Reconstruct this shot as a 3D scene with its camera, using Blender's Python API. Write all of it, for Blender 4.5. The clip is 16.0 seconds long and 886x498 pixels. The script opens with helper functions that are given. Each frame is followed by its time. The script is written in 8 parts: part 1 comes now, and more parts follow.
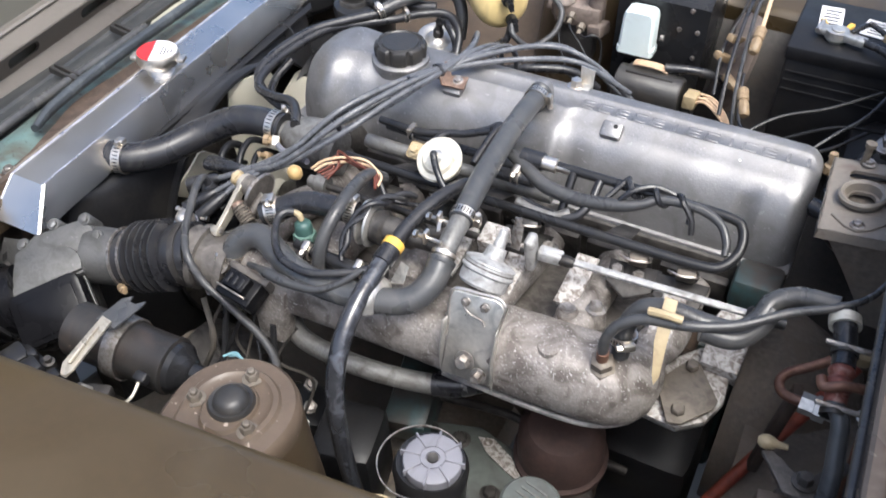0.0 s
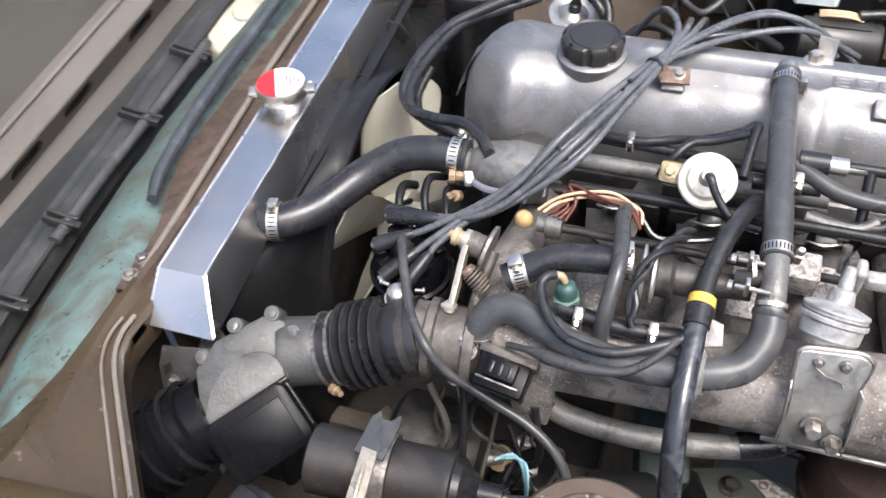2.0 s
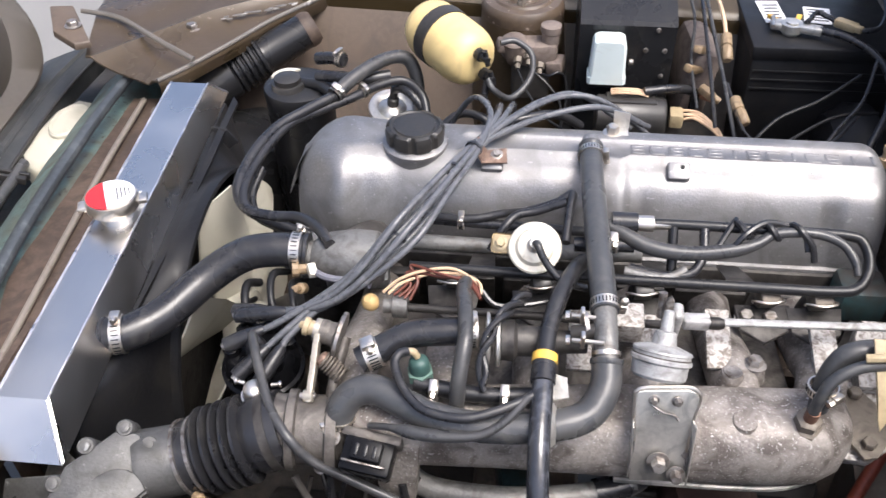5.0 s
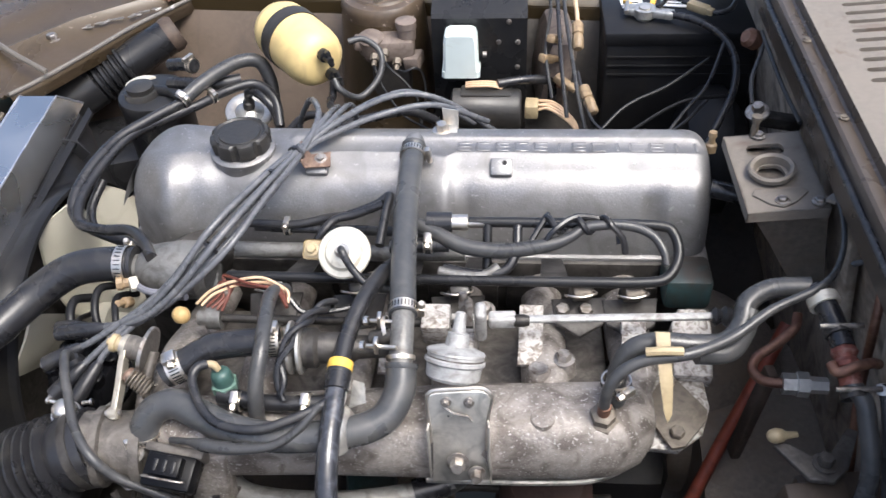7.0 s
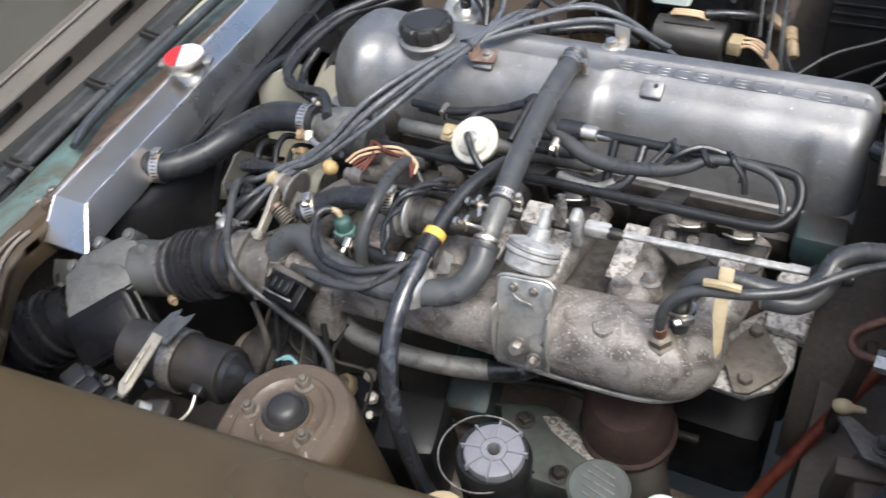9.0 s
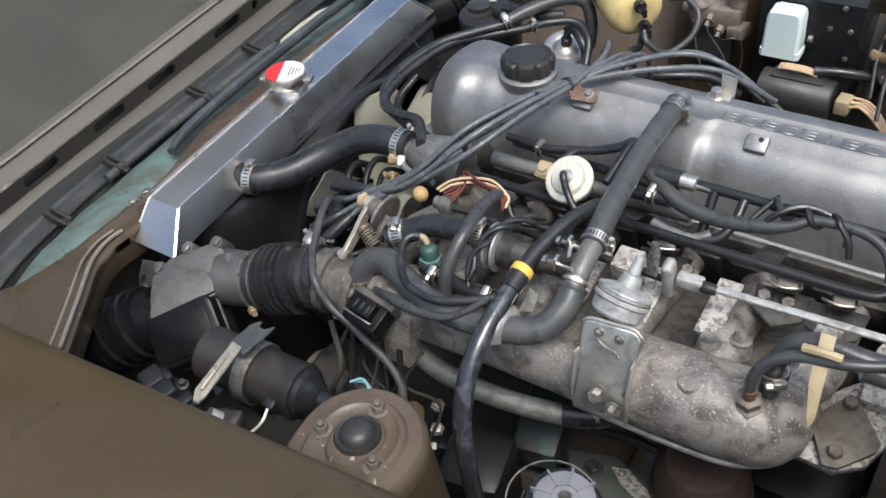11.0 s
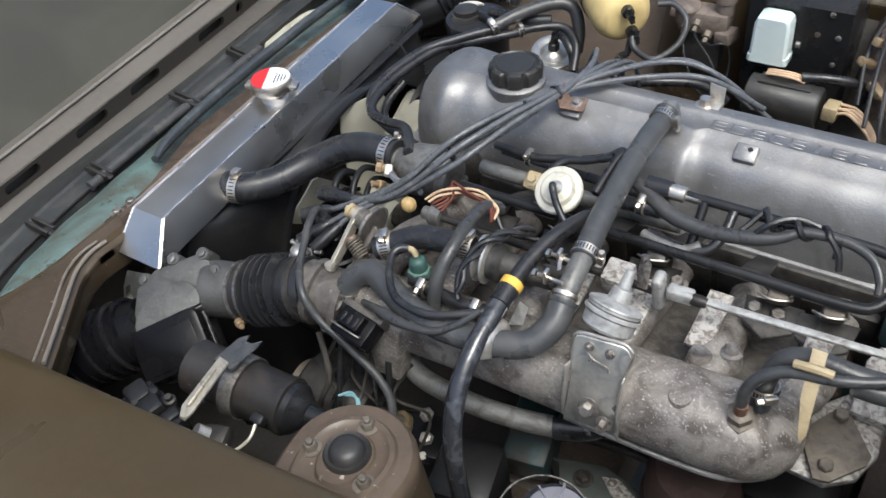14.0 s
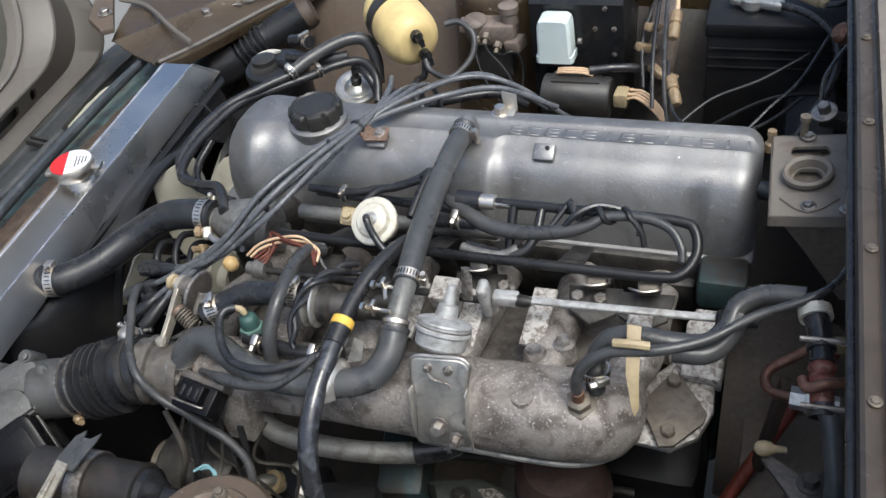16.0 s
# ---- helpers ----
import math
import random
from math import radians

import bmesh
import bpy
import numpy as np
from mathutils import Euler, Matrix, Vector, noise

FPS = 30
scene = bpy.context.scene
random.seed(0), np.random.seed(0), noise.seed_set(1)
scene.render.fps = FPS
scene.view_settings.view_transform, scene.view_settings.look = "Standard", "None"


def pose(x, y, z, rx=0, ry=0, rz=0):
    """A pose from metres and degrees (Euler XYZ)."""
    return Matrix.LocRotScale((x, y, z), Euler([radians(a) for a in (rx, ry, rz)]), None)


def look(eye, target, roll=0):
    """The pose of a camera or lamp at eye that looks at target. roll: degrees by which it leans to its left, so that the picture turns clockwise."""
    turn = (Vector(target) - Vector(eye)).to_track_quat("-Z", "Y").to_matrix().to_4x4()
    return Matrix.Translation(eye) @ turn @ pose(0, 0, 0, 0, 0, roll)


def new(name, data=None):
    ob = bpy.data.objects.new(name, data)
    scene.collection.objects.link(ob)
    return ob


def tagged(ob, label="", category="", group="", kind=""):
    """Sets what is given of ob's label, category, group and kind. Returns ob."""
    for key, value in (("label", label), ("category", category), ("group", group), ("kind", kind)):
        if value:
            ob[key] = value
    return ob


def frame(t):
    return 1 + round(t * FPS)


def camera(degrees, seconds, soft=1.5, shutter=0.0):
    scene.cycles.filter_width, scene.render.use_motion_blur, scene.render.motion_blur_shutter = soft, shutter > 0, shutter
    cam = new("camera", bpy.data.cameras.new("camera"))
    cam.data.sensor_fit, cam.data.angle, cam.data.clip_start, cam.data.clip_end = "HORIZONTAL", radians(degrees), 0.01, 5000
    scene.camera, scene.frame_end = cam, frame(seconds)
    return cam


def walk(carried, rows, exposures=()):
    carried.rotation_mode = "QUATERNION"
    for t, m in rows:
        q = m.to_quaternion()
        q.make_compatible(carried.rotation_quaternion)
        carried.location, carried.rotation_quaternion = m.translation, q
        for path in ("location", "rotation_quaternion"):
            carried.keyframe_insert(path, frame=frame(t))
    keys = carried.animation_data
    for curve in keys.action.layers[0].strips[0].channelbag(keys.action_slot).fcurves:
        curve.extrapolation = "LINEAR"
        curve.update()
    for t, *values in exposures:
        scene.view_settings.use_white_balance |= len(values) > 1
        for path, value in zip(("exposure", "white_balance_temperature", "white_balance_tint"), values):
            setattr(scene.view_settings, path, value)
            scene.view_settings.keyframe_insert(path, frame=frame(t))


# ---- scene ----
cam = camera(53.6, 16.0, shutter=0.5)
METRES, EYE, TILT, LEAN, TURN = 1.15, 1.41, -42.0, 0.0, 27.2
X0, Y0 = 0.327, -0.905
ROWS = [
    (0.0, 0.0, 0.0, 0.0, 0.0, 0.0, 0.0),
    (0.5, -0.005, 0.0039, 0.005, 1.47, 1.89, -0.74),
    (1.0, -0.0344, 0.0289, 0.0157, 4.72, 1.43, -1.51),
    (1.5, -0.1471, 0.1033, 0.0792, 4.06, -1.16, 2.78),
    (2.0, -0.2808, 0.1756, 0.1291, -4.25, -4.69, 8.62),
    (2.5, -0.318, 0.1813, 0.131, -8.6, -5.5, 9.67),
    (3.0, -0.3153, 0.1747, 0.1277, -9.15, -5.53, 9.83),
    (3.5, -0.3143, 0.1695, 0.1286, -9.88, -4.48, 9.98),
    (4.0, -0.3048, 0.1603, 0.1283, -11.89, -1.4, 10.86),
    (4.2, -0.3092, 0.1532, 0.1242, -13.3898, -0.3946, 11.3724),
    (6.3, -0.2025, 0.123, 0.1079, -16.8974, -1.5248, 16.9816),
    (6.5, -0.1792, 0.1175, 0.1046, -16.54, -1.7, 17.25),
    (7.0, -0.1356, 0.1019, 0.0972, -16.13, -2.11, 17.22),
    (7.5, -0.0718, 0.0811, 0.0802, -12.22, -1.99, 17.06),
    (8.0, 0.0069, 0.0533, 0.048, -6.06, -2.83, 15.14),
    (8.5, 0.0231, 0.0337, 0.026, -1.27, -2.87, 10.3),
    (9.0, 0.0178, 0.0237, 0.0233, 3.9, -2.38, 5.52),
    (9.5, 0.0173, 0.0363, 0.0271, 7.2, -2.75, 3.01),
    (9.7, 0.019, 0.0372, 0.0229, 7.8061, -2.5315, 2.4597),
    (11.8, -0.0182, 0.0306, 0.0307, 8.0068, 1.6301, -0.3445),
    (12.0, -0.0202, 0.033, 0.0305, 8.01, 1.89, -0.49),
    (12.5, -0.0288, 0.0498, 0.0371, 8.0, 1.34, -0.85),
    (13.0, -0.0259, 0.0587, 0.0447, 7.66, -0.0, -1.06),
    (13.5, -0.024, 0.0552, 0.0442, 7.64, -0.53, -0.91),
    (14.0, -0.008, 0.0374, 0.0443, 7.26, -0.56, 0.58),
    (14.5, -0.0033, 0.0299, 0.0327, 5.59, -0.22, 3.24),
    (15.0, 0.0164, 0.0169, 0.0287, 3.21, 0.25, 8.19),
    (15.5, 0.0344, 0.0243, 0.0327, 0.21, 0.53, 11.51),
    (16.0, 0.0428, 0.0353, 0.0417, -0.82, 0.63, 12.01),
]
EXPOSURES = [(0.0, 0.70, 5930, 6), (1.0, 0.65, 5930, 6), (2.0, 0.75, 6030, 8), (3.5, 0.84, 6080, 10), (4.2, 0.66, 6080, 10), (6.5, 0.68, 6030, 8), (8.0, 0.64, 5980, 5), (9.0, 0.46, 5930, 4), (12.0, 0.13, 5880, 2), (13.5, 0.17, 5880, 2), (14.0, 0.12, 5880, 2), (16.0, 0.08, 5880, 2)]
walk(cam, [(t, pose(X0, Y0, EYE, TILT, LEAN, TURN) @ pose(METRES * x, METRES * y, METRES * z, 90 + pitch, roll, yaw)) for t, x, y, z, yaw, pitch, roll in ROWS], EXPOSURES)


# ---- light ----
world = bpy.data.worlds.new("sky")
scene.world = world
world.use_nodes = True
sky = world.node_tree.nodes.new("ShaderNodeTexSky")
sky.sky_type, sky.sun_disc = "NISHITA", False
sky.sun_elevation, sky.sun_rotation = radians(65), radians(125)
sky.dust_density, sky.air_density, sky.ozone_density = 6.0, 0.7, 0.2
background = world.node_tree.nodes["Background"]
background.inputs["Strength"].default_value = 0.22
world.node_tree.links.new(sky.outputs[0], background.inputs["Color"])
sun = new("sun", bpy.data.lights.new("sun", "SUN"))
sun.data.energy, sun.data.angle, sun.data.color = 1.42, radians(24), (1.0, 0.95, 0.88)
sun.matrix_world = look((0.75, -0.55, 2.6), (0, 0, 0.7))


# ---- materials ----
def mat(name, col, rough=0.5, metal=0.0, var=0.22, scale=11.0, fine=160.0, bump=0.12, stain=None, amount=0.45,
        specks=None, speck_scale=240.0, speck_amount=0.33, coat=0.0, rough_var=0.12, soft=0.12, trans=0.0, sheen=0.5):
    m = bpy.data.materials.new(name)
    m.use_nodes = True
    nt = m.node_tree
    bsdf = nt.nodes["Principled BSDF"]

    def node(kind, **values):
        n = nt.nodes.new(kind)
        for key, value in values.items():
            n.inputs[key].default_value = value
        return n

    def mix(fac, a, b):
        n = nt.nodes.new("ShaderNodeMix")
        n.data_type = "RGBA"
        nt.links.new(fac, n.inputs[0])
        for i, v in ((6, a), (7, b)):
            if isinstance(v, tuple):
                n.inputs[i].default_value = (*v, 1)
            else:
                nt.links.new(v, n.inputs[i])
        return n.outputs[2]

    def step(source, low, high):
        n = node("ShaderNodeMapRange", **{"From Min": low, "From Max": high})
        nt.links.new(source, n.inputs["Value"])
        return n.outputs[0]

    at = nt.nodes.new("ShaderNodeTexCoord").outputs["Object"]

    def noise_at(size, detail, warp=0.0):
        n = node("ShaderNodeTexNoise", Scale=size, Detail=detail, Distortion=warp)
        nt.links.new(at, n.inputs["Vector"])
        return n.outputs["Fac"]

    broad, grain = noise_at(scale, 5.0, 0.4), noise_at(fine, 3.0)
    lo, hi = (tuple(min(1.0, c * k) for c in col) for k in (1 - var, 1 + var))
    colour = mix(step(broad, 0.3, 0.7), lo, hi)
    colour = mix(step(grain, 0.35, 0.75), colour, tuple(min(1.0, c * (1 + var)) for c in col)) if var > 0.12 else colour
    if stain:
        where = noise_at(scale * 1.7, 7.0, 1.2)
        colour = mix(step(where, 1 - amount - soft, 1 - amount + soft), colour, stain)
    if specks:
        where = noise_at(speck_scale, 2.0)
        colour = mix(step(where, 1 - speck_amount, 1 - speck_amount + 0.06), colour, specks)
    nt.links.new(colour, bsdf.inputs["Base Color"])
    r = node("ShaderNodeMapRange", **{"From Min": 0.3, "From Max": 0.7, "To Min": max(0.03, rough - rough_var), "To Max": min(1.0, rough + rough_var)})
    nt.links.new(broad, r.inputs["Value"])
    nt.links.new(r.outputs[0], bsdf.inputs["Roughness"])
    bsdf.inputs["Metallic"].default_value = metal
    bsdf.inputs["Coat Weight"].default_value = coat
    bsdf.inputs["Specular IOR Level"].default_value = sheen
    bsdf.inputs["Transmission Weight"].default_value = trans
    if bump:
        b = node("ShaderNodeBump", Strength=bump, Distance=0.002)
        nt.links.new(grain, b.inputs["Height"])
        nt.links.new(b.outputs[0], bsdf.inputs["Normal"])
    return m


CAST = mat("cast aluminium", (0.262, 0.257, 0.257), 0.53, 0.72, 0.16, 13, 420, 0.16, stain=(0.215, 0.206, 0.202), amount=0.42, specks=(0.38, 0.37, 0.365), speck_scale=150, speck_amount=0.33, rough_var=0.17)
MANIFOLD = mat("oxidised aluminium", (0.27, 0.245, 0.222), 0.6, 0.3, 0.32, 18, 260, 0.45, stain=(0.12, 0.102, 0.088), amount=0.48,
               specks=(0.40, 0.38, 0.36), speck_scale=345, speck_amount=0.385)
ALLOY = mat("grey die casting", (0.175, 0.172, 0.165), 0.5, 0.45, 0.25, 25, 300, 0.3, stain=(0.10, 0.092, 0.08), amount=0.42)
CHALKY = mat("chalky zinc casting", (0.40, 0.395, 0.385), 0.55, 0.35, 0.2, 30, 300, 0.2, stain=(0.22, 0.21, 0.195), amount=0.42)
POLISHED = mat("brushed aluminium", (0.66, 0.64, 0.61), 0.29, 1.0, 0.07, 9, 700, 0.05, rough_var=0.07)
WELD = mat("weld bead", (0.66, 0.66, 0.68), 0.35, 1.0, 0.2, 40, 260, 0.5)
RUBBER = mat("black rubber", (0.017, 0.017, 0.019), 0.30, 0, 0.3, 22, 240, 0.10, stain=(0.042, 0.040, 0.038), amount=0.38)
LEAD = mat("grey ignition lead jacket", (0.084, 0.087, 0.095), 0.28, 0, 0.25, 30, 200, 0.05, stain=(0.14, 0.14, 0.145), amount=0.36)
WIRE = mat("grey-black cable jacket", (0.042, 0.042, 0.043), 0.34, 0, 0.25, 30, 200, 0.05, stain=(0.078, 0.075, 0.070), amount=0.37)
# Brown-black tone; on the filler sheets it stands in for shade.
BAY_BLACK = mat("brown-black bay tone", (0.050, 0.045, 0.040), 0.7, 0, 0.35, 14, 120, 0.4, stain=(0.075, 0.064, 0.052), amount=0.4)
SOILED = mat("oil-soiled casting", (0.125, 0.112, 0.098), 0.5, 0.35, 0.3, 22, 260, 0.35, stain=(0.055, 0.048, 0.042), amount=0.45)
# Flange paint made paler to carry skylight, with real worn patches on it.
HOOD_LIT_WORN = mat("lit and worn flange paint", (0.125, 0.113, 0.099), 0.38, 0, 0.14, 6, 90, 0.05, stain=(0.50, 0.48, 0.46), amount=0.30, soft=0.03)
PLASTIC = mat("black plastic", (0.014, 0.014, 0.015), 0.30, 0, 0.3, 14, 200, 0.08, stain=(0.028, 0.026, 0.023), amount=0.33, sheen=0.38)
SMOOTH_BLACK = mat("smooth black moulding", (0.006, 0.006, 0.007), 0.28, 0, 0.2, 14, 200, 0.03, sheen=0.16)
DUSTY = mat("dusty black plastic", (0.022, 0.021, 0.020), 0.42, 0, 0.3, 16, 180, 0.15, stain=(0.040, 0.035, 0.030), amount=0.42)
BROWN = mat("brown body paint", (0.050, 0.034, 0.014), 0.34, 0, 0.14, 5, 90, 0.03, stain=(0.066, 0.048, 0.024), amount=0.38, soft=0.25, coat=0.12)
BROWN_DULL = mat("dull brown apron paint", (0.090, 0.066, 0.047), 0.55, 0, 0.22, 9, 120, 0.12, stain=(0.07, 0.052, 0.04), amount=0.40)
# Darker copy of the apron brown; its shade is put into the colour.
BROWN_DARK = mat("shaded brown apron paint", (0.055, 0.039, 0.022), 0.34, 0, 0.25, 9, 120, 0.06, stain=(0.072, 0.052, 0.034), amount=0.40, soft=0.12, specks=(0.16, 0.13, 0.10), speck_scale=100, speck_amount=0.30)
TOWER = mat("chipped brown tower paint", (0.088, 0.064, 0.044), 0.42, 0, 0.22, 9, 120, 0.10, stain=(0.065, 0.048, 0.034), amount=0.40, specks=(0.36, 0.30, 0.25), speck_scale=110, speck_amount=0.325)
TAN = mat("dusty brown latch paint", (0.172, 0.150, 0.125), 0.55, 0, 0.15, 14, 150, 0.10, stain=(0.10, 0.062, 0.042), amount=0.30)
RUSTY = mat("rusty brown steel", (0.070, 0.049, 0.036), 0.7, 0.1, 0.35, 14, 160, 0.3, stain=(0.042, 0.029, 0.022), amount=0.45)
GREEN = mat("old green paint", (0.108, 0.178, 0.172), 0.45, 0, 0.20, 9, 140, 0.12, stain=(0.078, 0.083, 0.068), amount=0.55, soft=0.16, specks=(0.040, 0.042, 0.034), speck_scale=120, speck_amount=0.37)
DARK = mat("dark grimy steel", (0.165, 0.141, 0.115), 0.6, 0.1, 0.4, 12, 140, 0.3, stain=(0.185, 0.148, 0.112), amount=0.42)
GREASE = mat("greasy dark metal", (0.06, 0.055, 0.05), 0.5, 0.4, 0.35, 18, 160, 0.3, stain=(0.025, 0.022, 0.02), amount=0.48)
BLOCK = mat("blue-green engine paint", (0.028, 0.06, 0.062), 0.5, 0, 0.35, 9, 130, 0.2, stain=(0.035, 0.03, 0.026), amount=0.5)
APRON = mat("grey-green steel paint", (0.078, 0.087, 0.080), 0.6, 0, 0.2, 8, 120, 0.12, stain=(0.05, 0.046, 0.04), amount=0.42)
ZINC = mat("bright zinc steel", (0.74, 0.68, 0.60), 0.36, 1.0, 0.12, 40, 300, 0.06, stain=(0.40, 0.39, 0.36), amount=0.33)
BRACKET = mat("galvanised sheet", (0.58, 0.56, 0.52), 0.36, 0.8, 0.16, 18, 200, 0.10, stain=(0.25, 0.25, 0.24), amount=0.38)
BOLT = mat("dull steel bolt", (0.30, 0.28, 0.26), 0.45, 0.8, 0.3, 50, 300, 0.2, stain=(0.13, 0.10, 0.08), amount=0.42)
PLATE = mat("brown grey plate", (0.15, 0.128, 0.102), 0.55, 0.3, 0.2, 30, 260, 0.15, stain=(0.09, 0.075, 0.06), amount=0.4)
GREY_RUBBER = mat("dusty grey rubber", (0.050, 0.051, 0.053), 0.31, 0, 0.2, 16, 220, 0.12, stain=(0.085, 0.083, 0.080), amount=0.42)
SLEEVE = mat("glossy black sleeve", (0.024, 0.025, 0.029), 0.14, 0, 0.3, 30, 90, 0.30, stain=(0.085, 0.09, 0.105), amount=0.36, coat=0.5)
AGED_AMBER = mat("aged amber plastic", (0.42, 0.285, 0.12), 0.45, 0, 0.2, 40, 200, 0.05)
FIREWALL = mat("grimy brown firewall paint", (0.32, 0.27, 0.215), 0.6, 0, 0.4, 12, 140, 0.3, stain=(0.115, 0.094, 0.075), amount=0.44)
RUSTY_TIN = mat("rust-tinged tin", (0.20, 0.135, 0.10), 0.5, 0.4, 0.3, 60, 260, 0.2, stain=(0.11, 0.065, 0.045), amount=0.42)
YELLOW = mat("pale yellow plastic", (0.70, 0.54, 0.24), 0.42, 0, 0.10, 14, 90, 0.05, stain=(0.55, 0.41, 0.19), amount=0.42, soft=0.16, specks=(0.46, 0.34, 0.17), speck_scale=70, speck_amount=0.30)
WHITE = mat("milky white plastic", (0.66, 0.74, 0.72), 0.4, 0, 0.06, 20, 120, 0.02, stain=(0.50, 0.53, 0.49), amount=0.3)
CHIPPED = mat("chipped white paint", (0.40, 0.38, 0.355), 0.55, 0.1, 0.25, 80, 360, 0.3, stain=(0.15, 0.125, 0.105), amount=0.47, soft=0.11)
IVORY = mat("ivory plated steel", (0.66, 0.62, 0.52), 0.38, 0.25, 0.1, 40, 260, 0.05, stain=(0.42, 0.37, 0.27), amount=0.36)
BEIGE = mat("yellowed nylon", (0.37, 0.295, 0.175), 0.45, 0, 0.14, 40, 200, 0.05, stain=(0.28, 0.21, 0.12), amount=0.35)
AMBER = mat("amber plastic", (0.70, 0.43, 0.07), 0.4, 0, 0.15, 40, 200, 0.05)
FAN = mat("cream fan plastic", (0.47, 0.45, 0.37), 0.5, 0, 0.1, 9, 90, 0.05, stain=(0.36, 0.33, 0.25), amount=0.35)
RED = mat("red rubber", (0.27, 0.065, 0.038), 0.45, 0, 0.25, 20, 160, 0.1, stain=(0.17, 0.04, 0.025), amount=0.42)
RED_PAINT = mat("red print", (0.62, 0.025, 0.03), 0.35, 0, 0.06, 20, 160, 0.0)
PAPER = mat("white print", (0.78, 0.78, 0.78), 0.45, 0, 0.05, 30, 160, 0.0)
INK = mat("dark print", (0.05, 0.05, 0.055), 0.5, 0, 0.1, 30, 160, 0.0)
COPPER = mat("rusty copper", (0.21, 0.115, 0.078), 0.5, 0.6, 0.3, 30, 200, 0.2, stain=(0.15, 0.07, 0.05), amount=0.45)
WIRE_TAN = mat("faded tan wire", (0.58, 0.41, 0.26), 0.5, 0, 0.2, 60, 200, 0.0)
WIRE_RED = mat("red-brown wire", (0.105, 0.030, 0.018), 0.5, 0, 0.2, 60, 200, 0.0)
TEAL = mat("green rubber boot", (0.040, 0.085, 0.075), 0.5, 0, 0.25, 40, 200, 0.1)
LILAC = mat("lilac grey plastic", (0.185, 0.184, 0.208), 0.5, 0, 0.1, 20, 150, 0.05, stain=(0.15, 0.147, 0.165), amount=0.35)
HOOD = mat("hood lining paint", (0.062, 0.058, 0.044), 0.42, 0, 0.12, 3, 60, 0.03, stain=(0.088, 0.081, 0.064), amount=0.34, soft=0.25)
# Same flange paint darkened for the downward folds, shade included in the colour.
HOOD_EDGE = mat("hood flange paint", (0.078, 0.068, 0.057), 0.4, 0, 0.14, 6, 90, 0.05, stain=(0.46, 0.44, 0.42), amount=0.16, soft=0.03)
HARNESS = mat("blue-grey harness tape", (0.040, 0.046, 0.052), 0.5, 0, 0.25, 20, 160, 0.15, stain=(0.09, 0.10, 0.105), amount=0.38)
CONCRETE = mat("garage concrete", (0.21, 0.205, 0.195), 0.8, 0, 0.10, 0.8, 60, 0.2, stain=(0.175, 0.17, 0.162), amount=0.42, soft=0.22)
METER = mat("grey meter casting", (0.088, 0.087, 0.084), 0.48, 0.35, 0.22, 25, 300, 0.25, stain=(0.062, 0.060, 0.056), amount=0.42, specks=(0.24, 0.24, 0.235), speck_scale=80, speck_amount=0.30)
COIL = mat("browned coil paint", (0.021, 0.020, 0.019), 0.42, 0.1, 0.3, 14, 180, 0.12, stain=(0.050, 0.038, 0.032), amount=0.42, specks=(0.14, 0.11, 0.09), speck_scale=120, speck_amount=0.29)
STRAP = mat("aged plated strap", (0.40, 0.365, 0.30), 0.36, 0.5, 0.15, 40, 260, 0.05, stain=(0.25, 0.215, 0.165), amount=0.38)
DUST_TAN = mat("pinkish dusty casting", (0.165, 0.132, 0.112), 0.6, 0.05, 0.25, 24, 200, 0.2, stain=(0.10, 0.078, 0.064), amount=0.42)
SHROUD = mat("matt black shroud plastic", (0.010, 0.010, 0.011), 0.42, 0, 0.3, 14, 200, 0.10, stain=(0.018, 0.017, 0.016), amount=0.36, sheen=0.28)
GRILLE = mat("weathered black moulding", (0.030, 0.032, 0.033), 0.45, 0, 0.25, 12, 160, 0.12, stain=(0.062, 0.062, 0.060), amount=0.40)
PALE_BLUE = mat("faded blue wire", (0.20, 0.36, 0.40), 0.5, 0, 0.15, 60, 200, 0.0)
FLANGE = mat("dark glossy flange paint", (0.062, 0.049, 0.038), 0.30, 0, 0.16, 9, 120, 0.05, stain=(0.045, 0.034, 0.026), amount=0.40)
OLD_NYLON = mat("browned nylon", (0.25, 0.180, 0.105), 0.5, 0, 0.2, 40, 200, 0.08, stain=(0.16, 0.11, 0.065), amount=0.40)
# Near-black in place of the shade inside holes, slots and backings.
GAP = mat("black recess shade", (0.008, 0.008, 0.008), 0.8, 0, 0.1, 10, 60, 0.0)


# ---- building helpers ----
V = Vector
BASE = {}


def B():
    return bmesh.new()


def finish(name, bm, material, base, angle=38):
    bmesh.ops.translate(bm, verts=bm.verts, vec=-base)
    bmesh.ops.recalc_face_normals(bm, faces=bm.faces)
    me = bpy.data.meshes.new(name)
    bm.to_mesh(me)
    bm.free()
    for p in me.polygons:
        p.use_smooth = True
    me.set_sharp_from_angle(angle=radians(angle))
    me.materials.append(material)
    return new(name, me)


def thing(name, at, label, category, group="", kind=""):
    ob = tagged(new(name), label, category, group, kind)
    ob.location = at
    BASE[ob.name] = V(at)
    return ob


def part(name, bm, material, parent, label="", angle=38):
    ob = finish(name, bm, material, BASE[parent.name], angle)
    ob.parent = parent
    BASE[ob.name] = BASE[parent.name]
    return tagged(ob, label)


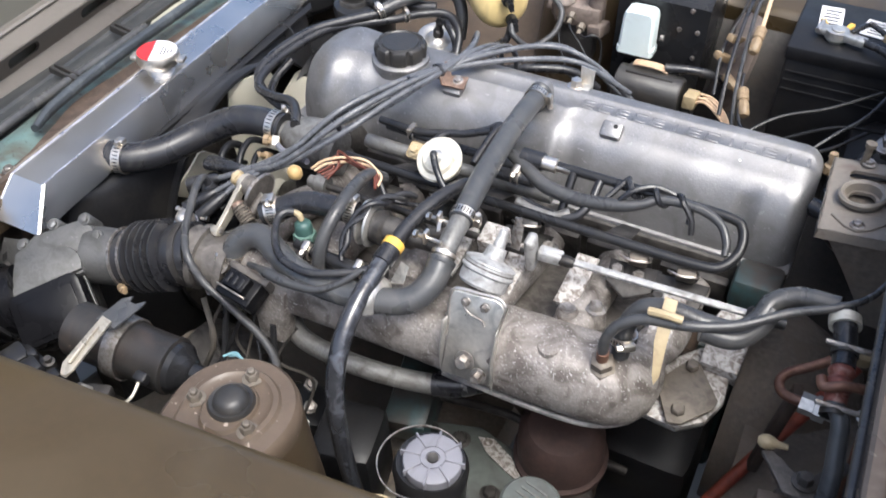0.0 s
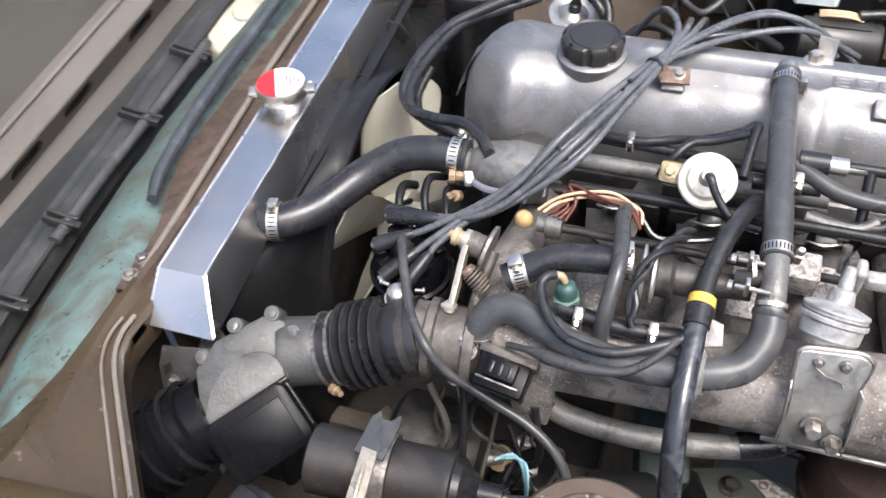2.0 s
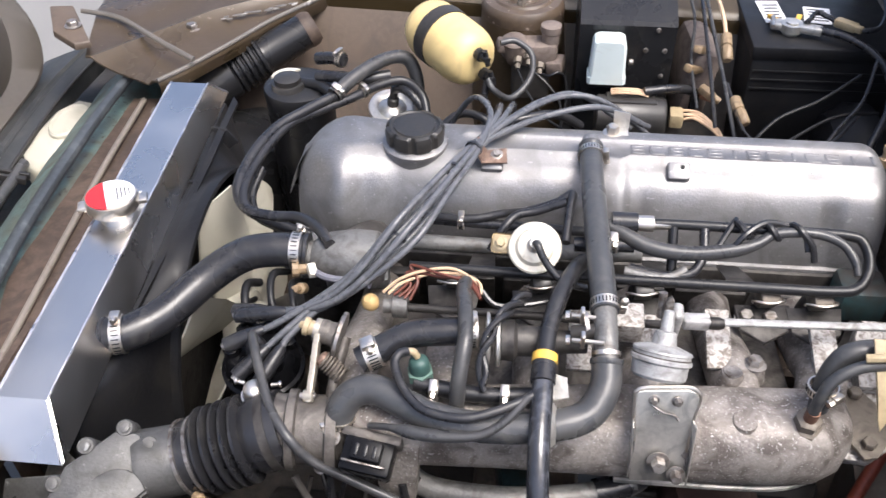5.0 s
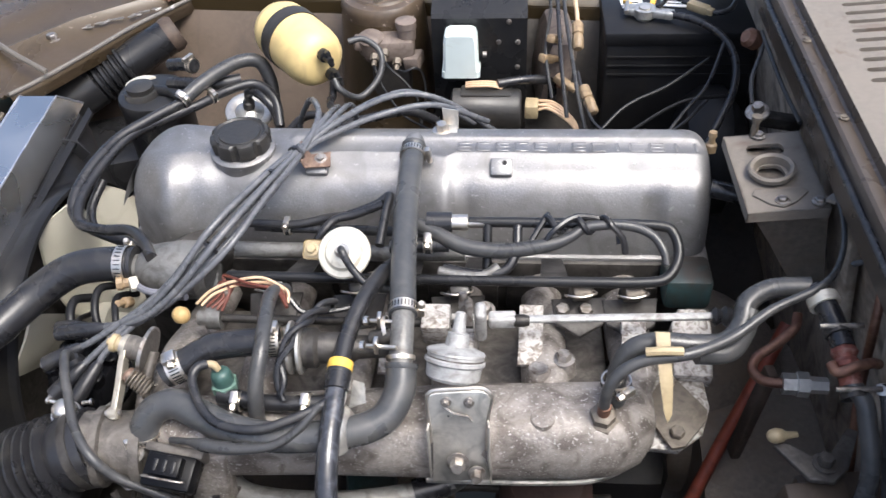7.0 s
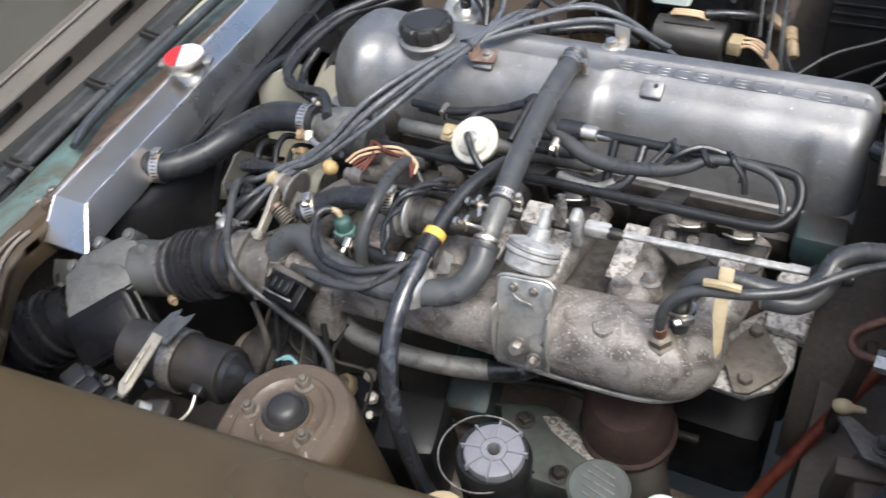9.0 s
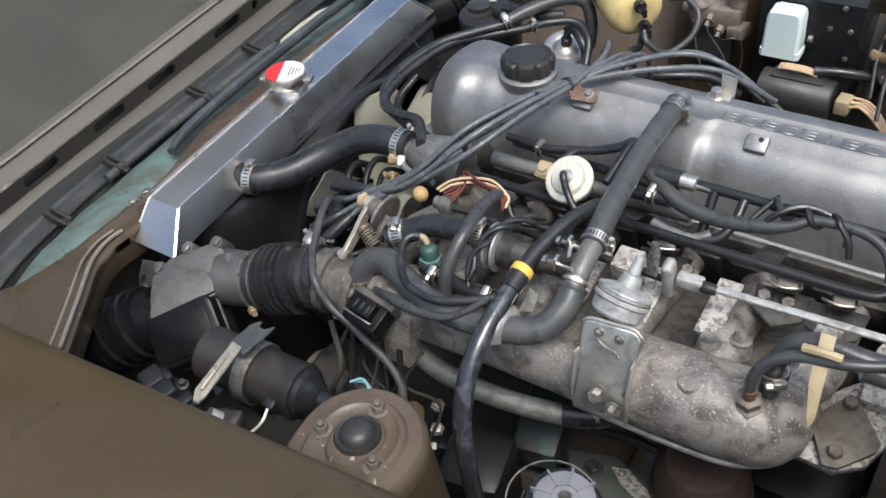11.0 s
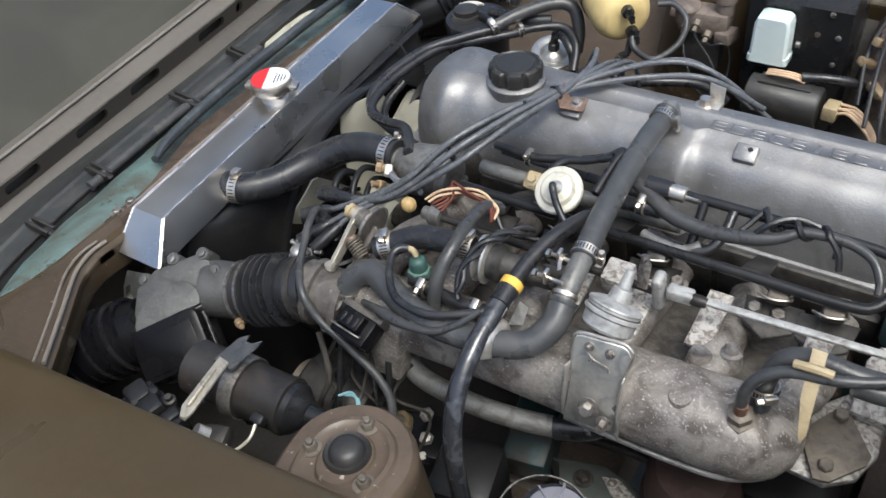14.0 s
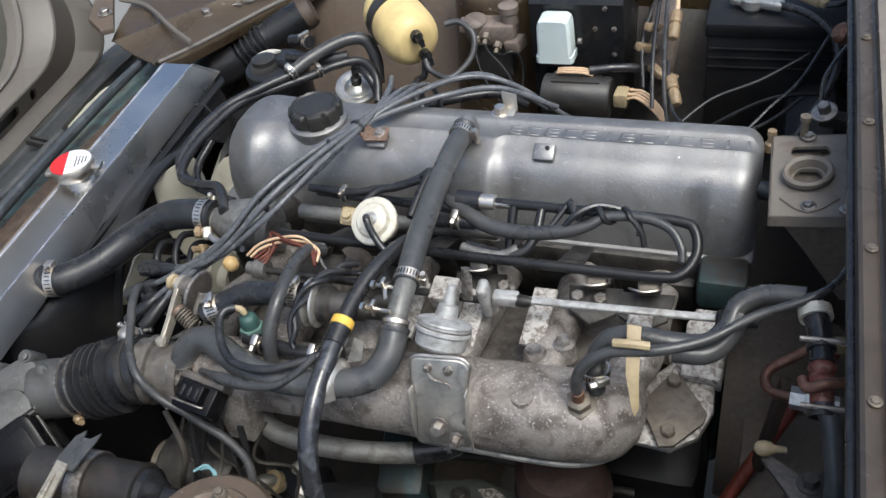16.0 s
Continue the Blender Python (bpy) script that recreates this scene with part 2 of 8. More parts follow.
def solid(name, bm, material, label, category, group="", kind="", angle=38):
    lo, hi = V((9, 9, 9)), V((-9, -9, -9))
    for v in bm.verts:
        lo, hi = V(map(min, lo, v.co)), V(map(max, hi, v.co))
    base = V(((lo.x + hi.x) / 2, (lo.y + hi.y) / 2, lo.z))
    ob = tagged(finish(name, bm, material, base, angle), label, category, group, kind)
    ob.location = base
    BASE[ob.name] = base
    return ob


def smooth_path(pts, sub):
    pts = [V(p) for p in pts]
    if len(pts) == 2:
        return [pts[0].lerp(pts[1], i / sub) for i in range(sub + 1)]
    ends = [pts[0] * 2 - pts[1], *pts, pts[-1] * 2 - pts[-2]]
    out = []
    for i in range(1, len(ends) - 2):
        a, b, c, d = ends[i - 1:i + 3]
        for k in range(sub):
            t = k / sub
            out.append(0.5 * (2 * b + (c - a) * t + (2 * a - 5 * b + 4 * c - d) * t * t + (3 * b - a - 3 * c + d) * t ** 3))
    return out + [pts[-1]]


def tube(bm, pts, r, seg=10, sub=6, flat=1.0, rib=None):
    """A hose along a smooth path; r may be one radius a point. rib: (waves a metre, depth)."""
    path = smooth_path(pts, sub)
    n = len(path)
    radii = [r] * n if not isinstance(r, (list, tuple)) else [float(np.interp(i, np.linspace(0, n - 1, len(r)), r)) for i in range(n)]
    side, gone, rings = None, 0.0, []
    for i, p in enumerate(path):
        way = (path[min(i + 1, n - 1)] - path[max(i - 1, 0)]).normalized()
        if side is None:
            side = way.orthogonal().normalized()
        side = (side - way * side.dot(way)).normalized()
        up = way.cross(side)
        gone += (p - path[i - 1]).length if i else 0
        k = radii[i] + (rib[1] * math.cos(gone * rib[0] * math.tau) if rib else 0)
        rings.append([bm.verts.new(p + (side * math.cos(a) + up * math.sin(a) * flat) * k) for a in (math.tau * j / seg for j in range(seg))])
    for a, b in zip(rings, rings[1:]):
        for j in range(seg):
            bm.faces.new((a[j], a[(j + 1) % seg], b[(j + 1) % seg], b[j]))
    bm.faces.new(rings[0][::-1]), bm.faces.new(rings[-1])
    return bm


def lathe(bm, p, d, profile, seg=24, hole=False):
    """Turns a profile of (distance along d, radius) about the axis through p."""
    p, d = V(p), V(d).normalized()
    s = d.orthogonal().normalized()
    u = d.cross(s)
    rings = [[bm.verts.new(p + d * h + (s * math.cos(a) + u * math.sin(a)) * max(r, 1e-5)) for a in (math.tau * j / seg for j in range(seg))] for h, r in profile]
    pairs = list(zip(rings, rings[1:])) + ([(rings[-1], rings[0])] if hole else [])
    for a, b in pairs:
        for j in range(seg):
            bm.faces.new((a[j], a[(j + 1) % seg], b[(j + 1) % seg], b[j]))
    if not hole:
        bm.faces.new(rings[0][::-1]), bm.faces.new(rings[-1])
    return bm


def box(bm, c, s, turn=(0, 0, 0), bev=0.002, seg=2, m=None):
    m = m if m is not None else pose(*c, *turn)
    got = bmesh.ops.create_cube(bm, size=1.0, matrix=m @ Matrix.Diagonal((*s, 1)))
    if bev:
        edges = list({e for v in got["verts"] for e in v.link_edges})
        bmesh.ops.bevel(bm, geom=edges, offset=bev, segments=seg, profile=0.5, affect="EDGES")
    return bm


def slab(bm, outline, by, bev=0.0):
    """A plate: an outline in space, thickened by a vector."""
    low = [bm.verts.new(V(p)) for p in outline]
    high = [bm.verts.new(V(p) + V(by)) for p in outline]
    n = len(low)
    faces = [bm.faces.new(low[::-1]), bm.faces.new(high)]
    faces += [bm.faces.new((low[i], low[(i + 1) % n], high[(i + 1) % n], high[i])) for i in range(n)]
    if bev:
        edges = [e for f in faces[:2] for e in f.edges]
        bmesh.ops.bevel(bm, geom=edges, offset=bev, segments=2, profile=0.5, affect="EDGES")
    return bm


def loft(bm, rings, cap=True, closed=True):
    made = [[bm.verts.new(V(p)) for p in ring] for ring in rings]
    n = len(made[0])
    for a, b in zip(made, made[1:]):
        for j in range(n if closed else n - 1):
            bm.faces.new((a[j], a[(j + 1) % n], b[(j + 1) % n], b[j]))
    if cap and closed:
        bm.faces.new(made[0][::-1]), bm.faces.new(made[-1])
    return bm


def sheet(bm, rows, thick):
    """A sheet of metal from a grid of points, with thickness along -normal (about -z or as given)."""
    top = [[bm.verts.new(V(p)) for p in row] for row in rows]
    low = [[bm.verts.new(V(p) + V(thick)) for p in row] for row in rows]
    h, w = len(top), len(top[0])
    for i in range(h - 1):
        for j in range(w - 1):
            bm.faces.new((top[i][j], top[i][j + 1], top[i + 1][j + 1], top[i + 1][j]))
            bm.faces.new((low[i][j], low[i + 1][j], low[i + 1][j + 1], low[i][j + 1]))
    rim = [(0, j) for j in range(w)] + [(i, w - 1) for i in range(1, h)] + [(h - 1, j) for j in range(w - 2, -1, -1)] + [(i, 0) for i in range(h - 2, 0, -1)]
    for a, b in zip(rim, rim[1:] + rim[:1]):
        bm.faces.new((top[a[0]][a[1]], low[a[0]][a[1]], low[b[0]][b[1]], top[b[0]][b[1]]))
    return bm


def hexhead(bm, p, d, r=0.006, h=0.005, washer=True):
    if washer:
        lathe(bm, p, d, [(0, r * 1.5), (0.0012, r * 1.5), (0.0016, r * 1.3)], 16)
    lathe(bm, V(p) + V(d).normalized() * 0.0012, d, [(0, r), (h * 0.8, r), (h, r * 0.82)], 6)
    return bm


def band(name, p, d, r, screw, parent=None, width=0.011):
    """A worm-drive hose clamp round the axis d at p, with its screw housing towards screw."""
    d, out = V(d).normalized(), V(screw).normalized()
    out = (out - d * out.dot(d)).normalized()
    along = d.cross(out)
    clamp = thing(name, V(p), "bright worm drive clamp tightened round the rubber hose", "hose clamp", "hose clamps")
    part("band", lathe(B(), V(p) - d * width / 2, d, [(0, r), (0, r + 0.0014), (width, r + 0.0014), (width, r)], 28, True), ZINC, clamp)
    m = Matrix.Translation(V(p) + out * (r + 0.004)) @ Matrix((along, d, out)).transposed().to_4x4()
    part("screw_housing", box(B(), None, (0.013, width * 0.9, 0.007), bev=0.0015, m=m), ZINC, clamp)
    part("screw", hexhead(B(), V(p) + out * (r + 0.004) + along * 0.006, along, 0.0038, 0.006, False), ZINC, clamp)
    slots = B()
    for k in range(24):
        a = 0.55 + k * 0.225
        q = out * math.cos(a) - along * math.sin(a)
        w = along * math.cos(a) + out * math.sin(a)
        box(slots, None, (0.0012, width * 0.6, 0.0008), bev=0, m=Matrix.Translation(V(p) + q * (r + 0.0015)) @ Matrix((w, d, q)).transposed().to_4x4())
    part("slot_pattern", slots, GAP, clamp)
    return clamp


def piped(name, pts, r, label, material, category, group="", seg=18, sub=8, cuffs=0.0, wraps=0, wrap_material=None):
    """A hose or loom as a thing: its tube, a thicker cuff at either end, or tape wrapped round it."""
    ob = thing(name, V(pts[0]), label, category, group)
    part("tube", tube(B(), pts, r, seg, sub), material, ob)
    path = smooth_path(pts, sub)
    if cuffs:
        for i, j in ((0, 1), (-1, -2)):
            d = path[j] - path[i]
            part("end_cuff", lathe(B(), path[i], d, [(-0.0005, r * 0.82), (-0.0005, r + cuffs), (0.0035, r + cuffs), (0.005, r + 0.0002)], 22), material, ob)
    for k in range(wraps):
        i = int((k + 0.6) / wraps * (len(path) - 2)) + 1
        d = (path[min(i + 1, len(path) - 1)] - path[i - 1]).normalized()
        w = 0.010 + 0.004 * (k % 3)
        part("tape_wrap", lathe(B(), path[i] - d * w / 2, d, [(0, r + 0.0001), (0.0005, r + 0.0011), (w - 0.0005, r + 0.0011), (w, r + 0.0001)], seg), wrap_material or material, ob)
    return ob


# ---- the car's shell ----
MID = -0.045


def edge(x, s):
    return 0.5245 - 0.083 * x if s < 0 else 0.540 - 0.072 * x


solid("ground", sheet(B(), [[(-40, -40, 0), (40, -40, 0)], [(-40, 40, 0), (40, 40, 0)]], (0, 0, -0.05)), CONCRETE, "grey concrete floor under the car", "ground", kind="structure")

XS = [-1.0 + 0.065 * i for i in range(31)]


def fender(name, s, label):
    rows = [[(x, MID + s * (edge(x, s) + o), z) for o, z in ((0.012, 0.722), (0, 0.728), (-0.002, 0.752), (0.004, 0.760), (0.014, 0.763), (0.10, 0.774), (0.20, 0.766), (0.27, 0.738), (0.31, 0.69), (0.33, 0.60), (0.335, 0.35))] for x in XS]
    solid(name, sheet(B(), rows, (0, 0, -0.003)), BROWN, label, "fender", kind="structure")


fender("fender_near", -1, "glossy dusty brown front fender with a folded inner lip")
fender("fender_far", 1, "dusty brown front fender on the battery side")


def apron(name, s, material, label, first=5, last=25):
    rows = [[(x, MID + s * (edge(x, s) * k + o), z) for k, o, z in (((1, 0.012, 0.735), (1, -0.004, 0.725), (1, -0.02, 0.66), (0, 0.50, 0.56), (0, 0.49, 0.42), (0, 0.48, 0.30), (0, 0.48, 0.18)) if s < 0 else ((1, 0.012, 0.735), (1, -0.004, 0.725), (1, -0.03, 0.66), (0, 0.47, 0.58), (0, 0.42, 0.50), (0, 0.34, 0.40), (0, 0.28, 0.30)))] for x in XS[first:last]]
    solid(name, sheet(B(), rows, (0, s * 0.003, -0.003)), material, label, "inner fender", kind="structure")


apron("apron_near", -1, BAY_BLACK, "black inner fender panel below the fender lip")
apron("apron_far", 1, BROWN_DULL, "dull brown inner fender panel behind the canisters", 5, 16)
apron("apron_rear", 1, BAY_BLACK, "black rear stretch of inner fender behind the battery", 15, 25)


def gusset(name, s, label):
    if s > 0:
        inner = ((-0.635, 0.285, 0.733), (-0.600, 0.330, 0.735), (-0.555, 0.400, 0.738), (-0.513, 0.474, 0.740), (-0.470, 0.530, 0.742), (-0.420, 0.592, 0.745))
        outer = ((-0.770, 0.340, 0.742), (-0.705, 0.408, 0.745), (-0.660, 0.455, 0.747), (-0.620, 0.502, 0.747), (-0.500, 0.580, 0.750), (-0.420, 0.650, 0.752))
        rows = []
        for (x, d, z), (a, e, f) in zip(inner, outer):
            at = lambda k, h: (x + (a - x) * k, MID + s * (d + (e - d) * k), z + (f - z) * k + h)
            rows.append([at(-0.02, -0.018), at(-0.02, -0.002), at(0, 0.003), at(0.08, 0.001), at(0.14, -0.008), at(0.55, -0.008), at(0.80, -0.004), at(0.92, 0.003), at(1, 0), (a - 0.01, MID + e + 0.05, f + 0.010), (a - 0.03, MID + e + 0.13, f + 0.014), (a - 0.05, MID + e + 0.22, f)])
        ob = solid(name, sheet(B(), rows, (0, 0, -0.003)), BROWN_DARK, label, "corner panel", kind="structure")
        part("worn_lip", tube(B(), [(x, MID + d, z + 0.004) for x, d, z in inner], 0.0035, 8, 5), HOOD_LIT_WORN, ob, "lip worn to pale bare metal")
        random.seed(12)
        for k in range(16):
            u = k / 15 + random.uniform(-0.03, 0.03)
            cx, cy0 = -0.592 + 0.105 * u + random.uniform(-0.006, 0.006), 0.433 + 0.060 * u + random.uniform(-0.006, 0.006)
            long, wide, turn = random.uniform(0.004, 0.011), random.uniform(0.0015, 0.004), 0.5 + random.uniform(-0.4, 0.4)
            pts = []
            for i in range(9):
                q, f = math.tau * i / 9, random.uniform(0.6, 1.2)
                du, dv = long * f * math.cos(q), wide * f * math.sin(q)
                pts.append((cx + du * math.cos(turn) - dv * math.sin(turn), cy0 + du * math.sin(turn) + dv * math.cos(turn)))
            part("flaked_paint", slab(B(), [(x, y, 0.7425 + 0.05 * (y - 0.44)) for x, y in pts], (0, 0, 0.0014)), HOOD_LIT_WORN if k % 5 else CHIPPED, ob, "patch of flaking pale paint")
        rust = [(-0.470 + r * math.cos(q), 0.528 + r * math.sin(q)) for q, r in ((math.tau * i / 18, 0.008 + 0.010 * random.random() * (i % 2)) for i in range(18))]
        part("rust_bloom", slab(B(), [(x, y, 0.748) for x, y in rust], (0, 0, 0.0016)), COPPER, ob, "star-shaped bloom of rust")
        part("bolt", hexhead(B(), (-0.635, 0.405, 0.738), (0, 0, 1), 0.009, 0.009), BOLT, ob)
        return ob
    inner = ((-0.595, 0.322, 0.690), (-0.597, 0.350, 0.691), (-0.597, 0.374, 0.692), (-0.589, 0.397, 0.694), (-0.572, 0.423, 0.698), (-0.532, 0.472, 0.702), (-0.474, 0.540, 0.712))
    outer = ((-0.664, 0.290, 0.670), (-0.660, 0.325, 0.670), (-0.656, 0.370, 0.672), (-0.652, 0.425, 0.676), (-0.650, 0.490, 0.690), (-0.640, 0.580, 0.735), (-0.680, 0.680, 0.750))
    rows = []
    for (x, d, z), (a, e, f) in zip(inner, outer):
        at = lambda k, h: (x + (a - x) * k, MID + s * (d + (e - d) * k), z + (f - z) * k + h)
        rows.append([(x - 0.004, MID + s * (d + 0.004), z - 0.045), (x, MID + s * d, z - 0.02), at(0, -0.006), at(0.06, 0), at(0.3, 0.004), at(0.42, 0.016), at(0.56, 0.016), at(0.68, 0.002), at(1, 0)])
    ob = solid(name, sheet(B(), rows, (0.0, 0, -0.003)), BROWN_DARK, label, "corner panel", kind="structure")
    for off, r in ((0.005, 0.0026), (0.017, 0.0018)):
        tb = tube(B(), [(x - off * 0.9, MID + s * (d + off * 0.5), z + 0.004 - (0.1 if i == len(inner) - 1 else 0)) for i, (x, d, z) in enumerate(inner[1:])], r, 8)
        part("brake_line", tb, TAN, ob, "thin pale brown steel pipe")
    return ob


gusset("corner_panel_near", -1, "dull brown stamped corner panel between radiator and fender")
gusset("corner_panel_far", 1, "dusty brown stamped corner panel with chipped paint")

# radiator support and the green front panel
rows = []
for i in range(22):
    y = -0.36 + 0.64 * i / 21
    rows.append([(x, y, z + 0.0008 * math.sin(i * 2.3)) for x, z in ((-0.603, 0.40), (-0.604, 0.672), (-0.608, 0.680), (-0.622, 0.681), (-0.626, 0.689), (-0.634, 0.690), (-0.640, 0.682), (-0.655 - 0.045 * max(0.0, min(1.0, (y + 0.28) / 0.14)), 0.680), (-0.660 - 0.045 * max(0.0, min(1.0, (y + 0.28) / 0.14)), 0.660))])
support = solid("radiator_support", sheet(B(), rows, (0, 0, -0.002)), RUSTY, "rusty brown radiator support panel in front of the radiator", "panel", kind="structure")
for y in (-0.34, -0.315, 0.02, 0.24):
    part("bolt", hexhead(B(), (-0.648, y, 0.682), (0, 0, 1), 0.0065, 0.006), BOLT, support)
part("ridge", tube(B(), [(-0.636, -0.33, 0.684), (-0.645, -0.21, 0.686), (-0.655, -0.085, 0.687), (-0.668, 0.09, 0.688), (-0.674, 0.26, 0.690)], 0.0045, 10, 7), TAN, support, "pale pressed ridge")
BAND = ((-0.60, -0.600, -0.700), (-0.52, -0.625, -0.738), (-0.46, -0.642, -0.758), (-0.36, -0.652, -0.780), (-0.20, -0.680, -0.806), (0.0, -0.695, -0.822), (0.15, -0.698, -0.826), (0.42, -0.690, -0.830))
rows = []
for i in range(36):
    y = -0.60 + 1.0 * i / 35
    right, left = (float(np.interp(y, [b[0] for b in BAND], [b[k] for b in BAND])) for k in (1, 2))
    lift = 0.008 * max(0, 1 - abs(y + 0.40) / 0.18) + 0.0012 * math.sin(i * 1.7)
    rows.append([(right + (left - right) * k, y, z + lift) for k, z in ((-0.12, 0.640), (0, 0.660), (0.10, 0.670), (0.30, 0.672), (0.50, 0.664), (0.70, 0.648), (0.86, 0.630), (0.96, 0.612), (1.0, 0.590), (1.01, 0.56))])
solid("front_panel", sheet(B(), rows, (0, 0, -0.002)), GREEN, "front panel in flaking old blue-green paint", "panel", kind="structure")

# firewall, cowl and its grille
solid("firewall", sheet(B(), [[(x, y, z) for x, z in ((0.446, 0.925), (0.452, 0.88), (0.462, 0.80), (0.50, 0.60), (0.52, 0.42), (0.56, 0.30), (0.60, 0.15))] for y in (-0.62, -0.4, -0.2, 0.0, 0.2, 0.4, 0.62)], (0.004, 0, 0)), FIREWALL, "dark grimy brown firewall closing the engine bay", "firewall", kind="structure")


def holed(bm, cells, place, depth):
    """A pressed sheet of rectangular cells, each with one rounded opening that goes through."""
    for (u0, u1, w0, w1), hole in cells:
        if hole is None:
            q = [bm.verts.new(place(*p)) for p in ((u0, w0), (u1, w0), (u1, w1), (u0, w1))]
            bm.faces.new(q)
            continue
        cu, cw, hu, hw = hole
        inner, back, outer = [], [], []
        n = 32
        r = min(hu, hw)
        for k in range(n):
            a = math.tau * (k + 0.5) / n
            c, q = math.cos(a), math.sin(a)
            pu, pw = cu + r * c + math.copysign(hu - r, c), cw + r * q + math.copysign(hw - r, q)
            inner.append(bm.verts.new(place(pu, pw)))
            back.append(bm.verts.new(V(place(pu, pw)) + V(depth)))
            m = max(abs(c), abs(q))
            outer.append((cu + c / m * (u1 - cu if c > 0 else cu - u0), cw + q / m * (w1 - cw if q > 0 else cw - w0)))
        ov = [bm.verts.new(place(*o)) for o in outer]
        for k in range(n):
            j = (k + 1) % n
            bm.faces.new((ov[k], ov[j], inner[j], inner[k]))
            bm.faces.new((inner[k], inner[j], back[j], back[k]))
            p, o = outer[k], outer[j]
            if abs(p[0] - o[0]) > 1e-6 and abs(p[1] - o[1]) > 1e-6:
                corner = (u1 if max(p[0], o[0]) > u1 - 1e-6 else u0, w1 if max(p[1], o[1]) > w1 - 1e-6 else w0)
                bm.faces.new((ov[k], bm.verts.new(place(*corner)), ov[j]))
    bmesh.ops.remove_doubles(bm, verts=bm.verts, dist=1e-5)
    return bm


def cowl_at(u, w):
    return (u, w, 0.936 + 0.03 * (u - 0.44) / 0.4)


cells, slots = [], [0.147 - 0.0198 * k for k in range(11)]
for k, y in enumerate(slots):
    cells += [((0.440, 0.462, y - 0.0099, y + 0.0099), None), ((0.462, 0.72, y - 0.0099, y + 0.0099), (0.590 - 0.0016 * k, y, 0.108, 0.0038)), ((0.72, 1.1, y - 0.0099, y + 0.0099), None)]
cells += [((0.440, 1.1, slots[0] + 0.0099, 0.66), None), ((0.440, 1.1, -0.66, slots[-1] - 0.0099), None)]
cowl = solid("cowl", holed(B(), cells, cowl_at, (0, 0, -0.012)), TAN, "brown grey cowl panel with rows of narrow vent slots", "cowl panel", kind="structure")
# Near-black sheet under the vents makes the slots look shaded.
part("slot_shade_sheet", sheet(B(), [[(0.455, -0.10, 0.912), (0.75, -0.10, 0.912)], [(0.455, 0.20, 0.912), (0.75, 0.20, 0.912)]], (0, 0, -0.004)), GAP, cowl)
part("front_flange", sheet(B(), [[(x, y, z) for x, z in ((0.4405, 0.9360), (0.4395, 0.933), (0.4385, 0.926), (0.436, 0.9245), (0.430, 0.9255), (0.424, 0.9260), (0.4212, 0.9235), (0.4205, 0.912), (0.424, 0.870))] for y in (-0.62, -0.3, 0, 0.3, 0.62)], (0.003, 0, -0.002)), FLANGE, cowl, "dark glossy brown steel flange")
for y in (-0.42, -0.27, -0.10, 0.05, 0.22):
    part("bolt", hexhead(B(), (0.430, y, 0.9265), (0, 0, 1), 0.0032, 0.002), PLATE, cowl)
solid("cowl_seal", tube(B(), [(0.419, -0.62, 0.906), (0.419, -0.2, 0.906), (0.419, 0.2, 0.906), (0.419, 0.62, 0.906)], 0.0042, 10, 8), RUBBER, "black rubber weather seal along the cowl edge", "rubber seal")

# Two dark sheets added to hide the bright ground, in place of shade.
solid("shade_floor", sheet(B(), [[(x, y, 0.235 + 0.08 * (abs(y - MID) / 0.5) ** 2) for y in np.linspace(-0.56, 0.46, 9)] for x in (-0.64, -0.5, -0.35, -0.2, -0.06)], (0, 0, -0.003)), BAY_BLACK, "added dark sheet under the engine front, for shade", "splash shield", kind="structure")
solid("shade_floor_far", sheet(B(), [[(x, y, 0.26) for y in (0.05, 0.2, 0.35, 0.46)] for x in (-0.06, 0.1, 0.3, 0.55)], (0, 0, -0.003)), BAY_BLACK, "added dark sheet under the battery side, for shade", "splash shield", kind="structure")
# Added black walls block the bright ground and keep these corners dark.
for name, y0, y1 in (("filler_wall_near", -0.70, -0.33), ("filler_wall_far", 0.23, 0.62)):
    solid(name, sheet(B(), [[(-0.648 - 0.02 * (z < 0.5), y, z) for y in np.linspace(y0, y1, 5)] for z in (0.665, 0.60, 0.50, 0.40, 0.18)], (-0.003, 0, 0)), BAY_BLACK, "added black wall closing the gap beside the radiator", "panel", kind="structure")
# subframe and floor pan, dark, below the engine
# Tunnel shape added to block the bright floor behind the engine.
solid("filler_tunnel", loft(B(), [[(x, -0.10 + w * 1.35 * math.cos(q), 0.16 + 0.30 * max(0.0, math.sin(q)) ** 0.7) for q in (math.pi * k / 12 for k in range(13))] for x, w in ((0.36, 0.16), (0.46, 0.20), (0.58, 0.24))]), DARK, "added dark brown tunnel closing the gap at the firewall", "tunnel", kind="structure")
solid("crossmember", box(B(), (-0.05, MID, 0.22), (0.16, 0.66, 0.10), bev=0.02), DARK, "dark greasy steel crossmember under the engine", "crossmember", kind="structure")
for y in (-0.235, 0.25):
    solid("frame_rail", box(B(), (0.0, y, 0.28), (1.35, 0.035, 0.06), bev=0.012), DARK, "dark painted steel frame rail", "frame rail", kind="structure")


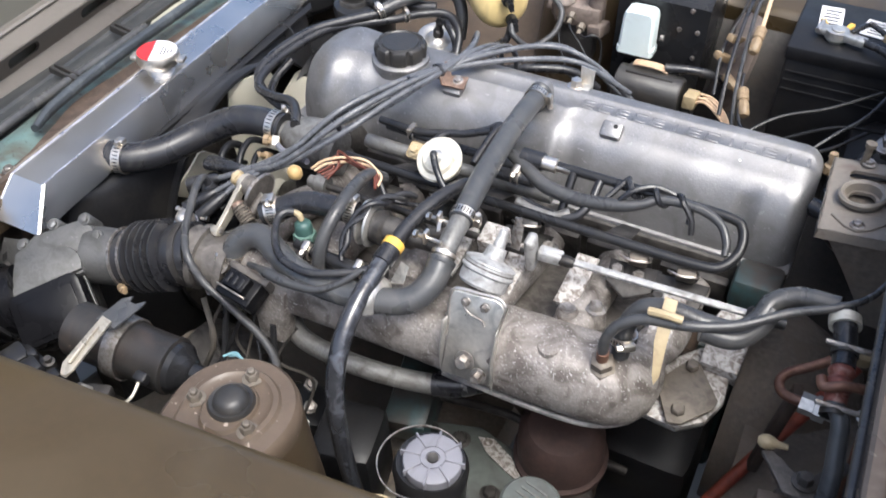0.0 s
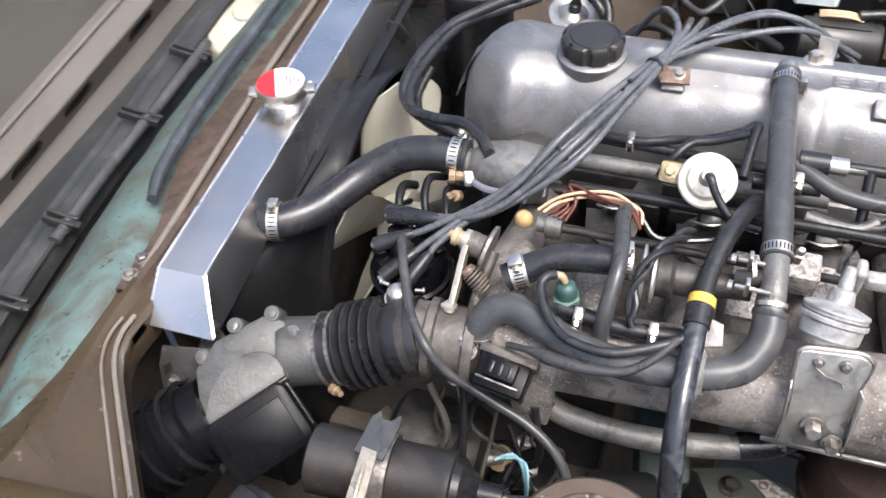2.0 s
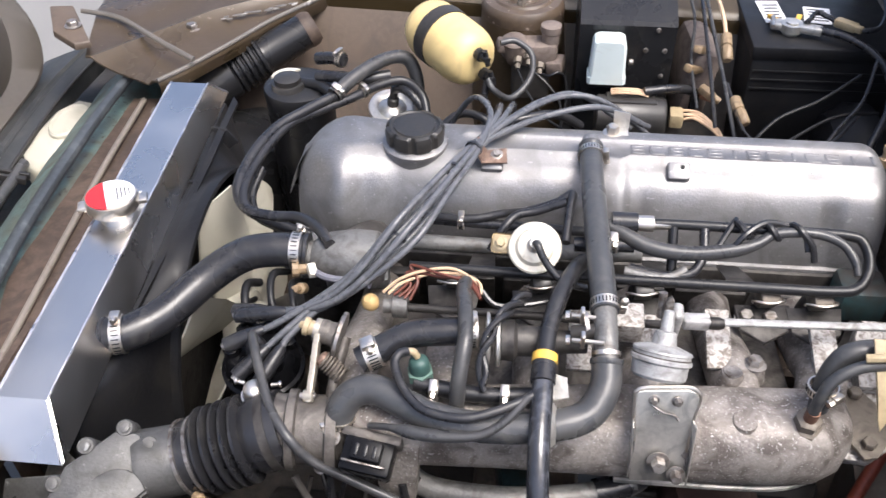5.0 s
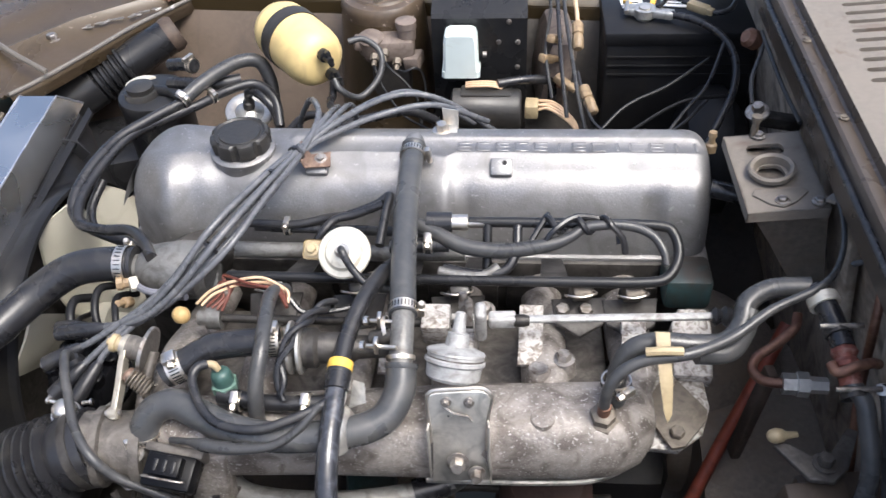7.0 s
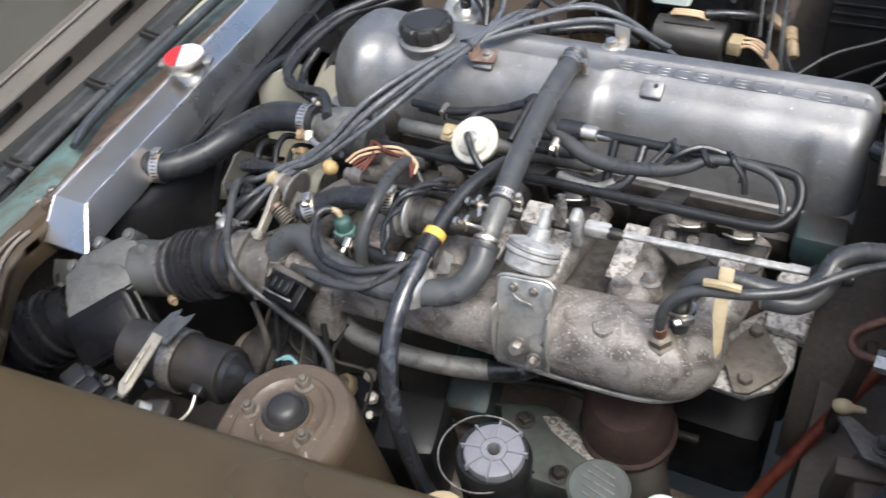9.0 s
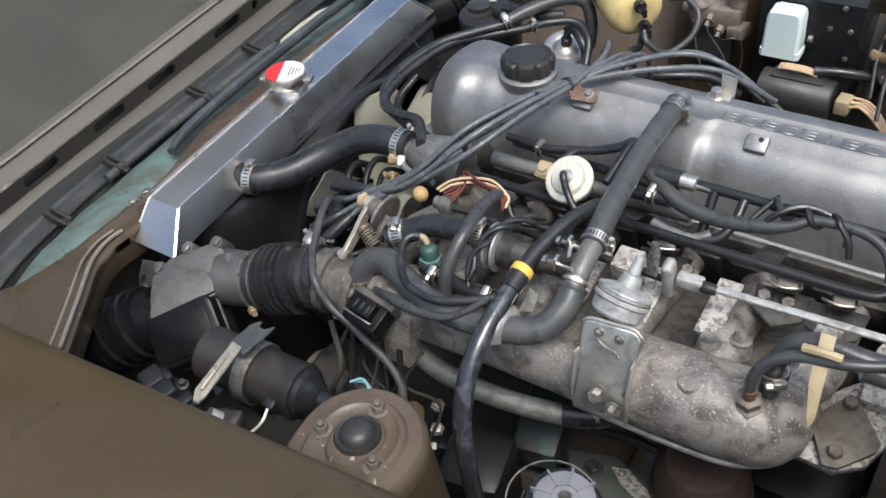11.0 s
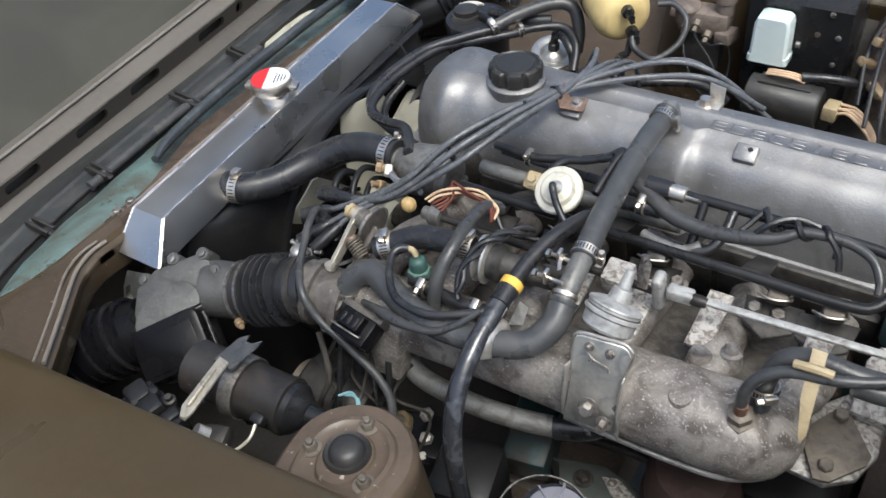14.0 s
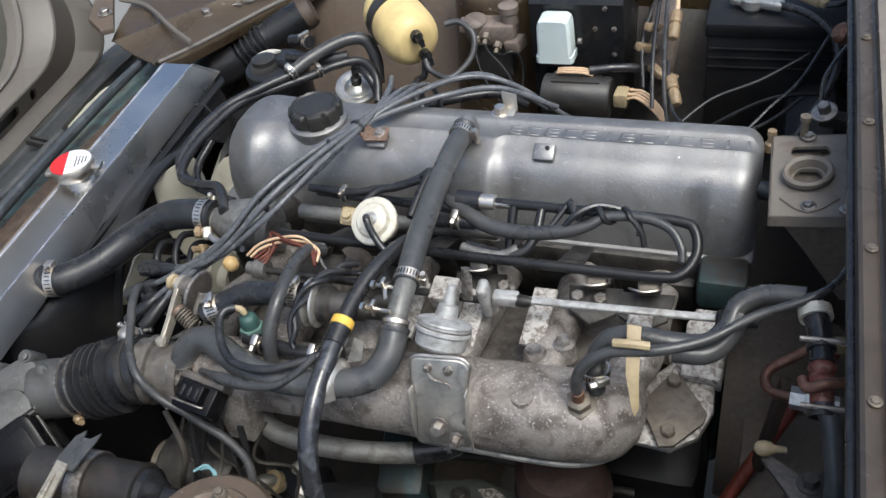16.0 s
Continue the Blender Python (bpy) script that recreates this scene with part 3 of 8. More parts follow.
def strut_tower(s, y, lift, label):
    c = V((-0.098, y, lift))
    t = thing("strut_tower", (c.x, c.y, c.z + 0.40), label, "strut tower", "strut towers", "structure")

    def ring(r, z, lean=0.0, n=40):
        out = []
        for k in range(n):
            a = math.tau * k / n
            u, v = math.cos(a), math.sin(a)
            if v * s > 0:
                out.append((c.x + r * math.copysign(abs(u) ** 0.7, u), c.y + v * r * (1.0 + 0.7 * min(1, r / 0.05) * v * s), c.z + z + lean * v * s))
            else:
                out.append((c.x + u * r, c.y + v * r, c.z + z + lean * v * s))
        return out
    # Tower side takes the darker brown, so its shade is painted on.
    part("wall", loft(B(), [ring(0.104, 0.34), ring(0.084, 0.52), ring(0.0700, 0.66), ring(0.0660, 0.704)]), BROWN_DARK, t, "tower side coloured darker to carry its shade")
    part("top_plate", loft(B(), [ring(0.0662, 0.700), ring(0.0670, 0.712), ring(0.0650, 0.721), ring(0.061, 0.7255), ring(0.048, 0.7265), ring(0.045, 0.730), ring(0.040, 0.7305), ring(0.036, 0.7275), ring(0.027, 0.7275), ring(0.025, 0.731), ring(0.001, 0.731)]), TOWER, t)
    cap = part("dust_cap", lathe(B(), (c.x, c.y, c.z + 0.729), (0, 0, 1), [(0, 0.0235), (0.004, 0.0235), (0.007, 0.0215), (0.006, 0.018), (0.012, 0.0155), (0.0155, 0.010), (0.016, 0.001)], 32), DUSTY, t, "domed black rubber dust cap")
    for k in range(3):
        a = math.radians((197, 93, 329)[k] * -s)
        p = V((c.x + 0.038 * math.cos(a), c.y + 0.036 * math.sin(a), c.z + 0.728))
        n = hexhead(B(), p, (0, 0, 1), 0.0072, 0.008)
        lathe(n, p, (0, 0, 1), [(0.007, 0.004), (0.013, 0.004), (0.014, 0.003)], 10)
        part("nut", n, PLATE, t, "dull painted nut on a stud")
    return t


strut_tower(-1, -0.526, 0.0, "dull brown strut tower with black dust cap and nuts")
strut_tower(1, 0.462, 0.06, "dusty brown strut tower behind the yellow canister")

# the open hood
hood = thing("hood", (-0.85, MID, 0.64), "open brown hood, its dark inner skin framed by a flange", "hood")
HU = V((0.03, 0.9945, 0.10)).normalized()
HW = (V((-0.40, 0, 0.9165)) - HU * HU.dot(V((-0.40, 0, 0.9165)))).normalized()
HN = HU.cross(HW)


def hood_at(u, w, n=0.0):
    return V((-0.958, 0, 0.576)) + HU * u + HW * w + HN * n


def frame_path(inset, n, closed=True):
    lo, hi, top, r = -0.62 + inset, 0.50 - inset, 1.15 - inset, 0.10 + inset
    corner = lambda cu, cw, a0: [hood_at(cu + r * math.cos(radians(a0 + d)), cw + r * math.sin(radians(a0 + d)), n) for d in range(0, 91, 9)]
    if closed:
        return corner(hi - r, top - r, 0) + corner(lo + r, top - r, 90) + corner(lo + r, inset + r, 180) + corner(hi - r, inset + r, 270)
    return [hood_at(0.262, inset, n)] + corner(hi - r, inset + r, 270) + corner(hi - r, top - r, 0) + corner(lo + r, top - r, 90) + corner(lo + r, inset + r, 180) + [hood_at(-0.388, inset, n)]


part("inner_skin", loft(B(), [frame_path(0.004, -0.030), frame_path(0.006, -0.026), frame_path(0.104, -0.022)]), HOOD, hood, "smooth dark grey inner face")
part("edge_strip", loft(B(), [frame_path(0.004, -0.024), frame_path(0.000, 0.004), frame_path(0.003, 0.013), frame_path(0.008, 0.016), frame_path(0.034, 0.001)], cap=False), HOOD_EDGE, hood)
# The upward strip gets the paler tone; part of its light is painted.
part("lit_flange", loft(B(), [frame_path(0.066, 0.034), frame_path(0.069, 0.0345), frame_path(0.086, 0.006), frame_path(0.090, -0.004), frame_path(0.094, 0.002), frame_path(0.098, 0.0), frame_path(0.103, -0.021)], cap=False), HOOD_LIT_WORN, hood, "flange coloured as if lit, paint worn off the fold")
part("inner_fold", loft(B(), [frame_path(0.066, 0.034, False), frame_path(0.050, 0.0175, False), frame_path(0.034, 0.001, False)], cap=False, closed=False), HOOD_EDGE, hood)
cells = [((-0.388, -0.215, 0.034, 0.066), (-0.290, 0.051, 0.036, 0.0085)), ((-0.215, -0.075, 0.034, 0.066), (-0.138, 0.051, 0.036, 0.0085))]
cells += [((-0.075, 0.08, 0.034, 0.066), (-0.010, 0.051, 0.036, 0.0085)), ((0.08, 0.225, 0.034, 0.066), (0.166, 0.051, 0.036, 0.0085))]
cells += [((0.225, 0.262, 0.034, 0.066), (0.246, 0.051, 0.0095, 0.0095))]
part("slotted_flange", holed(B(), cells, lambda u, w: hood_at(u, w, 0.001 + 0.033 * (w - 0.034) / 0.032), tuple(HN * -0.012)), HOOD_EDGE, hood, "folded flange with long oval slots")
hinge = part("hinge_arm", slab(B(), [(-0.868, 0.400, 0.760), (-0.830, 0.405, 0.760), (-0.756, 0.296, 0.756), (-0.776, 0.284, 0.756), (-0.824, 0.316, 0.760)], (0, 0.002, 0.012), 0.003), BROWN_DULL, hood, "brown pressed steel hinge arm")
part("hinge_bolt", hexhead(B(), (-0.800, 0.338, 0.771), (0, 0, 1), 0.009, 0.008), BOLT, hinge)
part("hinge_rim", tube(B(), [(-0.819, 0.408, 0.762), (-0.746, 0.387, 0.762), (-0.656, 0.323, 0.758), (-0.590, 0.282, 0.752)], 0.0042, 10, 6, 0.7), HOOD_LIT_WORN, hinge, "rolled pale rim")

# strips, clips and seals in front of the radiator
WIDE = [(-0.795, -0.60, 0.572), (-0.830, -0.50, 0.582), (-0.850, -0.40, 0.592), (-0.868, -0.22, 0.600), (-0.882, 0.0, 0.606), (-0.892, 0.15, 0.612), (-0.897, 0.36, 0.622), (-0.880, 0.52, 0.630)]
strip = thing("grille_strip", V(WIDE[0]), "wide dark rubber strip along the top of the grille", "rubber strip", "grille strips")
part("moulding", sheet(B(), [[(p.x + d, p.y, p.z + h) for d, h in ((-0.105, -0.030), (-0.066, -0.014), (-0.040, -0.004), (-0.022, 0.002), (-0.018, -0.002), (-0.012, -0.002), (-0.006, 0.003), (0.012, 0.003), (0.019, 0.0), (0.022, -0.010), (0.023, -0.024))] for p in smooth_path(WIDE, 6)], (0, 0, -0.003)), GRILLE, strip)
part("bead", tube(B(), [(x + 0.020, y, z2 + 0.001) for x, y, z2 in WIDE], 0.0030, 8, 8), DUSTY, strip)
NARROW = [(-0.842, -0.26, 0.604), (-0.846, -0.12, 0.612), (-0.846, 0.02, 0.618), (-0.845, 0.12, 0.624), (-0.850, 0.17, 0.622)]
strip = thing("grille_strip", V(NARROW[0]), "narrow grey rubber strip beside the wide one", "rubber strip", "grille strips")
part("moulding", tube(B(), NARROW, 0.0085, 12, 8), GREY_RUBBER, strip)
for y, x, z in ((0.130, -0.868, 0.620), (-0.022, -0.866, 0.614), (-0.230, -0.862, 0.604), (-0.365, -0.845, 0.598)):
    clip = thing("strip_clip", (x, y, z), "dark plastic clip across the grille strips", "clip", "strip clips")
    for d in (-0.006, 0.006):
        part("jaw", box(B(), (x + 0.012, y + d, z + 0.008), (0.044 if y < -0.1 else 0.062, 0.006, 0.012), (0, 14, 6), 0.0015), DUSTY, clip)
    part("web", box(B(), (x + 0.030, y, z + 0.004), (0.020, 0.010, 0.006), (0, 14, 6), 0.001), DUSTY, clip)
# Dark sheet hides the ground and gives the grille gap its shade.
solid("grille_gap_shade", sheet(B(), [[(-0.800, y, 0.556), (-0.925, y, 0.535), (-1.02, y, 0.49), (-1.20, y, 0.42)] for y in (-0.80, -0.4, 0.0, 0.4, 0.80)], (0, 0, -0.003)), BAY_BLACK, "added dark sheet standing in for the shaded grille gap", "panel", kind="structure")
wd = thing("lamp_housing", (-0.845, 0.24, 0.56), "white plastic lamp housing behind the grille", "lamp housing")
part("shell", loft(B(), [[(-0.845 + a * k * 0.95, 0.245 + b * k, z + 0.04 * b) for a, b in ((-0.034, -0.040), (-0.012, -0.066), (0.014, -0.078), (0.036, -0.074), (0.044, -0.040), (0.040, 0.020), (0.046, 0.080), (0.030, 0.125), (-0.002, 0.132), (-0.030, 0.095), (-0.040, 0.030))] for z, k in ((0.54, 1.0), (0.592, 1.0), (0.604, 0.97), (0.611, 0.90), (0.613, 0.72))]), FAN, wd, angle=50)
part("rim_step", loft(B(), [[(-0.835 + 0.030 * k * math.cos(q), 0.300 + 0.050 * k * math.sin(q), z) for q in (math.tau * j / 24 for j in range(24))] for z, k in ((0.612, 1.0), (0.619, 1.0), (0.622, 0.93), (0.618, 0.80), (0.618, 0.2))]), FAN, wd)
part("tab", box(B(), (-0.798, 0.150, 0.604), (0.030, 0.040, 0.008), (0, 0, 32), 0.002), DARK, wd, "dark steel mounting tab")
solid("front_seal", tube(B(), [(-0.683, -0.232, 0.690), (-0.698, -0.18, 0.694), (-0.712, -0.06, 0.696), (-0.716, 0.07, 0.700), (-0.714, 0.20, 0.706), (-0.700, 0.32, 0.715)], [0.008, 0.0115, 0.0125, 0.0125, 0.012, 0.010], 12, 7, 0.75), HARNESS, "long dark rubber seal strip beside the radiator", "rubber seal")
solid("front_strut", tube(B(), [(-0.700, -0.56, 0.672), (-0.73, -0.60, 0.655), (-0.78, -0.62, 0.62)], 0.009, 8, 5), ZINC, "short bright metal end of a strut in the corner", "strut")


# ---- radiator, shroud, fan ----
rad = thing("radiator", (-0.572, MID, 0.25), "bright brushed aluminium radiator with welded top tank", "radiator")
near_low, near_top, far_top, far_low = (-0.390, 0.671), (-0.342, 0.7115), (0.212, 0.7530), (0.264, 0.708)
tank = B()


def tank_ring(x, inset, foot=0.0):
    c = V((0, -0.065, 0.708))
    return [(x + foot * (1.0, 0.0, 0.0, 0.25)[k], *(V((0, *p)) + (c - V((0, *p))).normalized() * inset)[1:]) for k, p in enumerate((near_low, near_top, far_top, far_low))]


loft(tank, [tank_ring(-0.602, 0.003), tank_ring(-0.600, 0.0), tank_ring(-0.547, 0.0, 0.025), tank_ring(-0.544, 0.003, 0.025)])
part("top_tank", tank, POLISHED, rad, angle=20)
part("core", box(B(), (-0.573, MID, 0.45), (0.05, 0.585, 0.395), bev=0.003), GREASE, rad, "dark finned radiator core")
part("bottom_tank", box(B(), (-0.573, MID, 0.225), (0.056, 0.598, 0.06), bev=0.004), POLISHED, rad)
FOOT = {near_low: 0.025, far_low: 0.006}
for p, q in ((near_top, far_top), (near_low, far_low), (near_low, near_top), (far_low, far_top)):
    for x, out in ((-0.5455, 1.0), (-0.6005, 0.0)):
        n = 30
        e0, e1 = V((x + out * FOOT.get(p, 0.0), *p)), V((x + out * FOOT.get(q, 0.0), *q))
        part("weld", tube(B(), [e0.lerp(e1, i / n) + V((0, 0, 0.0003 * (i % 2))) for i in range(n + 1)], [0.0011 + 0.0003 * (i % 3) for i in range(n + 1)], 6, 2), WELD, rad, "rippled weld bead")
neck = part("filler_neck", lathe(B(), (-0.574, -0.072, 0.7230), (0, 0, 1), [(0, 0.026), (0.003, 0.024), (0.004, 0.0205), (0.022, 0.0205), (0.023, 0.029), (0.027, 0.030), (0.028, 0.026)], 32), POLISHED, rad, "turned aluminium filler neck")
part("overflow_pipe", tube(B(), [(-0.565, -0.058, 0.7380), (-0.558, -0.045, 0.7410), (-0.553, -0.038, 0.7430)], 0.0042, 10, 4), POLISHED, neck)
part("mounting_bracket", slab(B(), [(-0.555, -0.345, 0.650), (-0.500, -0.385, 0.655), (-0.520, -0.40, 0.60), (-0.575, -0.385, 0.59)], (0.002, -0.002, 0), 0.0006), BRACKET, rad, "grey bolted side bracket")
shell = lathe(B(), (-0.574, -0.072, 0.7470), (0, 0, 1), [(0, 0.0300), (0.004, 0.0318), (0.012, 0.0315), (0.0160, 0.0302), (0.0172, 0.027), (0.0172, 0.001)], 40)
cap = part("pressure_cap", shell, ZINC, rad, "chrome pressure cap with red and white label")
for a in (20, 200):
    part("ear", box(B(), (-0.574 + 0.034 * math.cos(radians(a)), -0.072 + 0.034 * math.sin(radians(a)), 0.7530), (0.014, 0.018, 0.006), (0, 0, a), 0.002), ZINC, cap)


def disc_piece(r, a0, a1, z, c):
    return [(c[0] + r * math.cos(radians(a)), c[1] + r * math.sin(radians(a)), z) for a in np.linspace(a0, a1, 20)]


part("red_label", slab(B(), disc_piece(0.0290, 130, 285, 0.7644, (-0.574, -0.072)), (0, 0, 0.0006)), RED_PAINT, cap)
part("white_label", slab(B(), disc_piece(0.0290, -75, 130, 0.7644, (-0.574, -0.072)), (0, 0, 0.0006)), PAPER, cap)
bars = B()
for k in range(4):
    box(bars, (-0.566 + 0.004 * k, -0.070 + 0.0025 * k, 0.7653), (0.0016, 0.026 - 0.004 * k, 0.0006), (0, 0, 27), 0)
part("label_print", bars, INK, cap)

shroud = thing("fan_shroud", (-0.51, MID, 0.25), "black plastic fan shroud fixed behind the radiator", "fan shroud")
N = 64
cy, cz, R = 0.0, 0.485, 0.224


def shroud_ring(k, x, grow=0.0):
    out = []
    for i in range(N):
        a = math.tau * i / N
        c, s = math.cos(a), math.sin(a)
        m = max(abs(c) / 0.296, abs(s) / 0.232)
        sq = V((0, MID + c / m, 0.455 + s / m + 0.07 * c / m))
        ci = V((0, cy + (R + grow) * c, cz + (R + grow) * s))
        p = sq.lerp(ci, k)
        out.append((x, p.y, p.z))
    return out


part("funnel", loft(B(), [shroud_ring(0, -0.543), shroud_ring(0.02, -0.534), shroud_ring(0.35, -0.520), shroud_ring(0.85, -0.500), shroud_ring(1, -0.494), shroud_ring(1, -0.484), shroud_ring(1, -0.482, -0.004), shroud_ring(1, -0.494, -0.005), shroud_ring(0.4, -0.522), shroud_ring(0, -0.5435)], cap=False), SHROUD, shroud)
for y0 in (-0.20, -0.094, 0.05, 0.17):
    zt = 0.692 + 0.07 * (y0 - MID)
    part("rib", slab(B(), [(-0.540, y0, zt), (-0.512, y0 * 0.98, zt - 0.002), (-0.496, y0 * 0.95, zt - 0.02), (-0.534, y0 * 0.95, zt - 0.05)], (0, 0.004, 0), 0.001), SHROUD, shroud)
part("top_lip", slab(B(), [(-0.524, -0.20, 0.683), (-0.524, 0.248, 0.712), (-0.516, 0.240, 0.706), (-0.512, 0.10, 0.702), (-0.512, -0.06, 0.694), (-0.520, -0.19, 0.680)], (0, 0, -0.004), 0.001), SHROUD, shroud)
fan = thing("cooling_fan", (-0.455, cy, cz), "cream plastic cooling fan standing still inside its shroud", "fan")
part("hub", lathe(B(), (-0.490, cy, cz), (1, 0, 0), [(0, 0.05), (0.02, 0.052), (0.03, 0.045), (0.034, 0.03), (0.05, 0.028), (0.052, 0.001)], 28), FAN, fan)
for k in range(7):
    a0 = radians(86 + 360 / 7 * k)
    rows = []
    for r, half, pitch in ((0.045, 0.026, -46), (0.09, 0.036, -40), (0.14, 0.043, -32), (0.185, 0.042, -22), (0.208, 0.041, -18), (0.217, 0.034, -18)):
        row = []
        for u in np.linspace(-1, 1, 7):
            t = u * half
            ang = a0 + t * math.cos(radians(pitch)) / r
            row.append((-0.481 + t * math.sin(radians(pitch)) + 0.004 * (1 - u * u), cy + r * math.cos(ang), cz + r * math.sin(ang)))
        rows.append(row)
    part("blade", sheet(B(), rows, (-0.003, 0, 0)), FAN, fan)


# ---- engine ----
engine = thing("engine", (0.0, 0.03, 0.25), "grimy blue-green straight six engine block and head", "engine")
part("block", box(B(), (0.01, 0.04, 0.42), (0.64, 0.19, 0.30), (8, 0, 0), 0.012), BLOCK, engine)
part("cylinder_head", box(B(), (0.0, 0.035, 0.630), (0.665, 0.185, 0.118), bev=0.006), GREASE, engine, "stained grey cylinder head")
# Black block added to fill the dark void low beside the engine.
part("dark_void_block", box(B(), (0.24, -0.115, 0.36), (0.16, 0.15, 0.20), (10, 0, 0), 0.03), SHROUD, engine, "black block standing in for the dark void")
part("timing_cover", box(B(), (-0.335, 0.03, 0.50), (0.05, 0.20, 0.30), bev=0.015), GREASE, engine)
part("bellhousing", lathe(B(), (0.33, 0.03, 0.36), (1, 0, 0), [(0, 0.15), (0.05, 0.16), (0.10, 0.14), (0.16, 0.10)], 32), DARK, engine)
part("rear_lug", box(B(), (0.318, -0.078, 0.682), (0.055, 0.05, 0.045), (0, 0, 0), 0.008), BLOCK, engine)
for x in (-0.25, -0.15, -0.05, 0.05, 0.15, 0.25):
    part("exhaust_port", lathe(B(), (x, -0.055, 0.585), (0, -1, -0.25), [(0, 0.024), (0.06, 0.024), (0.065, 0.03), (0.075, 0.03)], 16), RUSTY, engine)
part("exhaust_manifold", tube(B(), [(-0.28, -0.13, 0.55), (-0.1, -0.15, 0.53), (0.05, -0.16, 0.50), (0.15, -0.20, 0.44), (0.17, -0.24, 0.34), (0.17, -0.25, 0.2)], [0.03, 0.036, 0.042, 0.045, 0.04, 0.035], 18, 6), RUSTY, engine, "rusty cast iron exhaust manifold")
part("crank_pulley", lathe(B(), (-0.36, 0.03, 0.40), (-1, 0, 0), [(0, 0.07), (0.012, 0.075), (0.018, 0.066), (0.024, 0.075), (0.03, 0.02)], 28), DARK, engine)
part("water_pump", lathe(B(), (-0.355, 0.0, 0.50), (-1, 0, 0), [(0, 0.06), (0.03, 0.05), (0.06, 0.03), (0.08, 0.02)], 24), GREASE, engine)

# valve cover: a lofted casting with a domed front end, ridges along the top, swellings on the intake side
PROFILE = ((-0.047, 0.686), (-0.046, 0.702), (-0.042, 0.728), (-0.036, 0.752), (-0.027, 0.772), (-0.016, 0.785), (-0.003, 0.7915), (0.008, 0.795), (0.0125, 0.7985), (0.016, 0.7998),
           (0.0185, 0.7978), (0.0205, 0.7960), (0.044, 0.7965), (0.0465, 0.7988), (0.049, 0.7998), (0.060, 0.799), (0.070, 0.796), (0.080, 0.789), (0.090, 0.776), (0.098, 0.756), (0.104, 0.728), (0.107, 0.686))


def cover_ring(x):
    left, right = x + 0.368, 0.346 - x
    inset = 0.0
    if left < 0.070:
        inset = 0.070 - math.sqrt(max(0, 0.070 ** 2 - (0.070 - left) ** 2))
    if right < 0.026:
        inset = max(inset, 0.026 - math.sqrt(max(0, 0.026 ** 2 - (0.026 - right) ** 2)))
    dome = math.exp(-((x + 0.305) / 0.045) ** 2)
    bump = 0.0095 * math.exp(-((x - 0.036) / (0.024 if x < 0.036 else 0.006)) ** 2) + 0.0075 * dome - 0.0065 * math.exp(-((x + 0.240) / 0.018) ** 2) + 0.0032 * math.sin((x + 0.37) * 110) * math.exp(-((x + 0.295) / 0.06) ** 2) + 0.0008 * math.sin(x * 41 + 1.0) + 0.0006 * math.sin(x * 97)
    recess = 0.0062 * math.exp(-((x - 0.278) / 0.012) ** 4) + 0.003 * math.exp(-((x - 0.060) / 0.008) ** 2)
    ring = []
    for i, (y, z) in enumerate(PROFILE):
        w = max(0.0, min(1.0, (z - 0.690) / 0.03)) * (1.0 if y < 0 else max(0.0, 1 - y / 0.05))
        k = (z - 0.686) / 0.115
        groove = 1.0 if 8 <= i <= 16 and -0.16 < x < 0.335 else 0.0
        flat = 0.7965 if 8 <= i <= 16 else z
        zz = z if groove else min(z, flat)
        ring.append((x, y + inset * (0.9 if y < 0.04 else -0.9) - bump * w + recess * w * max(0.0, min(1.0, (0.778 - z) / 0.022)), 0.686 + (zz - 0.686) * (1 - inset / 0.115 * (0.85 if left < 0.08 else 0.6)) + 0.006 * dome * k))
    return ring


cover = thing("valve_cover", (0, 0.03, 0.684), "satin cast aluminium valve cover with raised ridges along top", "valve cover")
xs = [-0.368 + 0.07 * (1 - math.cos(math.pi / 2 * k / 9)) for k in range(10)] + [-0.298 + 0.618 * k / 130 for k in range(1, 131)] + [0.346 - 0.026 * (1 - math.sin(math.pi / 2 * k / 6)) for k in range(1, 7)]
part("shell", loft(B(), [cover_ring(x) for x in xs]), CAST, cover, angle=55)
part("base_flange", box(B(), (-0.010, 0.030, 0.688), (0.716, 0.164, 0.012), bev=0.005), CAST, cover)
letters = B()
for k, w in enumerate((0.021, 0.021, 0.021, 0.021, 0.021, 0.007, 0.021, 0.021, 0.007, 0.021, 0.021, 0.007, 0.007)):
    x = 0.055 + 0.0228 * k
    if w > 0.01:
        for dy in (-0.0072, 0.0072) if k % 2 else (-0.0072, 0.0, 0.0072):
            box(letters, (x, 0.0325 + dy, 0.7962), (w * 0.8, 0.0034, 0.0016), bev=0.0007, seg=1)
        box(letters, (x - w * 0.35, 0.0325, 0.7962), (0.0034, 0.016, 0.0016), bev=0.0007, seg=1)
    else:
        box(letters, (x, 0.0325, 0.7962), (0.0036, 0.016, 0.0016), bev=0.0007, seg=1)
part("raised_lettering", letters, CAST, cover, "raised cast lettering shown as bars")
for x, tilt in ((0.100, 34), (-0.118, 34)):
    m = pose(x, -0.006, 0.793, tilt, 0, 0)
    part("boss", box(B(), None, (0.026, 0.022, 0.014), bev=0.003, m=m), CAST, cover)
    # A black disc on the boss stands in for the shaded hole.
    part("boss_hole", lathe(B(), m @ V((0.004, 0.004, 0.0065)), m.to_3x3() @ V((0, 0, 1)), [(0, 0.0030), (0.0009, 0.0030)], 12), GAP, cover)
part("filler_base", lathe(B(), (-0.214, 0.022, 0.788), (0, -0.05, 1), [(-0.012, 0.0375), (0.008, 0.0370), (0.010, 0.0395), (0.0135, 0.0395), (0.016, 0.036)], 36), CAST, cover)
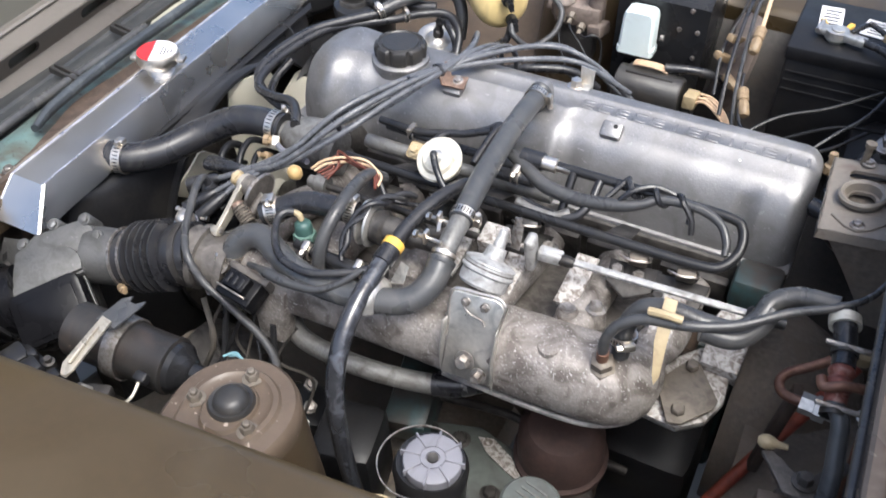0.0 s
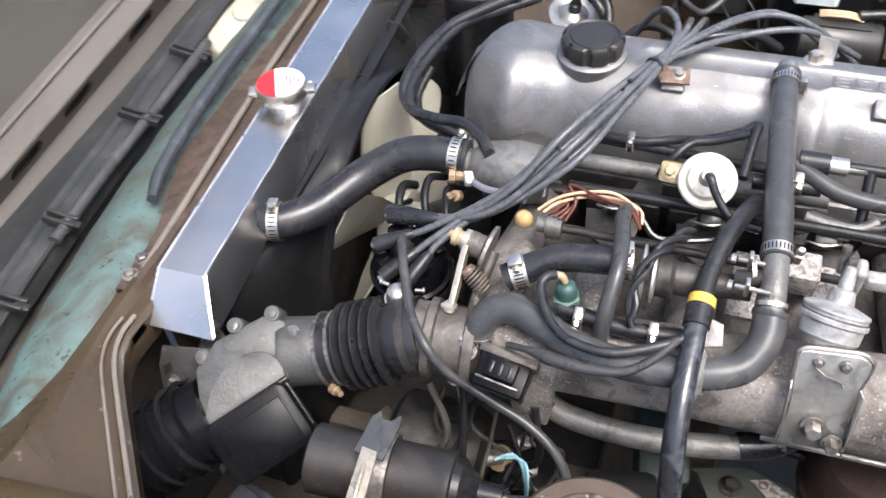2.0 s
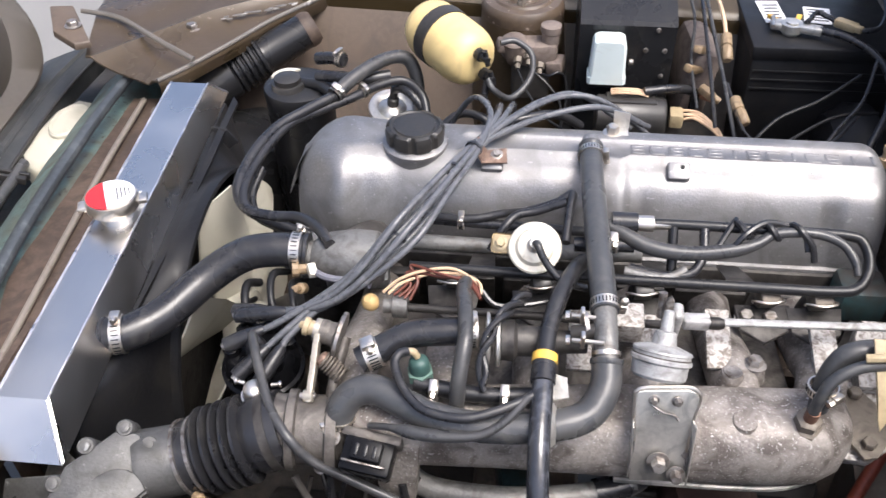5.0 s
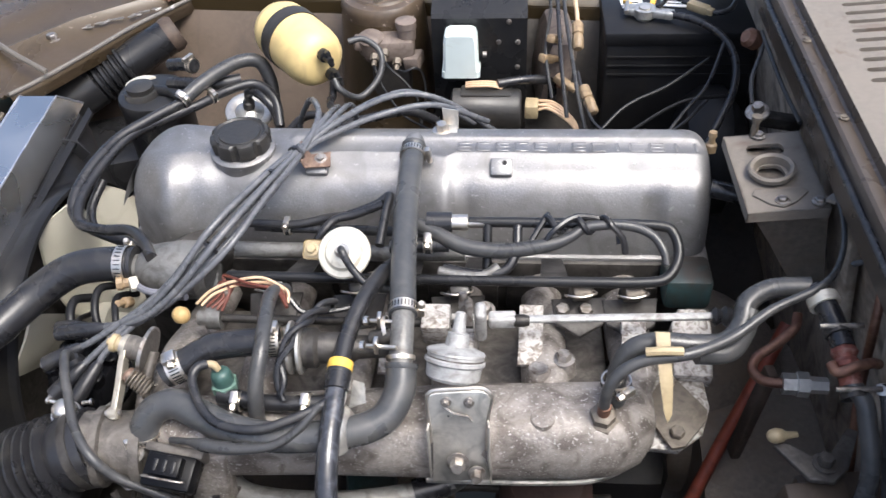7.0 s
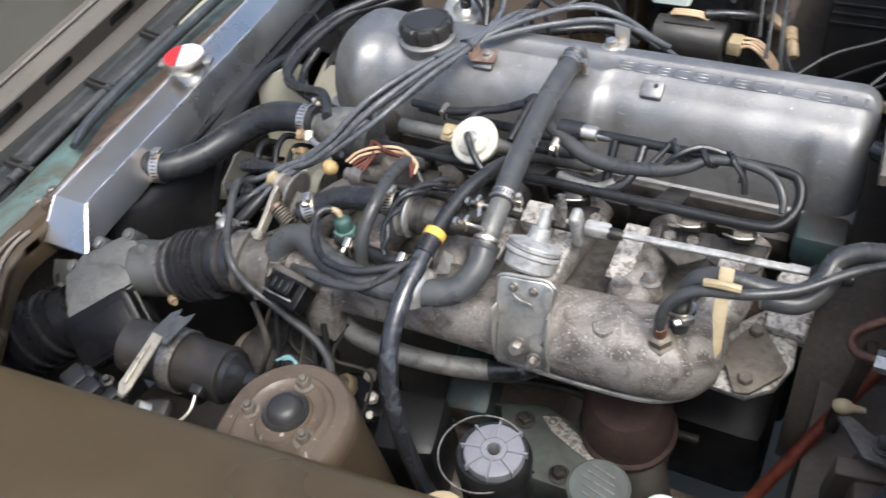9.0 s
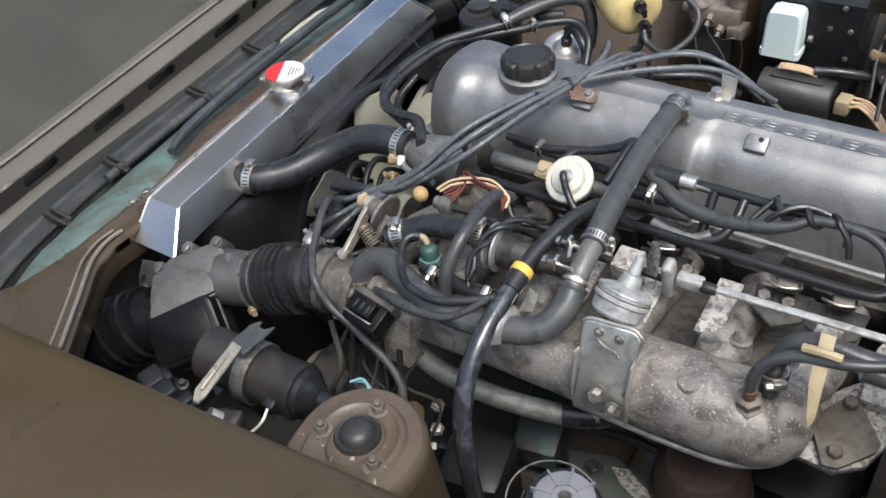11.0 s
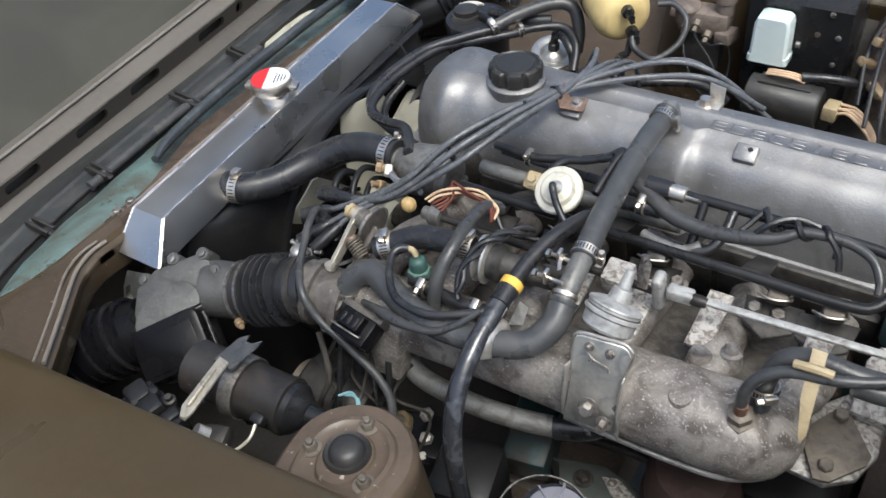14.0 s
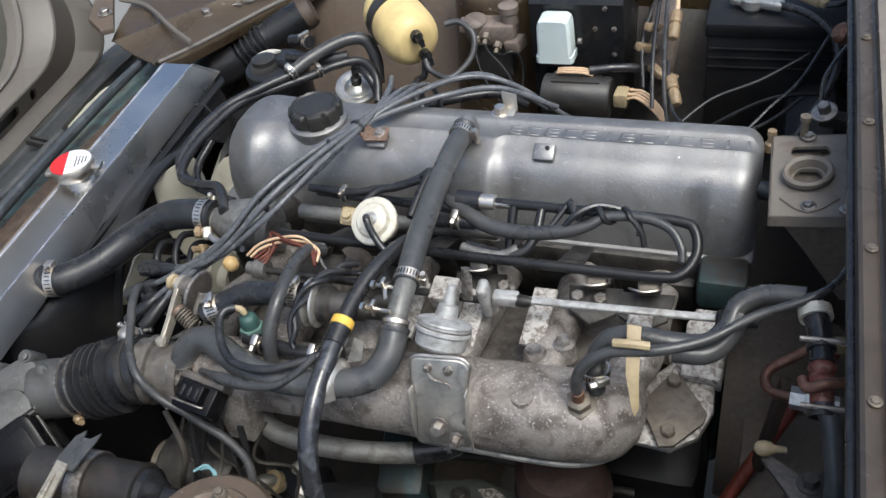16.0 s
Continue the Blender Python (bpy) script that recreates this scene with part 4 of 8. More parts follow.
part("breather_pipe", tube(B(), [(-0.002, 0.030, 0.790), (-0.003, 0.022, 0.812), (-0.003, 0.006, 0.812)], 0.011, 14, 5), CAST, cover)
part("specks", lathe(B(), (0.255, 0.004, 0.7935), (0, -0.3, 1), [(0, 0.0015), (0.0012, 0.001)], 8), PAPER, cover)
for x, y in ((-0.350, 0.106), (0.338, 0.03), (0.335, 0.104), (-0.1, 0.110), (0.15, 0.110)):
    part("bolt", hexhead(B(), (x, y, 0.692), (0, 0, 1), 0.006, 0.006), BOLT, cover)
fill = thing("oil_filler_cap", (-0.214, 0.022, 0.804), "round black plastic oil filler cap with notched edge", "oil cap")
rings = []
for h, r, notch in ((0.0, 0.032, 0), (0.003, 0.0355, 1), (0.016, 0.0365, 1), (0.021, 0.0345, 1), (0.0225, 0.0305, 0), (0.0205, 0.0285, 0), (0.0205, 0.0255, 0), (0.0222, 0.0245, 0), (0.0222, 0.001, 0)):
    rings.append([(-0.214 + (r - notch * (0.0042 if k % 8 < 2 else 0)) * math.cos(math.tau * k / 64), 0.022 - h * 0.05 + (r - notch * (0.0042 if k % 8 < 2 else 0)) * math.sin(math.tau * k / 64), 0.802 + h) for k in range(64)])
part("knob", loft(B(), rings), DUSTY, fill)
for p, label in (((-0.116, -0.006, 0.797), "rusty brown cable holder screwed on the valve cover"), ):
    h = thing("cable_holder", p, label, "cable holder")
    part("tab", slab(B(), [(p[0] - 0.014, p[1] - 0.014, p[2] + 0.004), (p[0] + 0.016, p[1] - 0.010, p[2] + 0.003), (p[0] + 0.014, p[1] + 0.010, p[2] + 0.010), (p[0] - 0.010, p[1] + 0.006, p[2] + 0.008)], (0, -0.0004, 0.0018)), RUSTY_TIN, h)
    part("upright", slab(B(), [(p[0] - 0.014, p[1] - 0.014, p[2] + 0.004), (p[0] - 0.010, p[1] + 0.006, p[2] + 0.008), (p[0] - 0.020, p[1] + 0.010, p[2] + 0.026), (p[0] - 0.024, p[1] - 0.008, p[2] + 0.020)], (0.0018, 0, 0)), RUSTY_TIN, h)
    part("screw", hexhead(B(), (p[0] + 0.003, p[1], p[2] + 0.008), (0, -0.3, 1), 0.005, 0.004), BOLT, h)
h = thing("cable_holder", (0.030, 0.064, 0.797), "bent tin cable holder under a bright nut", "cable holder")
part("upright", slab(B(), [(0.028, 0.074, 0.795), (0.046, 0.072, 0.795), (0.046, 0.074, 0.820), (0.026, 0.076, 0.822)], (0, 0.0015, 0)), BRACKET, h)
part("nut", hexhead(B(), (0.026, 0.063, 0.798), (0, 0, 1), 0.008, 0.010), ZINC, h)
part("foot", box(B(), (0.032, 0.068, 0.7985), (0.026, 0.022, 0.002), (0, 0, 0), 0.0006), BRACKET, h)

# thermostat housing and top hose
th = thing("thermostat_housing", (-0.30, -0.11, 0.66), "grey cast thermostat housing at the front of the head", "thermostat housing")
part("body", loft(B(), [[(x, -0.112 + r * math.cos(a) * 1.0, 0.722 + r * math.sin(a) * k) for a in (math.tau * j / 20 for j in range(20))] for x, r, k in ((-0.352, 0.0175, 1), (-0.320, 0.0175, 1), (-0.315, 0.022, 1), (-0.300, 0.030, 1.0), (-0.27, 0.036, 0.95), (-0.245, 0.036, 0.9), (-0.235, 0.028, 0.8))]), ALLOY, th)
part("flange", box(B(), (-0.272, -0.090, 0.700), (0.075, 0.075, 0.022), (15, 0, 8), 0.006), ALLOY, th)
part("neck", tube(B(), [(-0.27, -0.10, 0.72), (-0.26, -0.06, 0.70), (-0.26, -0.03, 0.66)], 0.03, 14, 4), GREASE, th)
for p in ((-0.300, -0.126, 0.712), (-0.246, -0.070, 0.716)):
    part("bolt", hexhead(B(), p, (0, -0.2, 1), 0.007, 0.007), BOLT, th)
part("sensor", lathe(B(), (-0.325, -0.150, 0.705), (-0.2, -0.6, 0.5), [(0, 0.0065), (0.010, 0.0065), (0.011, 0.004), (0.022, 0.004)], 12), OLD_NYLON, th, "small dull brass temperature sensor")
piped("upper_radiator_hose", [(-0.538, -0.231, 0.690), (-0.515, -0.226, 0.690), (-0.480, -0.195, 0.692), (-0.445, -0.148, 0.705), (-0.405, -0.120, 0.722), (-0.365, -0.113, 0.729), (-0.325, -0.112, 0.728)], 0.0205, "thick black rubber hose from radiator to thermostat housing", RUBBER, "hose", seg=24, cuffs=0.0016)
part("hose_neck", lathe(B(), (-0.546, -0.233, 0.689), (1, 0.05, 0), [(0, 0.021), (0.004, 0.019), (0.02, 0.0185), (0.024, 0.0185)], 24), POLISHED, rad)
part("weld", lathe(B(), (-0.545, -0.233, 0.689), (1, 0, 0), [(-0.001, 0.024), (0.0025, 0.023), (0.004, 0.020), (-0.001, 0.0195)], 24, True), WELD, rad)
band("hose_clamp", (-0.520, -0.228, 0.690), (1, 0.25, 0), 0.0212, (0, 0.2, 1), width=0.013)
band("hose_clamp", (-0.338, -0.112, 0.729), (1, 0, 0), 0.0212, (0, 1, 0.3), width=0.012)


# ---- intake ----
intake = thing("intake_manifold", (0.0, -0.28, 0.60), "stained cast aluminium intake manifold with speckled corrosion", "intake manifold")
rings = []
for x, y, z, ry, rz in ((-0.262, -0.318, 0.676, 0.024, 0.028), (-0.250, -0.318, 0.674, 0.036, 0.040), (-0.215, -0.315, 0.670, 0.040, 0.044), (-0.17, -0.310, 0.668, 0.041, 0.044), (-0.08, -0.304, 0.668, 0.042, 0.046), (0.03, -0.300, 0.670, 0.045, 0.050),
                        (0.12, -0.298, 0.672, 0.047, 0.052), (0.19, -0.296, 0.674, 0.047, 0.052), (0.222, -0.292, 0.674, 0.046, 0.050), (0.245, -0.284, 0.673, 0.040, 0.043), (0.258, -0.276, 0.670, 0.028, 0.030), (0.262, -0.274, 0.669, 0.010, 0.012)):
    ring = []
    for k in range(36):
        a = math.tau * k / 36
        c, s = math.cos(a), math.sin(a)
        p = 0.80
        ring.append((x, y + 0.003 + 0.95 * ry * math.copysign(abs(c) ** p, c), z + 0.006 + (rz - 0.006) * math.copysign(abs(s) ** p, s)))
    rings.append(ring)
part("plenum", loft(B(), rings), MANIFOLD, intake, angle=60)
part("bottom_seam", tube(B(), [(0.03, -0.328, 0.636), (0.09, -0.328, 0.636), (0.15, -0.327, 0.636), (0.20, -0.323, 0.638), (0.235, -0.308, 0.643), (0.255, -0.288, 0.652)], 0.0032, 8, 6), BRACKET, intake, "bright bare metal seam under the plenum")
for k, x in enumerate((-0.245, -0.150, -0.055, 0.055, 0.150, 0.245)):
    lean = -0.012 if x > 0.2 else 0.0
    part("runner", tube(B(), [(x + lean, -0.285, 0.680), (x + lean, -0.255, 0.692), (x, -0.215, 0.690), (x, -0.165, 0.672), (x, -0.11, 0.655), (x, -0.06, 0.648)], [0.023, 0.026, 0.027, 0.026, 0.025, 0.027], 18, 5, 0.85), MANIFOLD, intake)
    part("runner_flange", box(B(), (x, -0.070, 0.650), (0.085, 0.014, 0.052), (12, 0, 0), 0.004), GREASE, intake)
part("runner_web", box(B(), (-0.02, -0.185, 0.652), (0.48, 0.15, 0.020), (-6, 0, 0), 0.006), SOILED, intake)
part("end_flange", slab(B(), [(0.245, -0.292, 0.652), (0.288, -0.294, 0.650), (0.314, -0.274, 0.652), (0.326, -0.240, 0.655), (0.322, -0.190, 0.662), (0.285, -0.180, 0.664), (0.250, -0.220, 0.660)], (0, 0.010, -0.020), 0.004), CHIPPED, intake, "pale corroded end flange")
part("chipped_lug", slab(B(), [(0.288, -0.215, 0.676), (0.330, -0.215, 0.674), (0.332, -0.165, 0.700), (0.326, -0.150, 0.712), (0.296, -0.150, 0.712), (0.288, -0.165, 0.702)], (0, 0.010, -0.030), 0.003), CHIPPED, intake, "chipped white painted casting lug")
part("cover_plate", slab(B(), [(0.278, -0.297, 0.6555), (0.292, -0.294, 0.6555), (0.318, -0.262, 0.659), (0.320, -0.250, 0.660), (0.290, -0.212, 0.665), (0.277, -0.212, 0.665), (0.256, -0.246, 0.661), (0.256, -0.258, 0.660)], (0, -0.0005, 0.005), 0.001), PLATE, intake, "brown grey diamond cover plate")
for p in ((0.283, -0.221, 0.669), (0.285, -0.281, 0.662)):
    part("bolt", hexhead(B(), p, (0, -0.1, 1), 0.0075, 0.007, False), PLATE, intake)
for p in ((0.143, -0.250, 0.722), (0.169, -0.230, 0.715)):
    b = lathe(B(), V(p) - V((0, 0, 0.02)), (0, 0.1, 1), [(0, 0.014), (0.016, 0.012), (0.02, 0.0105)], 18)
    part("boss", b, MANIFOLD, intake)
    part("bolt", hexhead(B(), p, (0, 0.1, 1), 0.008, 0.008) if p[0] > 0.15 else lathe(B(), p, (0, 0.1, 1), [(0, 0.009), (0.002, 0.009), (0.001, 0.004)], 14), BOLT, intake)
part("boss", lathe(B(), (0.146, -0.310, 0.718), (0, -0.15, 1), [(0, 0.014), (0.006, 0.0115), (0.007, 0.004), (0.006, 0.001)], 18), MANIFOLD, intake)
for x, y in ((0.135, -0.185), (0.242, -0.200), (0.062, -0.200), (-0.01, -0.200)):
    part("spacer", slab(B(), [(x - 0.014, y - 0.048, 0.704), (x + 0.012, y - 0.048, 0.704), (x + 0.014, y + 0.022, 0.722), (x - 0.012, y + 0.022, 0.722)], (0, -0.003, 0.008), 0.002), CHIPPED, intake, "chipped pale painted casting lug")
for x in (0.085, 0.170, 0.195):
    part("heat_bolt", hexhead(B(), (x, -0.160, 0.712), (0, -0.3, 1), 0.008, 0.010), BOLT, intake)
fitting = part("water_fitting", lathe(B(), (0.203, -0.306, 0.712), (0, -0.25, 1), [(0, 0.018), (0.010, 0.016), (0.012, 0.0125), (0.022, 0.0125), (0.024, 0.009)], 6), PLATE, intake, "brown hexagon hose fitting")
part("foot", slab(B(), [(-0.225, -0.345, 0.690), (-0.165, -0.350, 0.690), (-0.170, -0.362, 0.615), (-0.205, -0.360, 0.612)], (0, 0.03, 0), 0.005), MANIFOLD, intake)

# throttle body and its gear at the front end
tb = thing("throttle_unit", (-0.275, -0.325, 0.63), "dirty cast throttle body with lever and return spring", "throttle body")
part("bore", lathe(B(), (-0.315, -0.333, 0.682), (1, 0.10, -0.06), [(0, 0.036), (0.012, 0.036), (0.014, 0.041), (0.022, 0.041), (0.024, 0.036), (0.052, 0.036), (0.054, 0.042), (0.064, 0.042)], 32), SOILED, tb)
part("spindle", tube(B(), [(-0.262, -0.330, 0.690), (-0.258, -0.285, 0.722), (-0.252, -0.258, 0.745)], 0.0065, 12, 4), SOILED, tb)
AX = V((-0.92, 0.10, 0.20)).normalized()
HUB = V((-0.256, -0.258, 0.744))
part("cam_disc", lathe(B(), HUB, AX, [(-0.002, 0.010), (0.0, 0.0235), (0.003, 0.0245), (0.005, 0.022), (0.007, 0.013), (0.015, 0.012)], 30), SOILED, tb, "soiled round throttle cam")
part("cam_rim", lathe(B(), HUB, AX, [(0.0, 0.0240), (0.0, 0.0262), (0.0035, 0.0262), (0.0035, 0.0240)], 30, True), BOLT, tb)
part("bush", lathe(B(), HUB + AX * 0.014, AX, [(0, 0.0125), (0.004, 0.0130), (0.009, 0.0125), (0.010, 0.010)], 22), SOILED, tb)
part("washer", lathe(B(), HUB + AX * 0.026, AX, [(0, 0.0118), (0.003, 0.0118)], 20), BOLT, tb)
part("brass_cap", lathe(B(), HUB + AX * 0.029, AX, [(0, 0.008), (0.005, 0.008), (0.006, 0.0098), (0.011, 0.0098), (0.012, 0.005), (0.016, 0.0035)], 12), BEIGE, tb, "small yellowed cap")
arm = B()
slab(arm, [(-0.2820, y, z) for y, z in ((-0.262, 0.757), (-0.275, 0.750), (-0.296, 0.737), (-0.318, 0.7265), (-0.326, 0.7195), (-0.323, 0.713), (-0.314, 0.713), (-0.292, 0.724), (-0.271, 0.736), (-0.259, 0.745))], (0.0060, 0, 0.0009), 0.0012)
lathe(arm, HUB + AX * 0.0225, AX, [(0, 0.0122), (0.0045, 0.0122), (0.005, 0.010)], 24)
lathe(arm, (-0.2845, -0.3185, 0.7195), (1, 0, 0.1), [(0, 0.0062), (0.009, 0.0062), (0.010, 0.004)], 16)
part("lever", arm, STRAP, tb, "slim plated throttle lever")
part("pivot_pin", lathe(B(), (-0.2885, -0.3185, 0.7195), (1, 0, 0.1), [(0, 0.0032), (0.016, 0.0032)], 10), BOLT, tb)
coil, axis = [], V((-0.250, -0.2925, 0.7225)) - V((-0.270, -0.2845, 0.737))
side = axis.normalized().orthogonal()
for q in np.linspace(0, 1, 120):
    w = q * math.tau * 7
    coil.append(V((-0.270, -0.2845, 0.737)) + axis * float(q) + side * 0.0062 * math.cos(w) + axis.normalized().cross(side) * 0.0062 * math.sin(w))
part("return_spring", tube(B(), coil, 0.0013, 6, 2), PLATE, tb)
part("spring_seat", lathe(B(), (-0.270, -0.2845, 0.737), -axis, [(-0.002, 0.0078), (0.003, 0.0084), (0.005, 0.007), (0.006, 0.003)], 18), RUSTY_TIN, tb, "rust-tinged spring seat")
part("stop_screw", tube(B(), [(-0.292, -0.338, 0.665), (-0.293, -0.335, 0.700)], 0.0028, 8, 3), PLATE, tb)
part("stop_screw", hexhead(B(), (-0.293, -0.335, 0.700), (0, 0, 1), 0.0048, 0.005), BEIGE, tb)
for p in ((-0.250, -0.352, 0.700), (-0.262, -0.366, 0.672), (-0.272, -0.352, 0.690)):
    part("bolt", hexhead(B(), p, (-0.3, -0.5, 0.8), 0.0055, 0.006), BOLT, tb)
part("stub_casting", tube(B(), [(-0.246, -0.335, 0.668), (-0.250, -0.336, 0.690), (-0.246, -0.334, 0.704)], [0.019, 0.0165, 0.0150], 20, 5), SOILED, tb)
part("boss", lathe(B(), (-0.270, -0.342, 0.676), (-0.35, -0.45, 0.8), [(0, 0.014), (0.008, 0.0125), (0.012, 0.008), (0.013, 0.001)], 18), SOILED, tb)
part("stay", tube(B(), [(-0.284, -0.300, 0.690), (-0.279, -0.330, 0.692), (-0.276, -0.352, 0.684)], 0.0035, 8, 4), BOLT, tb)
sw = thing("throttle_switch", (-0.215, -0.358, 0.66), "black plastic throttle switch plugged in beside the manifold", "switch")
SW = pose(-0.214, -0.364, 0.688, 24, 4, -7)
part("housing", box(B(), None, (0.050, 0.034, 0.028), bev=0.003, m=SW), SMOOTH_BLACK, sw)
part("plug", box(B(), None, (0.030, 0.020, 0.014), bev=0.002, m=SW @ pose(0.000, 0.003, 0.019)), SMOOTH_BLACK, sw)
part("spring_clip", tube(B(), [SW @ V((-0.018, -0.008, 0.016)), SW @ V((-0.018, -0.010, 0.024)), SW @ V((0.018, -0.010, 0.024)), SW @ V((0.018, -0.008, 0.016))], 0.0012, 6, 4), BOLT, sw)
for k in range(3):
    part("key", box(B(), None, (0.004, 0.012, 0.003), bev=0.001, m=SW @ pose(-0.009 + 0.009 * k, 0.002, 0.026)), PLASTIC, sw)
part("bracket", box(B(), None, (0.060, 0.010, 0.032), bev=0.003, m=SW @ pose(0, 0.020, -0.002)), SOILED, sw)

# bellows duct from the air flow meter
duct = thing("bellows_duct", (-0.36, -0.335, 0.60), "black ribbed rubber duct feeding the throttle body", "air duct")
a, b = V((-0.408, -0.357, 0.653)), V((-0.312, -0.333, 0.682))
prof = [(0, 0.038), (0.021, 0.039)]
for k in range(5):
    h = 0.023 + 0.0105 * k
    prof += [(h, 0.0345), (h + 0.0028, 0.0460), (h + 0.0054, 0.0465), (h + 0.0082, 0.0350)]
prof += [(0.078, 0.038), (0.083, 0.0405), (0.102, 0.0400), (0.112, 0.039)]
part("bellows", lathe(B(), a, b - a, prof, 36), RUBBER, duct)
for h in (0.002, 0.016):
    part("clamp_ring", lathe(B(), a + (b - a).normalized() * h, b - a, [(0, 0.037), (0, 0.0405), (0.0035, 0.0405), (0.0035, 0.037)], 32, True), BOLT, duct)
part("clamp_screw", lathe(B(), a + V((0.02, -0.036, -0.012)), (0.6, -0.3, 0.2), [(0, 0.0055), (0.008, 0.0055), (0.009, 0.0035), (0.016, 0.0035)], 10), OLD_NYLON, duct)
part("clamp_ring", lathe(B(), b - (b - a).normalized() * 0.010, b - a, [(0, 0.0395), (0, 0.0415), (0.009, 0.0415), (0.009, 0.0395)], 32, True), GREASE, duct)
SP, SD = V((-0.3395, -0.308, 0.694)), V((0.02, -0.05, 1)).normalized()
part("hose_spigot", lathe(B(), SP, SD, [(-0.004, 0.019), (0.003, 0.0165), (0.005, 0.013), (0.012, 0.013)], 20), RUBBER, duct)
for h in (0.0045, 0.0085):
    part("spigot_clamp", lathe(B(), SP + SD * h, SD, [(0, 0.0125), (0, 0.0148), (0.0022, 0.0148), (0.0022, 0.0125)], 22, True), ZINC, duct)
part("spigot_plug", lathe(B(), SP + SD * 0.011, SD, [(0, 0.0120), (0.009, 0.0115), (0.012, 0.0095), (0.0135, 0.006), (0.0140, 0.001)], 18), ZINC, duct)
for d in (-0.020, 0.020):
    part("spigot_pin", lathe(B(), (-0.3395 + d * 0.7, -0.297, 0.706), (d, 0.004, 0.001), [(0, 0.0022), (0.007, 0.0022), (0.008, 0.0036), (0.0105, 0.0036)], 10), ZINC, duct)

# air flow meter
meter = thing("air_flow_meter", (-0.46, -0.43, 0.55), "grey cast air flow meter with black plastic cover", "air flow meter")
D = V((0.67, 0.69, 0.27)).normalized()
E = V((0.62, -0.42, -0.60))
E = (E - D * E.dot(D)).normalized()
U, Nn = -E, D.cross(-E)
G = V((-0.08, 0.80, 0.50))
G = (G - D * G.dot(D) * 0.6).normalized()
NG = D.cross(G).normalized()
C = V((-0.462, -0.440, 0.654))


def meter_at(d, g, n):
    return C + D * d + G * g + NG * n


def cover_m(d, u, n):
    return Matrix.Translation(C + D * d + U * u + Nn * n) @ Matrix((D, U, Nn)).transposed().to_4x4()


part("body", slab(B(), [meter_at(d, g, -0.056) for d, g in ((-0.050, -0.006), (0.050, -0.006), (0.066, 0.020), (0.060, 0.050), (0.040, 0.068), (-0.020, 0.073), (-0.046, 0.058))], tuple(NG * 0.058), 0.006), METER, meter)
part("raised_dome", slab(B(), [meter_at(0.004 + 0.046 * math.cos(q), -0.002 + 0.044 * math.sin(q), -0.002) for q in (math.pi * k / 18 for k in range(19))], tuple(NG * 0.009), 0.002), METER, meter)
part("rim", box(B(), None, (0.090, 0.062, 0.008), bev=0.0025, m=cover_m(0.0, -0.028, -0.012)), METER, meter)
part("black_cover", slab(B(), [cover_m(0, 0, 0) @ V((x + sx * 0.012 * math.cos(q) * 1.0, y + sy * 0.012 * math.sin(q), -0.011)) for x, y, sx, sy, qs in ((0.032, -0.012, 1, 1, (0, 0.4, 0.8, 1.2, 1.571)), (-0.036, -0.012, -1, 1, (1.571, 1.2, 0.8, 0.4, 0)), (-0.036, -0.058, -1, -1, (0, 0.4, 0.8, 1.2, 1.571)), (0.032, -0.058, 1, -1, (1.571, 1.2, 0.8, 0.4, 0))) for q in qs], tuple(Nn * 0.026), 0.004), SMOOTH_BLACK, meter, "smooth black plastic cover")
part("cover_ridge", box(B(), None, (0.070, 0.050, 0.003), bev=0.0012, m=cover_m(-0.001, -0.038, 0.0155)), SMOOTH_BLACK, meter)
part("lower_case", box(B(), None, (0.088, 0.070, 0.050), bev=0.006, m=cover_m(-0.004, -0.036, -0.038)), PLASTIC, meter)
part("wire_bracket", box(B(), None, (0.006, 0.026, 0.012), bev=0.001, m=cover_m(-0.054, 0.004, 0.002)), METER, meter)
for d, g in ((-0.034, 0.065), (0.006, 0.075), (0.048, 0.064), (-0.052, 0.012), (0.066, 0.034)):
    part("lug", lathe(B(), meter_at(d, g, -0.034), NG, [(0, 0.009), (0.034, 0.009), (0.036, 0.0075)], 14), METER, meter)
    part("screw", lathe(B(), meter_at(d, g, 0.002), NG, [(0, 0.005), (0.003, 0.005), (0.0035, 0.003)], 10), METER, meter)
start = meter_at(0.040, 0.030, -0.026)
part("outlet", lathe(B(), start, a - start, [(0, 0.034), (0.006, 0.037), ((a - start).length + 0.006, 0.036)], 28), METER, meter)
PA, PB = V((0.065, -0.006, 0.026)), V((0.003, -0.029, -0.044))
P0 = V((-0.589, -0.3935, 0.644))
PN = PA.cross(PB).normalized()
PN = PN if PN.z > 0 else -PN
plate = part("side_bracket", slab(B(), [P0 + PA * u + PB * v for u, v in ((0.06, 0.0), (1.15, 0.02), (1.2, 0.62), (0.62, 0.66), (0.42, 0.98), (0.10, 1.0), (-0.02, 0.42))], tuple(PN * 0.003), 0.0008), METER, meter, "grey sheet side plate with a square hole")
part("square_hole", slab(B(), [P0 + PA * u + PB * v + PN * 0.0028 for u, v in ((0.10, 0.44), (0.26, 0.34), (0.30, 0.52), (0.14, 0.64))], tuple(PN * 0.0006)), GAP, plate)
part("plate_bolt", hexhead(B(), P0 + PA * 0.36 + PB * 0.78 + PN * 0.003, PN, 0.006, 0.006), BOLT, plate)
el = thing("inlet_elbow", (-0.52, -0.49, 0.55), "black ribbed rubber elbow below the air flow meter", "air duct")
